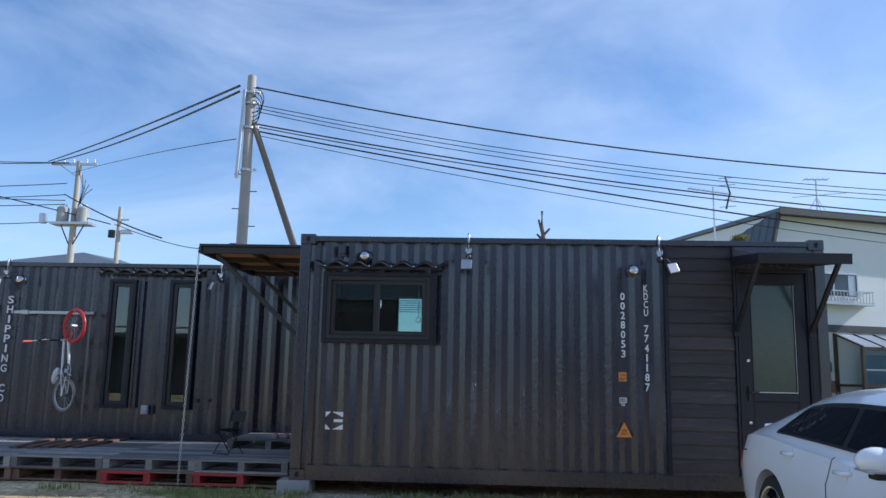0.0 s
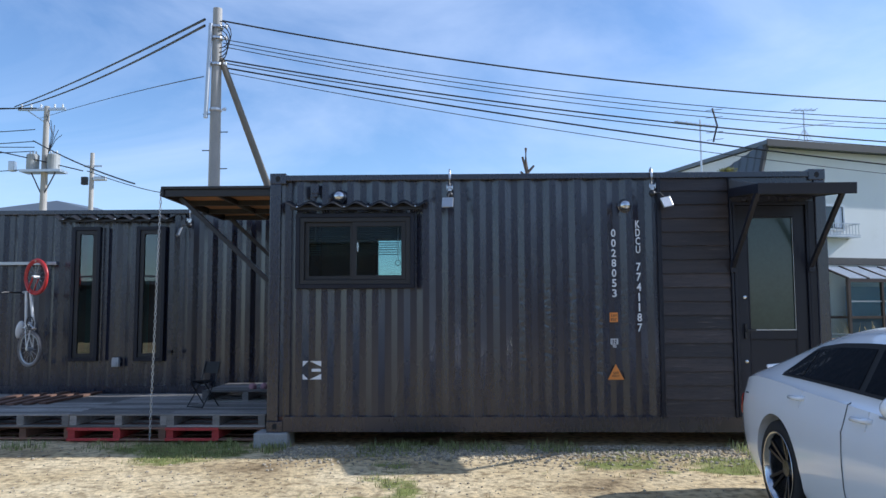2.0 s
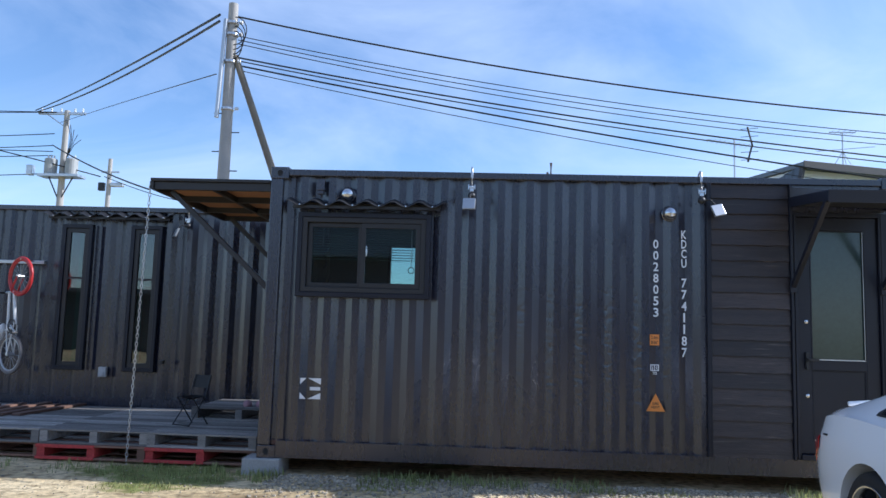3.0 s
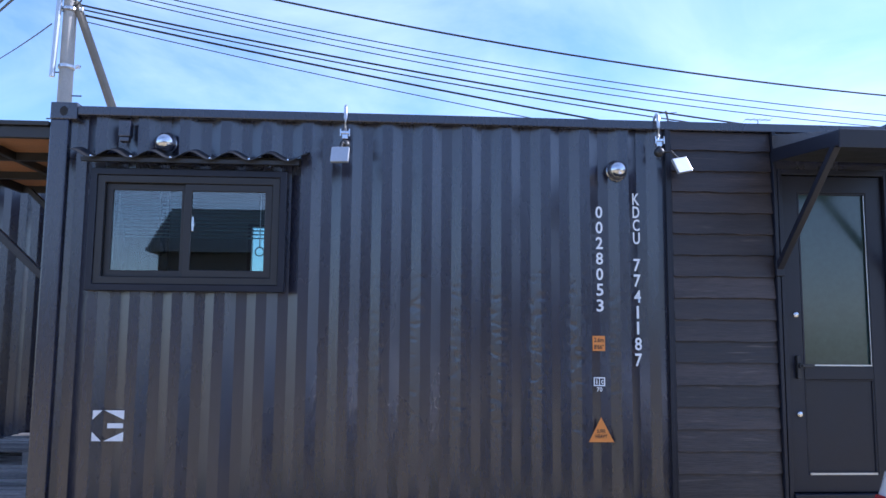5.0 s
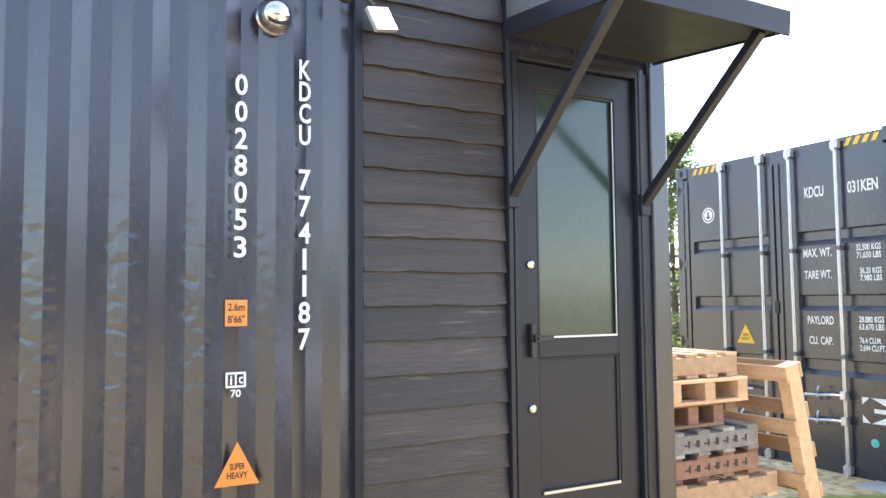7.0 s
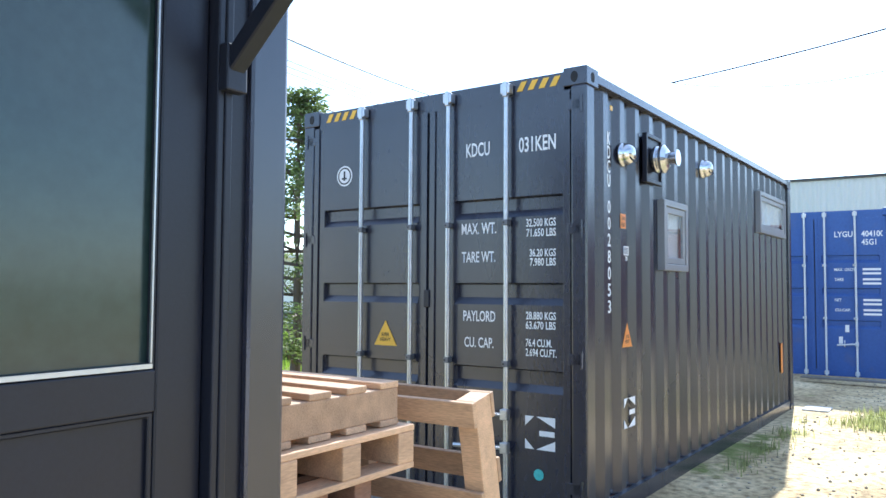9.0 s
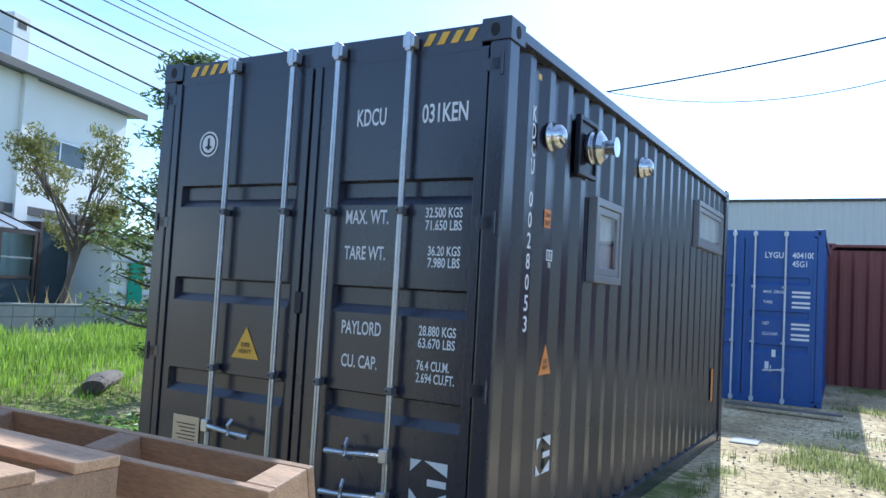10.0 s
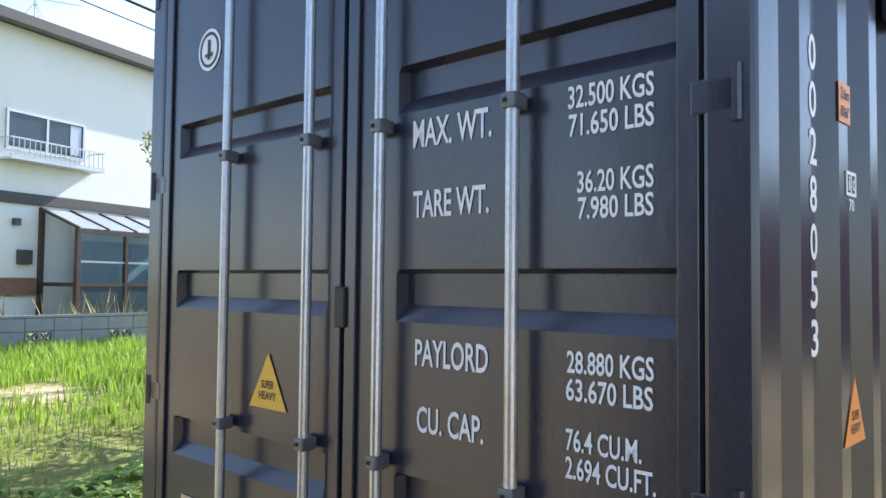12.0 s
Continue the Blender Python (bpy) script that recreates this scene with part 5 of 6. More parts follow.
crosswise(4.86, 9.18, 7, PALLET, "weathered pale pallet on top of a stack", -0.8)
lean_m = Matrix(((0, -0.20, 0.98, 5.33), (1, 0, 0, 9.06), (0, 0.98, 0.20, 0.02), (0, 0, 0, 1)))
lean = pallet("pallet", lean_m, PALLET, "pale wooden pallet leaning upright against the stack", "stacked pallets", d=1.06, boards=5)

# ---- white house behind ----
house = thing("house", pose(10.85, 27.75, 0.40, 0, 0, 18) @ Matrix.Diagonal((1.06, 1.06, 1.127, 1)), "white stuccoed two-storey house with dark eaves, balcony and sunroom", "house")
HZ = -0.42
HW, HDp, HE = 11.6, 8.0, 6.12
for d in ((0.0, HW, 0.0, 0.25, 0, HE - 0.02), (HW - 0.25, HW, 0.25, HDp, 0, HE - 0.02), (0.0, HW - 0.25, HDp - 0.25, HDp, 0, HE - 0.02), (0.0, 0.25, 0.25, HDp - 0.25, 0, HE - 0.02)):
    part("wall", boxes(d), STUCCO, house)
bm = bmesh.new()
sheet(bm, 0, 3.0, 0, 3.9, 0, 0.05, 0)
slope = Matrix(((-0.80, 0, 0.27, 0.0), (0.53, 0.9, 0, -0.22), (-0.58, 0.2, 0.963, HE + 0.1), (0, 0, 0, 1)))
bmesh.ops.transform(bm, matrix=slope @ Matrix.Translation((0, 0, -3.9)), verts=bm.verts)
part("roof_slope", bm, ROOF_METAL, house, "grey-blue ribbed metal roof slope")
part("verge_board", beam(bmesh.new(), (0.02, -0.24, HE + 0.1), (-1.05, -0.24, 2.4), 0.2, 0.1, (1, 0, 0)), BAND, house)
part("gable_cheek", prism(bmesh.new(), [(0, HE), (-1.0, 2.4), (0, 2.4)], 0.2, pose(0, 0.2, 0)), STUCCO, house)
part("roof", boxes((-0.1, HW + 0.5, -0.42, HDp + 0.4, HE, HE + 0.14), bevel=0.01), ROOF_METAL, house)
part("eave_board", boxes((-0.12, HW + 0.52, -0.46, -0.422, HE - 0.06, HE + 0.16), bevel=0.006), BAND, house)
part("floor_band", boxes((-0.02, HW - 0.6, -0.06, -0.002, 2.45, 2.68), bevel=0.01), BAND, house)
ch = part("chimney", boxes((6.6, 7.1, -0.12, -0.002, 0, HE), (6.45, 7.12, 0.3, 0.9, HE + 0.14, HE + 1.62), bevel=0.01), STUCCO, house, "weathered white chimney")
part("chimney_mouth", boxes((6.62, 6.95, 0.29, 0.299, HE + 1.25, HE + 1.48)), SEAL, ch)


def house_window(x0, x1, z0, z1, curtain=True):
    w = part("window", frame_ring(x0, x1, z0, z1, 0.06, -0.05, 0.02), SILVER, house)
    part("mullion", boxes(((x0 + x1) / 2 - 0.03, (x0 + x1) / 2 + 0.03, -0.045, 0.0, z0 + 0.06, z1 - 0.06)), SILVER, w)
    for a, b in ((x0 + 0.06, (x0 + x1) / 2 - 0.03), ((x0 + x1) / 2 + 0.03, x1 - 0.06)):
        part("pane", boxes((a, b, -0.02, -0.004, z0 + 0.06, z1 - 0.06)), GLASS_HOUSE, w)
    if curtain:
        part("curtain", boxes((x1 - 0.4, x1 - 0.1, -0.03, -0.021, z0 + 0.1, z1 - 0.08)), CURTAIN, w)
    return w


house_window(1.22, 3.26, 3.55, 4.38)
house_window(7.15, 9.55, 3.95, 4.68, False)
bal = part("balcony_rail", boxes((1.05, 3.5, -0.45, -0.42, 3.72, 3.75), (1.05, 3.5, -0.45, -0.42, 3.36, 3.39), (1.05, 1.08, -0.42, -0.003, 3.72, 3.75), (3.47, 3.5, -0.42, -0.003, 3.72, 3.75), (1.05, 3.5, -0.45, -0.003, 3.30, 3.34)), SILVER, house, "metal balcony rail")
for k in range(19):
    part("baluster", boxes((1.1 + k * 0.13, 1.115 + k * 0.13, -0.443, -0.427, 3.39, 3.72)), SILVER, bal)
part("meter_box", boxes((1.58, 1.92, -0.1, -0.002, 1.2, 1.5), bevel=0.01), BAND, house)
part("wall_lamp", boxes((1.45, 1.6, -0.12, -0.002, 2.0, 2.14), bevel=0.01), BAND, house)
part("wall_vent", boxes((10.2, 10.42, -0.08, -0.002, 5.15, 5.35), bevel=0.02), BAND, house)
part("brick_plinth", boxes((0.2, 2.05, -0.06, -0.002, 0.55, 0.92)), PALLET_DARK, house)
# sunroom
sr = part("sunroom", boxes((2.1, 2.2, -1.25, -1.15, 0, 1.92), (3.45, 3.53, -1.25, -1.15, 0, 1.92), (4.85, 4.93, -1.25, -1.15, 0, 1.92), (6.1, 6.2, -1.25, -1.15, 0, 1.92), (2.1, 6.2, -1.25, -1.15, 1.85, 1.95), (2.1, 6.2, -1.24, -1.16, 0.75, 0.83),
                           (2.1, 2.2, -0.1, -0.005, 0, 2.4), (2.1, 2.18, -1.15, -0.1, 0.75, 0.83)), ALU, house, "bronze aluminium glazed sunroom")
for k in range(6):
    x = 2.1 + k * 0.82
    part("roof_bar", beam(bmesh.new(), (x + 0.03, -1.25, 1.96), (x + 0.03, -0.02, 2.4), 0.06, 0.06, (1, 0, 0)), ALU, sr)
    if k < 5:
        bm = bmesh.new()
        vs = [bm.verts.new(p) for p in ((x + 0.06, -1.25, 1.965), (x + 0.82, -1.25, 1.965), (x + 0.82, -0.03, 2.39), (x + 0.06, -0.03, 2.39))]
        bm.faces.new(vs)
        bmesh.ops.solidify(bm, geom=bm.faces[:], thickness=0.01)
        part("roof_pane", bm, CURTAIN, sr)
for a, b in ((2.2, 3.45), (3.53, 4.85), (4.93, 6.1)):
    part("sunroom_pane", boxes((a, b, -1.21, -1.2, 0.83, 1.85)), GLASS, sr)
    part("lower_pane", boxes((a, b, -1.21, -1.2, 0.05, 0.75)), GLASS_HOUSE, sr)
    part("sash_bar", boxes((a, b, -1.225, -1.19, 1.25, 1.29)), SILVER, sr)
house_window(3.2, 5.6, 0.7, 1.7)
part("blue_curtain", boxes((2.9, 5.9, -0.3, -0.29, 0.5, 1.75)), mat("light_blue_curtain", (0.25, 0.37, 0.5), 0.9, 0, 0.3, 6, 40, 0.2, (6, 6, 0.3)), sr)
# dark glazed porch
po = part("porch", boxes((6.7, 6.82, -0.9, -0.8, 0, 2.1), (8.3, 8.4, -0.9, -0.8, 0, 2.1), (9.8, 9.92, -0.9, -0.8, 0, 2.1), (11.4, 11.52, -0.9, -0.8, 0, 2.1), (6.7, 11.52, -0.92, -0.005, 2.1, 2.25)), ALU, house, "dark framed glazed porch")
for a, b in ((6.82, 8.3), (8.4, 9.8), (9.92, 11.4)):
    part("porch_pane", boxes((a, b, -0.86, -0.85, 0.05, 2.1)), GLASS_HOUSE, po)
part("porch_door", boxes((8.5, 9.5, -0.88, -0.862, 0.1, 2.0)), PALLET_DARK, po)

# ---- concrete block fence ----
FX0, FX1, FY = 6.0, 24.0, 20.5
fence = thing("block_fence", pose(FX0, FY, -0.12), "grey concrete block fence with pierced ornamental blocks", "fence")
part("footing", boxes((0, FX1 - FX0, 0.0, 0.12, 0.1, 0.62)), CONCRETE, fence)
blk = bmesh.new()
box(blk, 0.004, 0.386, 0, 0.12, 0.003, 0.187, bevel=0.006)
me_blk = bpy.data.meshes.new("fence_block")
blk.to_mesh(me_blk)
blk.free()
me_blk.materials.append(CONCRETE)
orn = bmesh.new()
for s in range(2):
    x0 = 0.004 + s * 0.191
    for d in ((x0, x0 + 0.191, 0, 0.12, 0.003, 0.022), (x0, x0 + 0.191, 0, 0.12, 0.168, 0.187), (x0, x0 + 0.02, 0, 0.12, 0.022, 0.168), (x0 + 0.171, x0 + 0.191, 0, 0.12, 0.022, 0.168)):
        box(orn, *d)
    beam(orn, (x0 + 0.02, 0.06, 0.025), (x0 + 0.171, 0.06, 0.165), 0.02, 0.1, (0, 1, 0))
    beam(orn, (x0 + 0.02, 0.06, 0.165), (x0 + 0.171, 0.06, 0.025), 0.02, 0.1, (0, 1, 0))
me_orn = bpy.data.meshes.new("pierced_block")
orn.to_mesh(me_orn)
orn.free()
me_orn.materials.append(CONCRETE)
for row in range(2):
    for k in range(int((FX1 - FX0) / 0.39)):
        pierced = row == 0 and k % 3 == 1
        o = new("pierced_block" if pierced else "fence_block", me_orn if pierced else me_blk)
        o.parent = fence
        o.matrix_local = pose(k * 0.39 + (0.0 if row == 0 else 0.0), 0, 0.62 + row * 0.19)
part("fence_cap", boxes((0, FX1 - FX0, -0.01, 0.13, 1.002, 1.04), bevel=0.006), CONCRETE, fence)

# ---- poles and wires ----
pole = thing("utility_pole", pose(-4.72, 16.0, 0.0) @ Matrix.Diagonal((0.76, 0.76, 0.788, 1)), "tall pale concrete utility pole with a leaning brace", "utility pole")
part("shaft", rod(bmesh.new(), (0, 0, 0), (0, 0, 9.85), 0.19, 0.12, 20), POLE_CONC, pole, smooth=False)
part("brace", rod(bmesh.new(), (0.12, 0, 8.5), (3.42, 0.2, 0.05), 0.085, 0.11, 14), mat("brown_wooden_brace", (0.2, 0.17, 0.13), 0.8), pole, "tan leaning brace pole")
part("conduit", rod(bmesh.new(), (-0.22, -0.15, 6.9), (-0.13, -0.15, 9.4), 0.055, n=12), SILVER, pole)
for k, z in enumerate((7.1, 8.3, 9.0, 9.3)):
    part("pole_band", lathe(bmesh.new(), [(0.15, 0), (0.17, 0.02), (0.17, 0.07), (0.15, 0.09)], pose(0, 0, z), 16), ZINC, pole)
    part("insulator", lathe(bmesh.new(), [(0.02, 0), (0.05, 0.02), (0.03, 0.05), (0.05, 0.08), (0.02, 0.1)], pose(0.2, -0.05, z + 0.05, 0, 90), 10), WHITE, pole)
for k in range(9):
    part("climbing_peg", rod(bmesh.new(), (0.0, 0, 3.2 + k * 0.48), ((0.34 if k % 2 else -0.34), 0, 3.2 + k * 0.48), 0.014, n=6), BLACK, pole)
for k in range(4):
    part("cable_loop", sweep(bmesh.new(), [(0.1 + 0.32 * math.sin(a) * (0.7 + 0.1 * k), -0.12, 8.75 + 0.12 * k + 0.36 * math.cos(a)) for a in [j * math.pi / 8 for j in range(9)]], 0.014, 6), CABLE, pole)


def wire(p0, pm, p1, r, name="overhead_wire", label="black overhead wire sagging between poles"):
    """A sagging wire through three points, by a parabola."""
    p0, pm, p1 = Vector(p0), Vector(pm), Vector(p1)
    u = (pm - p0).length / ((pm - p0).length + (p1 - pm).length)
    pts = []
    for k in range(33):
        t = k / 32
        a = (1 - t) * (1 - t / u) if u else 0
        b = t * (1 - t) / (u * (1 - u))
        c = t * (t - u) / (1 - u)
        pts.append(p0 * a + pm * b + p1 * c)
    ob = link(name, sweep(bmesh.new(), pts, r, 6), CABLE)
    tagged(ob, label, "wire", "overhead wires")
    return ob


def span(bend, fall, z0, r, off=0.0):
    """One wire of the line that runs from the pole over the yard: its height is a parabola along the line."""
    pts = []
    for k in range(49):
        d = 0.1 + 39.0 * k / 48
        pts.append((-4.72 + 0.9945 * d, 16.0 + 0.1045 * d + off, z0 - fall * d + bend * d * d))
    ob = link("overhead_wire", sweep(bmesh.new(), pts, r, 6), CABLE)
    return tagged(ob, "black overhead wire sagging between poles", "wire", "overhead wires")


span(0.0051, 0.1742, 7.526, 0.017)
for k in range(3):
    span(0.0049 + 0.0003 * k, 0.1713 + 0.007 * k, 7.138 - 0.057 * k, 0.009, 0.07 * k)
span(0.0035, 0.1568, 6.70, 0.016)
span(0.0037, 0.163, 6.66, 0.012, 0.08)
span(0.0024, 0.1655, 6.545, 0.017)
span(0.0030, 0.182, 6.48, 0.008, 0.1)
wire((-4.95, 15.9, 7.5), (-11.47, 24.67, 9.3), (-22.2, 38.0, 11.9), 0.026)
wire((-4.95, 15.9, 7.37), (-11.47, 24.67, 9.05), (-22.2, 38.0, 11.8), 0.026)
wire((-4.95, 15.9, 6.3), (-10.2, 24.0, 8.35), (-20.87, 38.0, 11.3), 0.011)
wire((25.0, 14.5, 7.5), (25.0, 10.1, 7.95), (25.0, 2.6, 9.2), 0.022)
wire((25.0, 14.5, 7.5), (25.0, 10.1, 6.95), (25.0, 2.6, 9.2), 0.012)

far_pole = thing("utility_pole", pose(-20.55, 38.0, 0.5), "far concrete utility pole with crossarms and transformers", "utility pole")
part("shaft", rod(bmesh.new(), (0, 0, 0), (0, 0, 11.4), 0.22, 0.13, 14), POLE_CONC, far_pole)
part("crossarm", boxes((-1.45, 0.95, -0.06, 0.06, 11.2, 11.32)), ZINC, far_pole)
part("crossarm_brace", beam(bmesh.new(), (-1.0, 0, 11.2), (-0.1, 0, 10.6), 0.05, 0.05), ZINC, far_pole)
part("platform", boxes((-1.0, 1.05, -0.5, 0.3, 8.0, 8.12)), ZINC, far_pole)
for sx in (-1, 1):
    part("platform_strut", beam(bmesh.new(), (sx * 0.6, -0.1, 8.0), (sx * 0.1, -0.1, 7.0), 0.05, 0.05), BLACK, far_pole)
for x in (-0.55, 0.5):
    t = part("transformer", lathe(bmesh.new(), [(0, 0), (0.3, 0), (0.3, 0.75), (0.26, 0.8), (0, 0.82)], pose(x, -0.1, 8.13), 18), mat("grey_transformer_paint", (0.35, 0.36, 0.35), 0.5), far_pole)
    for k in range(3):
        part("bushing", lathe(bmesh.new(), [(0.03, 0), (0.05, 0.04), (0.03, 0.08), (0.05, 0.12), (0, 0.2)], pose(x - 0.15 + 0.15 * k, -0.1, 8.93), 8), WHITE, t)
for x in (-1.3, -0.8, -0.3, 0.4, 0.8):
    part("insulator", lathe(bmesh.new(), [(0.03, 0), (0.06, 0.05), (0.03, 0.1), (0.06, 0.15), (0, 0.22)], pose(x, 0, 11.32), 8), WHITE, far_pole)
for k in range(5):
    part("jumper_wire", sweep(bmesh.new(), [(0.1 + 0.2 * k, -0.15, 10.9 - 0.25 * k), (0.45 + 0.05 * k, -0.3, 10.0 - 0.1 * k), (0.25, -0.2, 8.95)], 0.018, 5), CABLE, far_pole)
part("switch_cluster", boxes((-1.75, -1.45, -0.2, 0.1, 8.1, 8.6), bevel=0.03), ZINC, far_pole)
small_pole = thing("utility_pole", pose(-18.15, 38.0, 0.3), "far slim utility pole with a street light", "utility pole")
part("shaft", rod(bmesh.new(), (0, 0, 0), (0, 0, 9.2), 0.16, 0.1, 12), POLE_CONC, small_pole)
part("crossarm", boxes((-0.4, 0.5, -0.04, 0.04, 8.5, 8.58)), ZINC, small_pole)
part("lamp", boxes((0.1, 0.75, -0.12, 0.12, 7.8, 8.0), bevel=0.04), ZINC, small_pole)
part("cable_box", boxes((-0.5, -0.2, -0.1, 0.1, 7.6, 8.0), bevel=0.02), BLACK, small_pole)
for z0, z1, x1 in ((11.3, 11.8, -34), (11.3, 11.5, -34), (10.2, 10.0, -34), (9.6, 9.4, -34), (9.3, 9.9, -34), (9.1, 9.1, -34), (8.2, 8.0, -34)):
    wire((-21.05, 37.9, z0 + 0.5), (-27.5, 38.0, (z0 + z1) / 2 + 0.35), (x1 - 3, 38.0, z1 + 0.5), 0.022)
wire((-21.05, 37.8, 10.1), (-16.3, 33.0, 8.0), (-11.6, 28.0, 6.2), 0.03)
wire((-18.4, 38.0, 8.6), (-14.9, 36.0, 7.4), (-11.9, 33.0, 6.6), 0.02)
wire((-32.5, 36.0, 11.3), (-26.0, 37.0, 10.2), (-18.6, 38.0, 8.6), 0.03)


# ---- aerials on the roofs beyond ----
def yagi(m, label, big):
    root = thing("tv_aerial", m, label, "aerial")
    h = 1.7 if big else 1.4
    part("mast", rod(bmesh.new(), (0, 0, -3.0 if big else -0.1), (0, 0, h), 0.03, n=8), ZINC, root)
    part("boom", rod(bmesh.new(), (-0.85, 0, h - 0.05) if big else (-0.45, 0, h), (0.6, 0, h - 0.25) if big else (0.45, 0, h), 0.02, n=6), ZINC, root)
    for k in range(9 if big else 5):
        x = -0.8 + k * 0.15 if big else -0.4 + k * 0.2
        part("element", rod(bmesh.new(), (x, -0.25, h - 0.06 - 0.14 * (x + 0.85) if big else h), (x, 0.25, h - 0.06 - 0.14 * (x + 0.85) if big else h), 0.009, n=5), ZINC, root)
    if big:
        for z in (-0.55, -0.3, 0.2, 0.45):
            part("reflector_bar", rod(bmesh.new(), (0.2, 0, h - 0.15 + z), (0.75, 0, h - 0.1 + z), 0.01, n=5), BLACK, root)
        part("reflector_post", sweep(bmesh.new(), [(0.42, 0, h - 0.75), (0.56, 0, h - 0.2), (0.42, 0, h + 0.38)], 0.035, 6), BLACK, root)
    else:
        for a, b in (((-0.5, 0), (0, 0.7)), ((0.35, 0.3), (0, 0.7)), ((0.3, -0.3), (0, 0.7))):
            part("stay", rod(bmesh.new(), (a[0], a[1], -0.1), (0, 0, b[1]), 0.012, n=5), ZINC, root)
        part("crossbar", rod(bmesh.new(), (-0.9, 0.0, h - 0.7), (1.1, 0.0, h - 0.5), 0.012, n=5), ZINC, root)
    return root


yagi(pose(8.2, 26.0, 6.15), "slim roof mast with a television aerial", True)
yagi(pose(12.9, 28.9, 7.5), "stayed television aerial on the flat roof", False)

# far roof on the other side
far_house = thing("house", pose(-22.1, 40.0, 0.2), "distant house with a grey hipped metal roof", "house")
part("wall", boxes((-5, 4, 0, 8, 0, 6.3)), STUCCO, far_house)
bm = bmesh.new()
pts = [(-5.6, -0.6, 6.3), (4.6, -0.6, 6.3), (4.6, 8.6, 6.3), (-5.6, 8.6, 6.3), (-0.2, 2.5, 7.6), (0.6, 5.5, 7.6)]
vs = [bm.verts.new(p) for p in pts]
for f in ((0, 1, 4), (1, 2, 5, 4), (2, 3, 5), (3, 0, 4, 5), (3, 2, 1, 0)):
    bm.faces.new([vs[i] for i in f])
part("roof", bm, ROOF_METAL, far_house)

# low building seen past the conifer
low = thing("outbuilding", pose(19.2, 27.5, 0.3), "low white outbuilding with green netting", "building")
part("wall", boxes((0, 6, 0, 3, 0, 2.2)), STUCCO, low)
part("roof", boxes((-0.3, 6.3, -0.3, 3.3, 2.2, 2.35)), WAREHOUSE, low)
part("net", boxes((0.6, 1.1, -0.1, -0.05, 0, 1.6)), mat("green_netting", (0.05, 0.35, 0.22), 0.7), low)
for z in (0.6, 1.1, 1.6):
    part("rail", boxes((0, 4, -0.06, -0.02, z, z + 0.04)), SILVER, low)
# low shed row behind the yard, seen only in the glass
sheds = thing("shed", pose(-42, -16, 0.05), "long low dark shed across the yard", "shed")
part("wall", boxes((0, 32, -5, 0, 0, 2.9)), mat("dark_shed_cladding", (0.05, 0.06, 0.06), 0.7, 0, 0.15, 0.5, 20, 0.1), sheds)
part("roof", boxes((-0.3, 32.3, -5.3, 0.3, 2.9, 3.1)), ROOF_METAL, sheds)
# building behind the yard, seen only in the glass
rear = thing("building", pose(-9, -17, 0.05), "dark two-storey building across the yard", "building")
part("wall", boxes((0, 20, -6, 0, 0, 4.6)), mat("brown_grey_cladding", (0.09, 0.085, 0.08), 0.7, 0, 0.15, 0.5, 20, 0.1), rear)
bm = bmesh.new()
for k in range(14):
    z = 4.6 + k * 0.16
    box(bm, -0.4, 20.4, -3.2, 0.4 - k * 0.25, z, z + 0.158)
part("roof", bm, ROOF_METAL, rear)

# ---- parked car ----
CAR_L = 4.64
# along the car from its rear: roof line height, waist height, half width, half width of the roof line
CAR_ST = [(0.0, 0.74, 0.68, 0.72, 0.54), (0.05, 0.87, 0.81, 0.80, 0.62), (0.16, 0.955, 0.89, 0.855, 0.66), (0.34, 0.985, 0.925, 0.885, 0.67), (0.55, 1.06, 0.935, 0.90, 0.63), (0.8, 1.165, 0.935, 0.908, 0.58), (1.1, 1.265, 0.92, 0.912, 0.555), (1.45, 1.335, 0.90, 0.9125, 0.55),
          (1.85, 1.36, 0.885, 0.912, 0.555), (2.25, 1.36, 0.868, 0.91, 0.56), (2.6, 1.33, 0.87, 0.908, 0.565), (2.95, 1.21, 0.86, 0.906, 0.58), (3.3, 1.03, 0.88, 0.902, 0.62), (3.7, 0.965, 0.88, 0.893, 0.66), (4.1, 0.90, 0.84, 0.872, 0.64), (4.4, 0.81, 0.75, 0.82, 0.56), (4.58, 0.69, 0.63, 0.73, 0.48), (4.64, 0.57, 0.51, 0.64, 0.42)]


def car_station(s):
    ks = [r[0] for r in CAR_ST]
    return [float(np.interp(s, ks, [r[i] for r in CAR_ST])) for i in range(1, 5)]


def car_smooth(s):
    w = [car_station(min(CAR_L, max(0, s + d))) for d in (-0.08, -0.04, 0, 0.04, 0.08)]
    if s < 0.12 or s > CAR_L - 0.12:
        return w[2]
    return [sum(c) / 5 for c in zip(*w)]


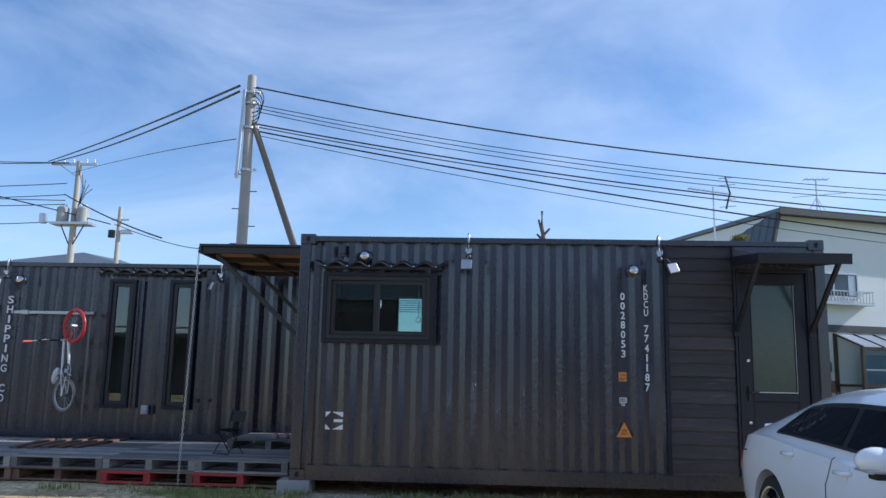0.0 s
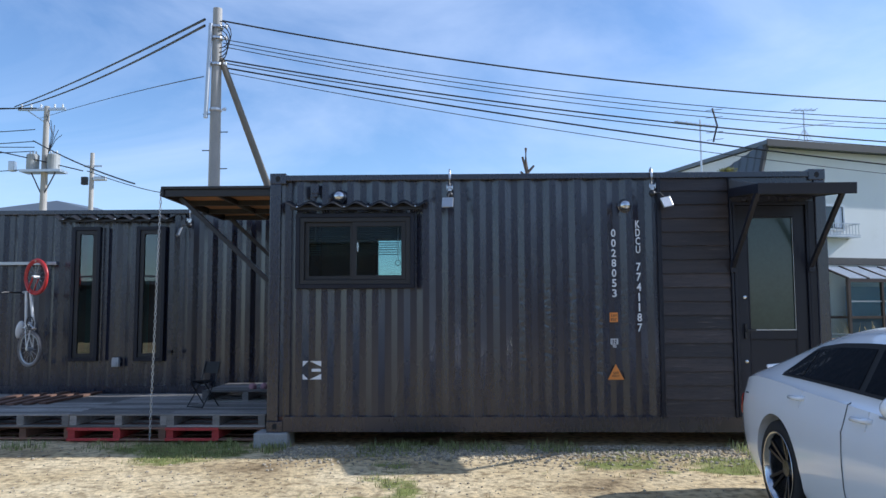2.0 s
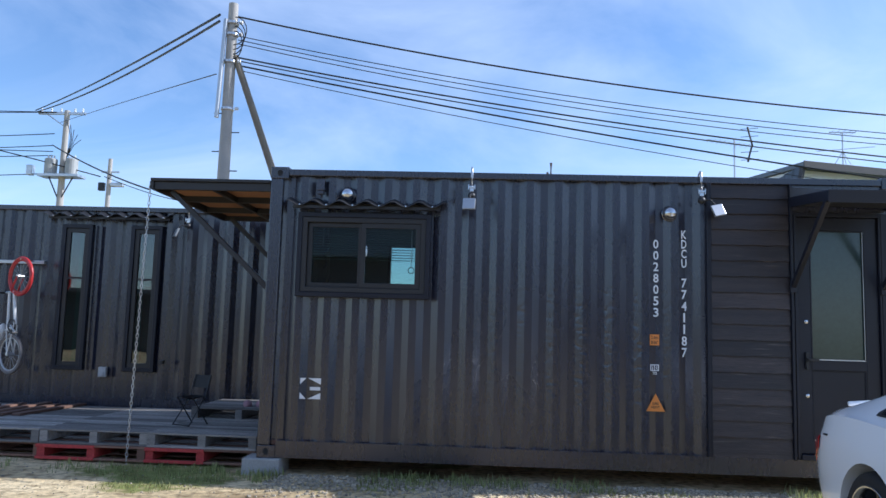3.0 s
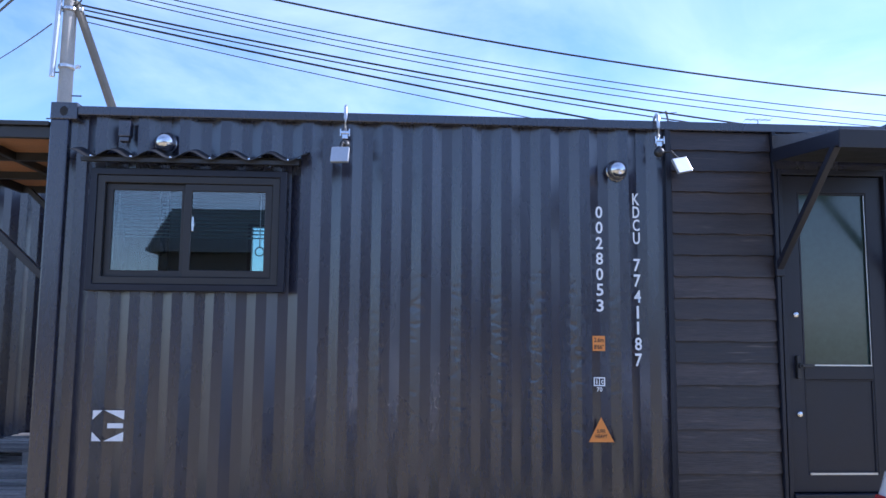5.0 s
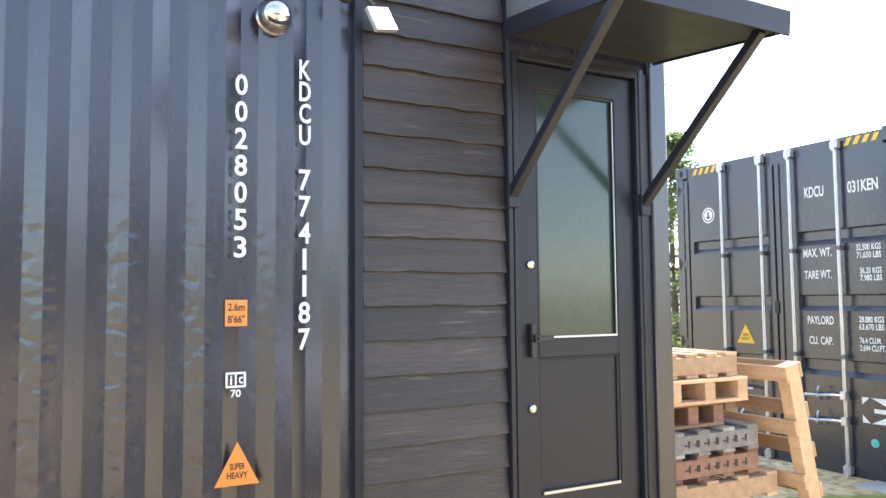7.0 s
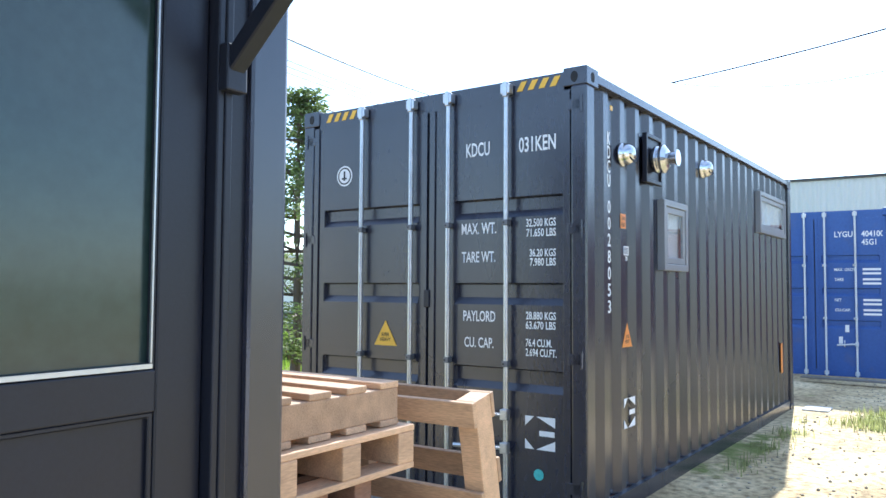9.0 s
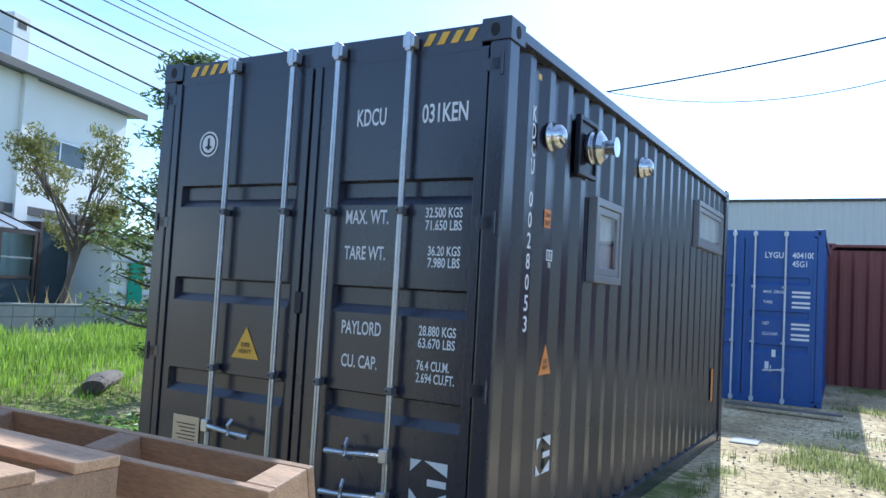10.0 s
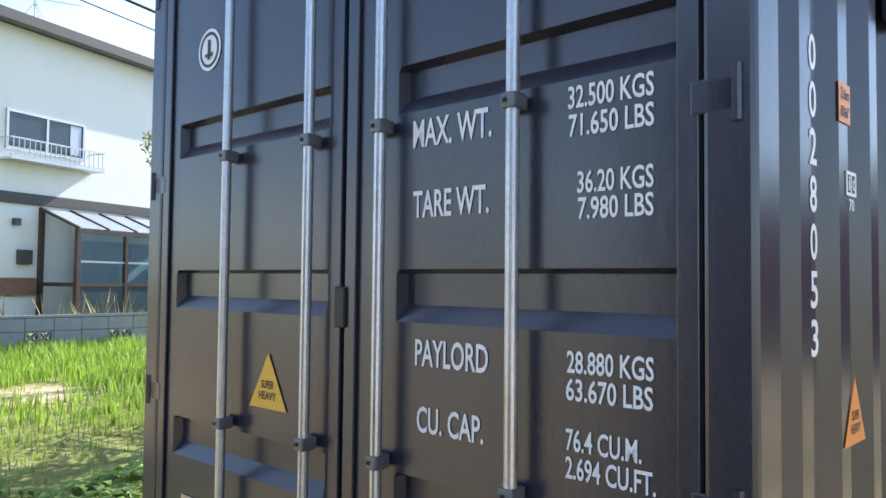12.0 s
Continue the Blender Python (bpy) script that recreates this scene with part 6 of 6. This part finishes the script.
def car_point(s, v):
    """A point of the half section: v 0 at the sill, 0.5 at the waist, 1 at the middle of the roof. Returns half width, height."""
    zr, zb, w, wr = car_smooth(s)
    low = 0.2 + 0.1 * smooth(0.5, 0.0, s) + 0.06 * smooth(4.1, 4.64, s)
    knots = [(0.0, w - 0.07, low), (0.1, w - 0.035, low + 0.06), (0.2, w - 0.008, low + (zb - low) * 0.3), (0.32, w, low + (zb - low) * 0.52), (0.41, w - 0.004, low + (zb - low) * 0.78), (0.43, w - 0.016, low + (zb - low) * 0.815), (0.5, w - 0.052, zb),
             (0.56, w - 0.075, zb + 0.012), (0.78, wr + 0.06 + (w - wr - 0.12) * 0.16, zb + (zr - zb) * 0.74), (0.86, wr, zr - (zr - zb) * 0.075), (0.93, wr * 0.55, zr - 0.008), (1.0, 0.0, zr)]
    ks = [k[0] for k in knots]
    return float(np.interp(v, ks, [k[1] for k in knots])), float(np.interp(v, ks, [k[2] for k in knots]))


def car_patch(s0, s1, v0, v1, out, ns=20, nv=8, trim=None, side=-1):
    """A thin shell over the body's side between stations and section heights, standing proud by out."""
    bm = bmesh.new()
    g = []
    for i in range(ns + 1):
        s = s0 + (s1 - s0) * i / ns
        lo, hi = (v0, v1) if trim is None else trim(s)
        row = []
        for j in range(nv + 1):
            w, z = car_point(s, lo + (hi - lo) * j / nv)
            row.append(bm.verts.new((s, side * (w + out), z + out * 0.3)))
        g.append(row)
    for a, b in zip(g, g[1:]):
        for j in range(nv):
            bm.faces.new((a[j], a[j + 1], b[j + 1], b[j]))
    bmesh.ops.remove_doubles(bm, verts=bm.verts[:], dist=1e-5)
    bmesh.ops.solidify(bm, geom=bm.faces[:], thickness=0.006)
    bmesh.ops.recalc_face_normals(bm, faces=bm.faces[:])
    return bm


WB_R, WB_F = 0.93, 3.74


def car(m):
    root = thing("car", m, "white four-door coupe with dark windows parked on the yard", "car")
    # body with wheel arches cut out
    bm = bmesh.new()
    ns, nv = 116, 26
    rings = []
    for i in range(ns + 1):
        s = CAR_L * i / ns
        half = [car_point(s, j / nv) for j in range(nv + 1)]
        loop = [(-w, z) for w, z in half] + [(w, z) for w, z in half[::-1][1:]]
        rings.append([bm.verts.new((s, y, z)) for y, z in loop])
    for a, b in zip(rings, rings[1:]):
        n = len(a)
        for k in range(n):
            bm.faces.new((a[k], a[(k + 1) % n], b[(k + 1) % n], b[k]))
    bm.faces.new(rings[0][::-1])
    bm.faces.new(rings[-1])
    bmesh.ops.recalc_face_normals(bm, faces=bm.faces[:])
    me = bpy.data.meshes.new("body")
    bm.to_mesh(me)
    bm.free()
    tmp = new("body_raw", me)
    cb = bmesh.new()
    for s in (WB_R, WB_F):
        for sy in (-1, 1):
            rod(cb, (s, sy * 0.62, 0.335), (s, sy * 1.1, 0.335), 0.372, n=40)
    cme = bpy.data.meshes.new("arch_cut")
    cb.to_mesh(cme)
    cb.free()
    cut = new("arch_cut", cme)
    mod = tmp.modifiers.new("arches", "BOOLEAN")
    mod.operation, mod.object, mod.solver = "DIFFERENCE", cut, "EXACT"
    done = bpy.data.meshes.new_from_object(tmp.evaluated_get(bpy.context.evaluated_depsgraph_get()))
    bpy.data.objects.remove(tmp)
    bpy.data.objects.remove(cut)
    done.materials.clear()
    done.materials.append(CARPAINT)
    done.shade_smooth()
    done.set_sharp_from_angle(angle=radians(32))
    body = new("body", done)
    body.parent = root
    # windows
    def dlo(s):
        t = smooth(0.86, 1.2, s) ** 0.5
        f = smooth(3.12, 2.45, s)
        return 0.595, 0.6 + 0.175 * min(t, f)
    def dlo_in(s):
        a, b = dlo(s)
        return a + 0.012, max(a + 0.014, b - 0.02)
    for side in (-1, 1):
        part("window_trim", car_patch(0.88, 3.12, 0, 0, 0.004, 44, 6, dlo, side), SEAL, root)
        for nm, a, b in (("rear_quarter_glass", 0.93, 1.2), ("rear_door_glass", 1.22, 1.93), ("front_door_glass", 2.0, 3.0)):
            part(nm, car_patch(a, b, 0, 0, 0.0085, 20, 6, dlo_in, side), CARGLASS, root, "dark tinted glass")
        part("sill_skirt", boxes((1.32, 3.35, side * 0.80, side * 0.885, 0.16, 0.225), bevel=0.015), CARPAINT, root)
        for s, nm in ((1.9, "front_door_gap"), (3.08, "wing_gap")):
            part(nm, car_patch(s, s + 0.002, 0.08, 0.555, 0.0004, 1, 26, None, side), GAP, root)
        part("fuel_flap" if side < 0 else "crease", car_patch(0.30, 0.37, 0.43, 0.436, 0.0015, 2, 2, None, side), SEAL, root)
        for s in (1.16, 1.98):
            w, z = car_point(s, 0.47)
            h = part("door_handle", sweep(bmesh.new(), [(s - 0.02, side * (w - 0.004), z - 0.012), (s + 0.02, side * (w + 0.022), z - 0.008), (s + 0.14, side * (w + 0.026), z - 0.004), (s + 0.2, side * (w - 0.004), z)], 0.014, 8), CARPAINT, root, smooth=True)
            part("handle_recess", car_patch(s, s + 0.16, 0.44, 0.5, 0.001, 6, 3, None, side), CARPAINT, h)
        w, z = car_point(2.7, 0.55)
        mir = bmesh.new()
        bmesh.ops.create_uvsphere(mir, u_segments=18, v_segments=12, radius=1, matrix=Matrix.Translation((2.66, side * (w + 0.12), z + 0.075)) @ Matrix.Diagonal((0.085, 0.12, 0.075, 1)))
        mo = part("mirror", mir, CARPAINT, root, smooth=True)
        part("mirror_foot", boxes((2.62, 2.71, side * (w - 0.02), side * (w + 0.16), z - 0.02, z + 0.018), bevel=0.012), SEAL, mo)
        part("mirror_trim", boxes((2.585, 2.73, side * (w + 0.03), side * (w + 0.215), z + 0.02, z + 0.036), bevel=0.008), SILVER, mo)
        part("tail_lamp", car_patch(0.03, 0.24, 0, 0, 0.004, 10, 5, lambda s: (0.33 + 0.2 * s, 0.45 - 0.1 * s), side), TAIL, root, "red tail lamp")
        for s, nm in ((WB_R, "rear_wheel"), (WB_F, "front_wheel")):
            wh = part(nm, lathe(bmesh.new(), [(0.245, -0.11), (0.30, -0.115), (0.322, -0.10), (0.333, -0.07), (0.335, 0.0), (0.333, 0.07), (0.322, 0.10), (0.30, 0.115), (0.245, 0.11)], pose(s, side * 0.775, 0.335, 90 * (1 if side < 0 else -1)), 40), TYRE, root, smooth=True)
            out = pose(s, side * 0.775, 0.335, 90 * (1 if side < 0 else -1))
            part("rim_lip", lathe(bmesh.new(), [(0.247, 0.112), (0.256, 0.118), (0.25, 0.122), (0.236, 0.112), (0.228, 0.07), (0.226, -0.08)], out, 40), CHROME, wh, "polished rim lip", smooth=True)
            part("rim_barrel", lathe(bmesh.new(), [(0.225, -0.08), (0.0, -0.06)], out, 30), SEAL, wh)
            hub = bmesh.new()
            lathe(hub, [(0, 0.06), (0.055, 0.06), (0.07, 0.045), (0.07, 0.0)], out, 20)
            part("hub", hub, RIM_DARK, wh)
            for k in range(10):
                a = (k // 2) * math.tau / 5 + (0.17 if k % 2 else -0.17)
                sp = beam(bmesh.new(), (0.05 * math.cos(a), 0.05 * math.sin(a), 0.045), (0.236 * math.cos(a), 0.236 * math.sin(a), 0.085), 0.022, 0.02)
                bmesh.ops.transform(sp, matrix=out, verts=sp.verts)
                part("spoke", sp, RIM_DARK, wh, "gloss black spoke")
    # glass over the rear and front, lip spoiler, plates
    def over(s0, s1, half, out, name, material):
        bm = bmesh.new()
        g = []
        for i in range(13):
            s = s0 + (s1 - s0) * i / 12
            row = []
            for j in range(-8, 9):
                v = 1 - half * abs(j) / 8
                w, z = car_point(s, v)
                row.append(bm.verts.new((s, math.copysign(w, j) if j else 0, z + out)))
            g.append(row)
        for a, b in zip(g, g[1:]):
            for j in range(16):
                bm.faces.new((a[j], a[j + 1], b[j + 1], b[j]))
        bmesh.ops.solidify(bm, geom=bm.faces[:], thickness=0.004)
        bmesh.ops.recalc_face_normals(bm, faces=bm.faces[:])
        return part(name, bm, material, root)
    over(0.62, 1.32, 0.1, 0.006, "rear_window", CARGLASS)
    over(2.66, 3.2, 0.13, 0.006, "windscreen", CARGLASS)
    part("boot_lip", sweep(bmesh.new(), [(0.17, -0.64, 0.985), (0.13, -0.4, 1.0), (0.12, 0, 1.006), (0.13, 0.4, 1.0), (0.17, 0.64, 0.985)], 0.016, 8), CARPAINT, root, smooth=True)
    part("rear_bumper", boxes((-0.02, 0.3, -0.72, 0.72, 0.28, 0.42), bevel=0.05), SEAL, root)
    part("underbody", boxes((0.3, 4.3, -0.6, 0.6, 0.17, 0.3)), SEAL, root)
    return root


CAR_M = Matrix.Translation((3.40, 7.18, ground_z(2.4, 5.9) - 0.002)) @ pose(0, 0, 0, 0, 0, -90)
car(CAR_M)

# ---- trees, grass, stones ----
def leaf_cloud(bm, rnd, centre, radius, count, size, flat=1.0):
    """Small bent leaf cards scattered in a clump."""
    for _ in range(count):
        while True:
            p = Vector((rnd.uniform(-1, 1), rnd.uniform(-1, 1), rnd.uniform(-1, 1)))
            if p.length < 1:
                break
        c = Vector(centre) + Vector((p.x * radius, p.y * radius, p.z * radius * flat))
        a = Vector((rnd.uniform(-1, 1), rnd.uniform(-1, 1), rnd.uniform(-0.6, 0.6))).normalized() * size * rnd.uniform(0.6, 1.3)
        b = a.cross(Vector((rnd.uniform(-1, 1), rnd.uniform(-1, 1), rnd.uniform(-1, 1)))).normalized() * size * 0.28
        v = [bm.verts.new(c - a), bm.verts.new(c + b), bm.verts.new(c + a), bm.verts.new(c - b)]
        bm.faces.new(v)


def conifer(m, height, spread, seed, leaf, label):
    rnd = random.Random(seed)
    root = thing("tree", m, label, "tree")
    part("trunk", sweep(bmesh.new(), [(0.03 * math.sin(k * 1.3), 0.03 * math.cos(k), height * k / 8) for k in range(9)], [0.065 * (1 - k / 8.6) + 0.01 for k in range(9)], 9), BARK, root)
    limbs, crown = bmesh.new(), bmesh.new()
    z = height * 0.1
    while z < height * 0.98:
        n = rnd.randint(3, 5)
        for _ in range(n):
            a = rnd.uniform(0, math.tau)
            reach = spread * (1 - (z / height) ** 2.6) * rnd.uniform(0.6, 1.1) + 0.12
            tip = Vector((math.cos(a) * reach, math.sin(a) * reach, z + reach * rnd.uniform(0.05, 0.4)))
            base = Vector((0, 0, z))
            mid = base.lerp(tip, 0.5) + Vector((0, 0, -0.05))
            sweep(limbs, [base, mid, tip], [0.025, 0.017, 0.006], 5)
            for k in range(5):
                t = 0.35 + 0.65 * k / 4
                leaf_cloud(crown, rnd, base.lerp(tip, t) + Vector((0, 0, 0.02)), 0.1 + 0.16 * (1 - abs(t - 0.75)), 24, 0.05, 0.5)
        z += height * rnd.uniform(0.04, 0.065)
    part("limb", limbs, BARK, root)
    part("crown", crown, leaf, root)
    return root


def garden_tree(m, label, seed):
    rnd = random.Random(seed)
    root = thing("tree", m, label, "tree")
    part("trunk", sweep(bmesh.new(), [(0, 0, 0), (-0.05, 0, 0.35), (0.08, 0.02, 0.7), (0.16, 0, 1.1), (0.1, 0, 1.5)], [0.085, 0.07, 0.06, 0.05, 0.03], 9), BARK, root)
    limbs, crown, thin = bmesh.new(), bmesh.new(), bmesh.new()
    for k in range(16):
        a = rnd.uniform(0, math.tau)
        r = rnd.uniform(0.5, 1.25)
        base = Vector((0.12, 0, rnd.uniform(0.7, 1.4)))
        tip = Vector((math.cos(a) * r, math.sin(a) * r * 0.8, rnd.uniform(1.2, 2.35)))
        sweep(limbs, [base, base.lerp(tip, 0.5) + Vector((0, 0, 0.08)), tip], [0.03, 0.018, 0.006], 5)
        for j in range(6):
            t2 = tip + Vector((rnd.uniform(-0.35, 0.35), rnd.uniform(-0.3, 0.3), rnd.uniform(-0.2, 0.3)))
            sweep(thin, [base.lerp(tip, 0.6), t2], [0.008, 0.003], 4)
            leaf_cloud(crown, rnd, t2, 0.22, 60, 0.05, 0.45)
    part("limb", limbs, BARK, root)
    part("twig_mass", thin, BARK, root)
    part("crown", crown, LEAF, root)
    return root


conifer(pose(10.2, 14.9, ground_z(10.2, 14.9) - 0.05), 4.0, 0.85, 3, NEEDLE, "dark green conifer with loose branches beside the lawn")
garden_tree(pose(13.4, 21.35, 0.42) @ Matrix.Diagonal((0.9, 0.9, 1.45, 1)), "small olive garden tree with a twisted trunk", 8)
bare = thing("tree", pose(2.44, 26.0, 0.2), "bare pruned tree top showing above the roof", "tree")
part("trunk", sweep(bmesh.new(), [(0, 0, 0), (0, 0, 4), (0.03, 0, 5.8), (-0.03, 0, 6.2), (-0.02, 0, 6.75)], [0.16, 0.12, 0.07, 0.06, 0.045], 8), BARK, bare)
for a, b in (((-0.02, 0, 6.0), (-0.14, 0, 6.45)), ((0.02, 0, 5.9), (0.24, 0, 6.15)), ((0.0, 0, 5.75), (-0.2, 0, 5.95))):
    part("limb", rod(bmesh.new(), a, b, 0.05, 0.035, 7), BARK, bare)
conifer(pose(9.35, 27.0, 0.3), 6.1, 1.0, 9, LEAF, "olive evergreen showing above the container roof")
for k, (x, y, s) in enumerate(((12.2, 20.75, 0.42), (14.9, 20.8, 0.4), (17.0, 20.8, 0.3), (10.9, 20.8, 0.3))):
    rnd = random.Random(20 + k)
    bm = bmesh.new()
    for _ in range(9):
        leaf_cloud(bm, rnd, (rnd.uniform(-s, s), rnd.uniform(-0.12, 0.12), 0.3 + rnd.uniform(0, 0.35)), s * 0.45, 50, 0.035, 0.7)
    ob = link("shrub", bm, BUSH)
    ob.matrix_world = pose(x, y + 0.3, ground_z(x, y + 0.3) - 0.2)
    tagged(ob, "bright yellow-green shrub behind the block fence", "shrub", "shrubs behind the fence")


def blades(name, material, spots, label):
    """Grass as one mesh: each spot is (x, y, height, count, spread)."""
    rnd = random.Random(hash(len(spots)) % 999)
    vs, fs = [], []
    for x, y, h, n, sp in spots:
        for _ in range(n):
            px, py = x + rnd.gauss(0, sp), y + rnd.gauss(0, sp)
            pz = ground_z(px, py) - 0.01
            a = rnd.uniform(0, math.tau)
            hh = h * rnd.uniform(0.5, 1.25)
            w = 0.0035 + 0.006 * hh / 0.3
            lean = rnd.uniform(0.05, 0.5) * hh
            dx, dy = math.cos(a), math.sin(a)
            k = len(vs)
            vs += [(px - dy * w, py + dx * w, pz), (px + dy * w, py - dx * w, pz), (px + dx * lean * 0.4 + dy * w * 0.7, py + dy * lean * 0.4 - dx * w * 0.7, pz + hh * 0.6), (px + dx * lean * 0.4 - dy * w * 0.7, py + dy * lean * 0.4 + dx * w * 0.7, pz + hh * 0.6), (px + dx * lean, py + dy * lean, pz + hh)]
            fs += [(k, k + 1, k + 2, k + 3), (k + 3, k + 2, k + 4)]
    me = bpy.data.meshes.new(name)
    me.from_pydata(vs, [], fs)
    me.materials.append(material)
    ob = new(name, me)
    return tagged(ob, label, "grass", kind="stuff")


rnd = random.Random(31)
lawn, yard, dry = [], [], []
while len(lawn) < 5200:
    x, y = rnd.uniform(6.2, 17.5), 12.2 + 8.2 * rnd.random() ** 0.7
    if (x - 7.3) < 0.3 and y < 11.9:
        continue
    g = grass_amount(x, y)
    tall = smooth(14.5, 17.0, y)
    if g > 0.35 + 0.3 * rnd.random():
        lawn.append((x, y, 0.06 + 0.15 * tall * rnd.uniform(0.7, 1.1), 5 + int(3 * tall), 0.06))
while len(yard) < 2200:
    x, y = rnd.uniform(-7, 6.5), rnd.uniform(2.5, 9.3)
    g = grass_amount(x, y)
    if g > 0.3 + 0.35 * rnd.random():
        yard.append((x, y, 0.025 + 0.035 * rnd.random(), 5, 0.05))
while len(yard) < 2700:
    x, y = rnd.uniform(-6, 4.3), rnd.gauss(8.95, 0.14)
    if noise.noise((x * 1.3, 0, 5)) > 0.02 and y < 9.2 and (x > -1.8 or rnd.random() < 0.35):
        yard.append((x, y, 0.05 + 0.06 * rnd.random(), 4, 0.03))
while len(yard) < 4200:
    x, y = rnd.uniform(8, 18), rnd.uniform(4.5, 9.2)
    if grass_amount(x, y) > 0.25 + 0.3 * rnd.random():
        yard.append((x, y, 0.05 + 0.07 * rnd.random(), 6, 0.07))
while len(dry) < 500:
    x, y = rnd.uniform(6.2, 16), rnd.uniform(11.6, 16)
    dry.append((x, y, 0.07, 3, 0.05))
while len(dry) < 1700:
    x, y = rnd.uniform(-6, 6), rnd.uniform(3, 9.1)
    if grass_amount(x, y) > 0.15:
        dry.append((x, y, 0.03, 3, 0.05))
blades("lawn_grass", GRASS, lawn, "tall bright green grass before the block fence")
blades("yard_grass", YARD_GRASS, yard, "sparse green grass tufts in the sandy yard")
blades("dry_grass", DRYGRASS, dry, "dry straw-coloured grass bits")

# reeds behind the fence
rnd = random.Random(77)
reeds = []
for _ in range(60):
    reeds.append((rnd.uniform(8.5, 14.0), 20.85 + rnd.uniform(0, 0.3), 0.75, 2, 0.03))
blades("dry_reeds", DRYGRASS, reeds, "dry brown reeds standing behind the fence")

# broad-leaved weeds by the second container
bm = bmesh.new()
rnd = random.Random(41)
for _ in range(420):
    x, y = rnd.uniform(6.4, 9.8), rnd.uniform(11.9, 14.4)
    if noise.noise((x * 0.9, y * 0.9, 2)) < -0.05:
        continue
    z = ground_z(x, y)
    for k in range(6):
        a = rnd.uniform(0, math.tau)
        r = rnd.uniform(0.05, 0.13)
        d, s = Vector((math.cos(a), math.sin(a), 0)), Vector((-math.sin(a), math.cos(a), 0))
        b = Vector((x, y, z + 0.01))
        v = [bm.verts.new(b), bm.verts.new(b + d * r * 0.6 + s * r * 0.3 + Vector((0, 0, r * 0.5))), bm.verts.new(b + d * r * 1.3 + Vector((0, 0, r * 0.35))), bm.verts.new(b + d * r * 0.6 - s * r * 0.3 + Vector((0, 0, r * 0.5)))]
        bm.faces.new(v)
tagged(link("weeds", bm, leafy("broad_weed_leaves", (0.24, 0.36, 0.07), 0.5, 0, 0.25, 2, 20, 0, island=0.4)), "broad-leaved green weeds on the lawn edge", "weeds", kind="stuff")


def pebbles(name, spots, seed, label):
    rnd = random.Random(seed)
    ico = bmesh.new()
    bmesh.ops.create_icosphere(ico, subdivisions=1, radius=1)
    base = [v.co.copy() for v in ico.verts]
    tri = [[v.index for v in f.verts] for f in ico.faces]
    ico.free()
    vs, fs = [], []
    for x, y, r in spots:
        k = len(vs)
        q = Euler((rnd.uniform(0, 6), rnd.uniform(0, 6), rnd.uniform(0, 6)))
        sc = Vector((rnd.uniform(0.7, 1.2), rnd.uniform(0.6, 1.0), rnd.uniform(0.45, 0.8))) * r
        z = ground_z(x, y) + r * 0.25
        for b in base:
            p = Vector((b.x * sc.x, b.y * sc.y, b.z * sc.z)) * rnd.uniform(0.85, 1.1)
            p.rotate(Euler((0, 0, q.z)))
            vs.append((x + p.x, y + p.y, z + p.z))
        fs += [[k + i for i in t] for t in tri]
    me = bpy.data.meshes.new(name)
    me.from_pydata(vs, [], fs)
    me.materials.append(STONE)
    return tagged(new(name, me), label, "gravel", kind="stuff")


rnd = random.Random(53)
spots = []
while len(spots) < 5200:
    x, y = rnd.uniform(-1.6, 4.6), 9.1 - abs(rnd.gauss(0, 0.42))
    spots.append((x, y, rnd.uniform(0.006, 0.024)))
while len(spots) < 8500:
    x, y = rnd.uniform(-6.5, 6), rnd.uniform(3.0, 9.3)
    spots.append((x, y, rnd.uniform(0.004, 0.014) * (1.6 if rnd.random() < 0.04 else 1)))
while len(spots) < 9700:
    x, y = rnd.uniform(8, 17), rnd.uniform(5, 9.2)
    spots.append((x, y, rnd.uniform(0.006, 0.02)))
pebbles("gravel", spots, 6, "grey gravel and small stones on the sandy ground")

# scrap timber before the blue container, and a log on the lawn
for k, (x, y, L, a) in enumerate(((15.9, 7.2, 1.5, 8), (15.6, 6.95, 1.3, -6), (16.2, 6.8, 1.1, 14), (15.2, 7.35, 2.2, -80), (16.4, 8.2, 1.6, 85))):
    ob = link("scrap_board", boxes((0, L, 0, 0.16, 0, 0.03), bevel=0.004), PALLET_GREY)
    ob.matrix_world = pose(x, y, ground_z(x, y) + 0.02 + 0.012 * k, 0, 0, a)
    tagged(ob, "weathered pale board lying on the ground", "board", "scrap boards")
lg = link("log", sweep(bmesh.new(), [(-0.35, 0, 0.1), (0, 0.02, 0.12), (0.4, 0, 0.1)], [0.1, 0.13, 0.11], 12), BARK)
lg.matrix_world = pose(9.95, 15.7, ground_z(9.95, 15.7), 0, 0, 40) @ Matrix.Diagonal((1.4, 1.2, 0.7, 1))
tagged(lg, "brown weathered log lying on the lawn", "log")
corner_pad = link("concrete_slab", boxes((-0.3, 0.35, -0.3, 0.35, -0.06, 0.0), bevel=0.01), CONCRETE)
corner_pad.matrix_world = pose(BO[0], BO[1], -0.001)
tagged(corner_pad, "flat concrete slab under the container corner", "slab")
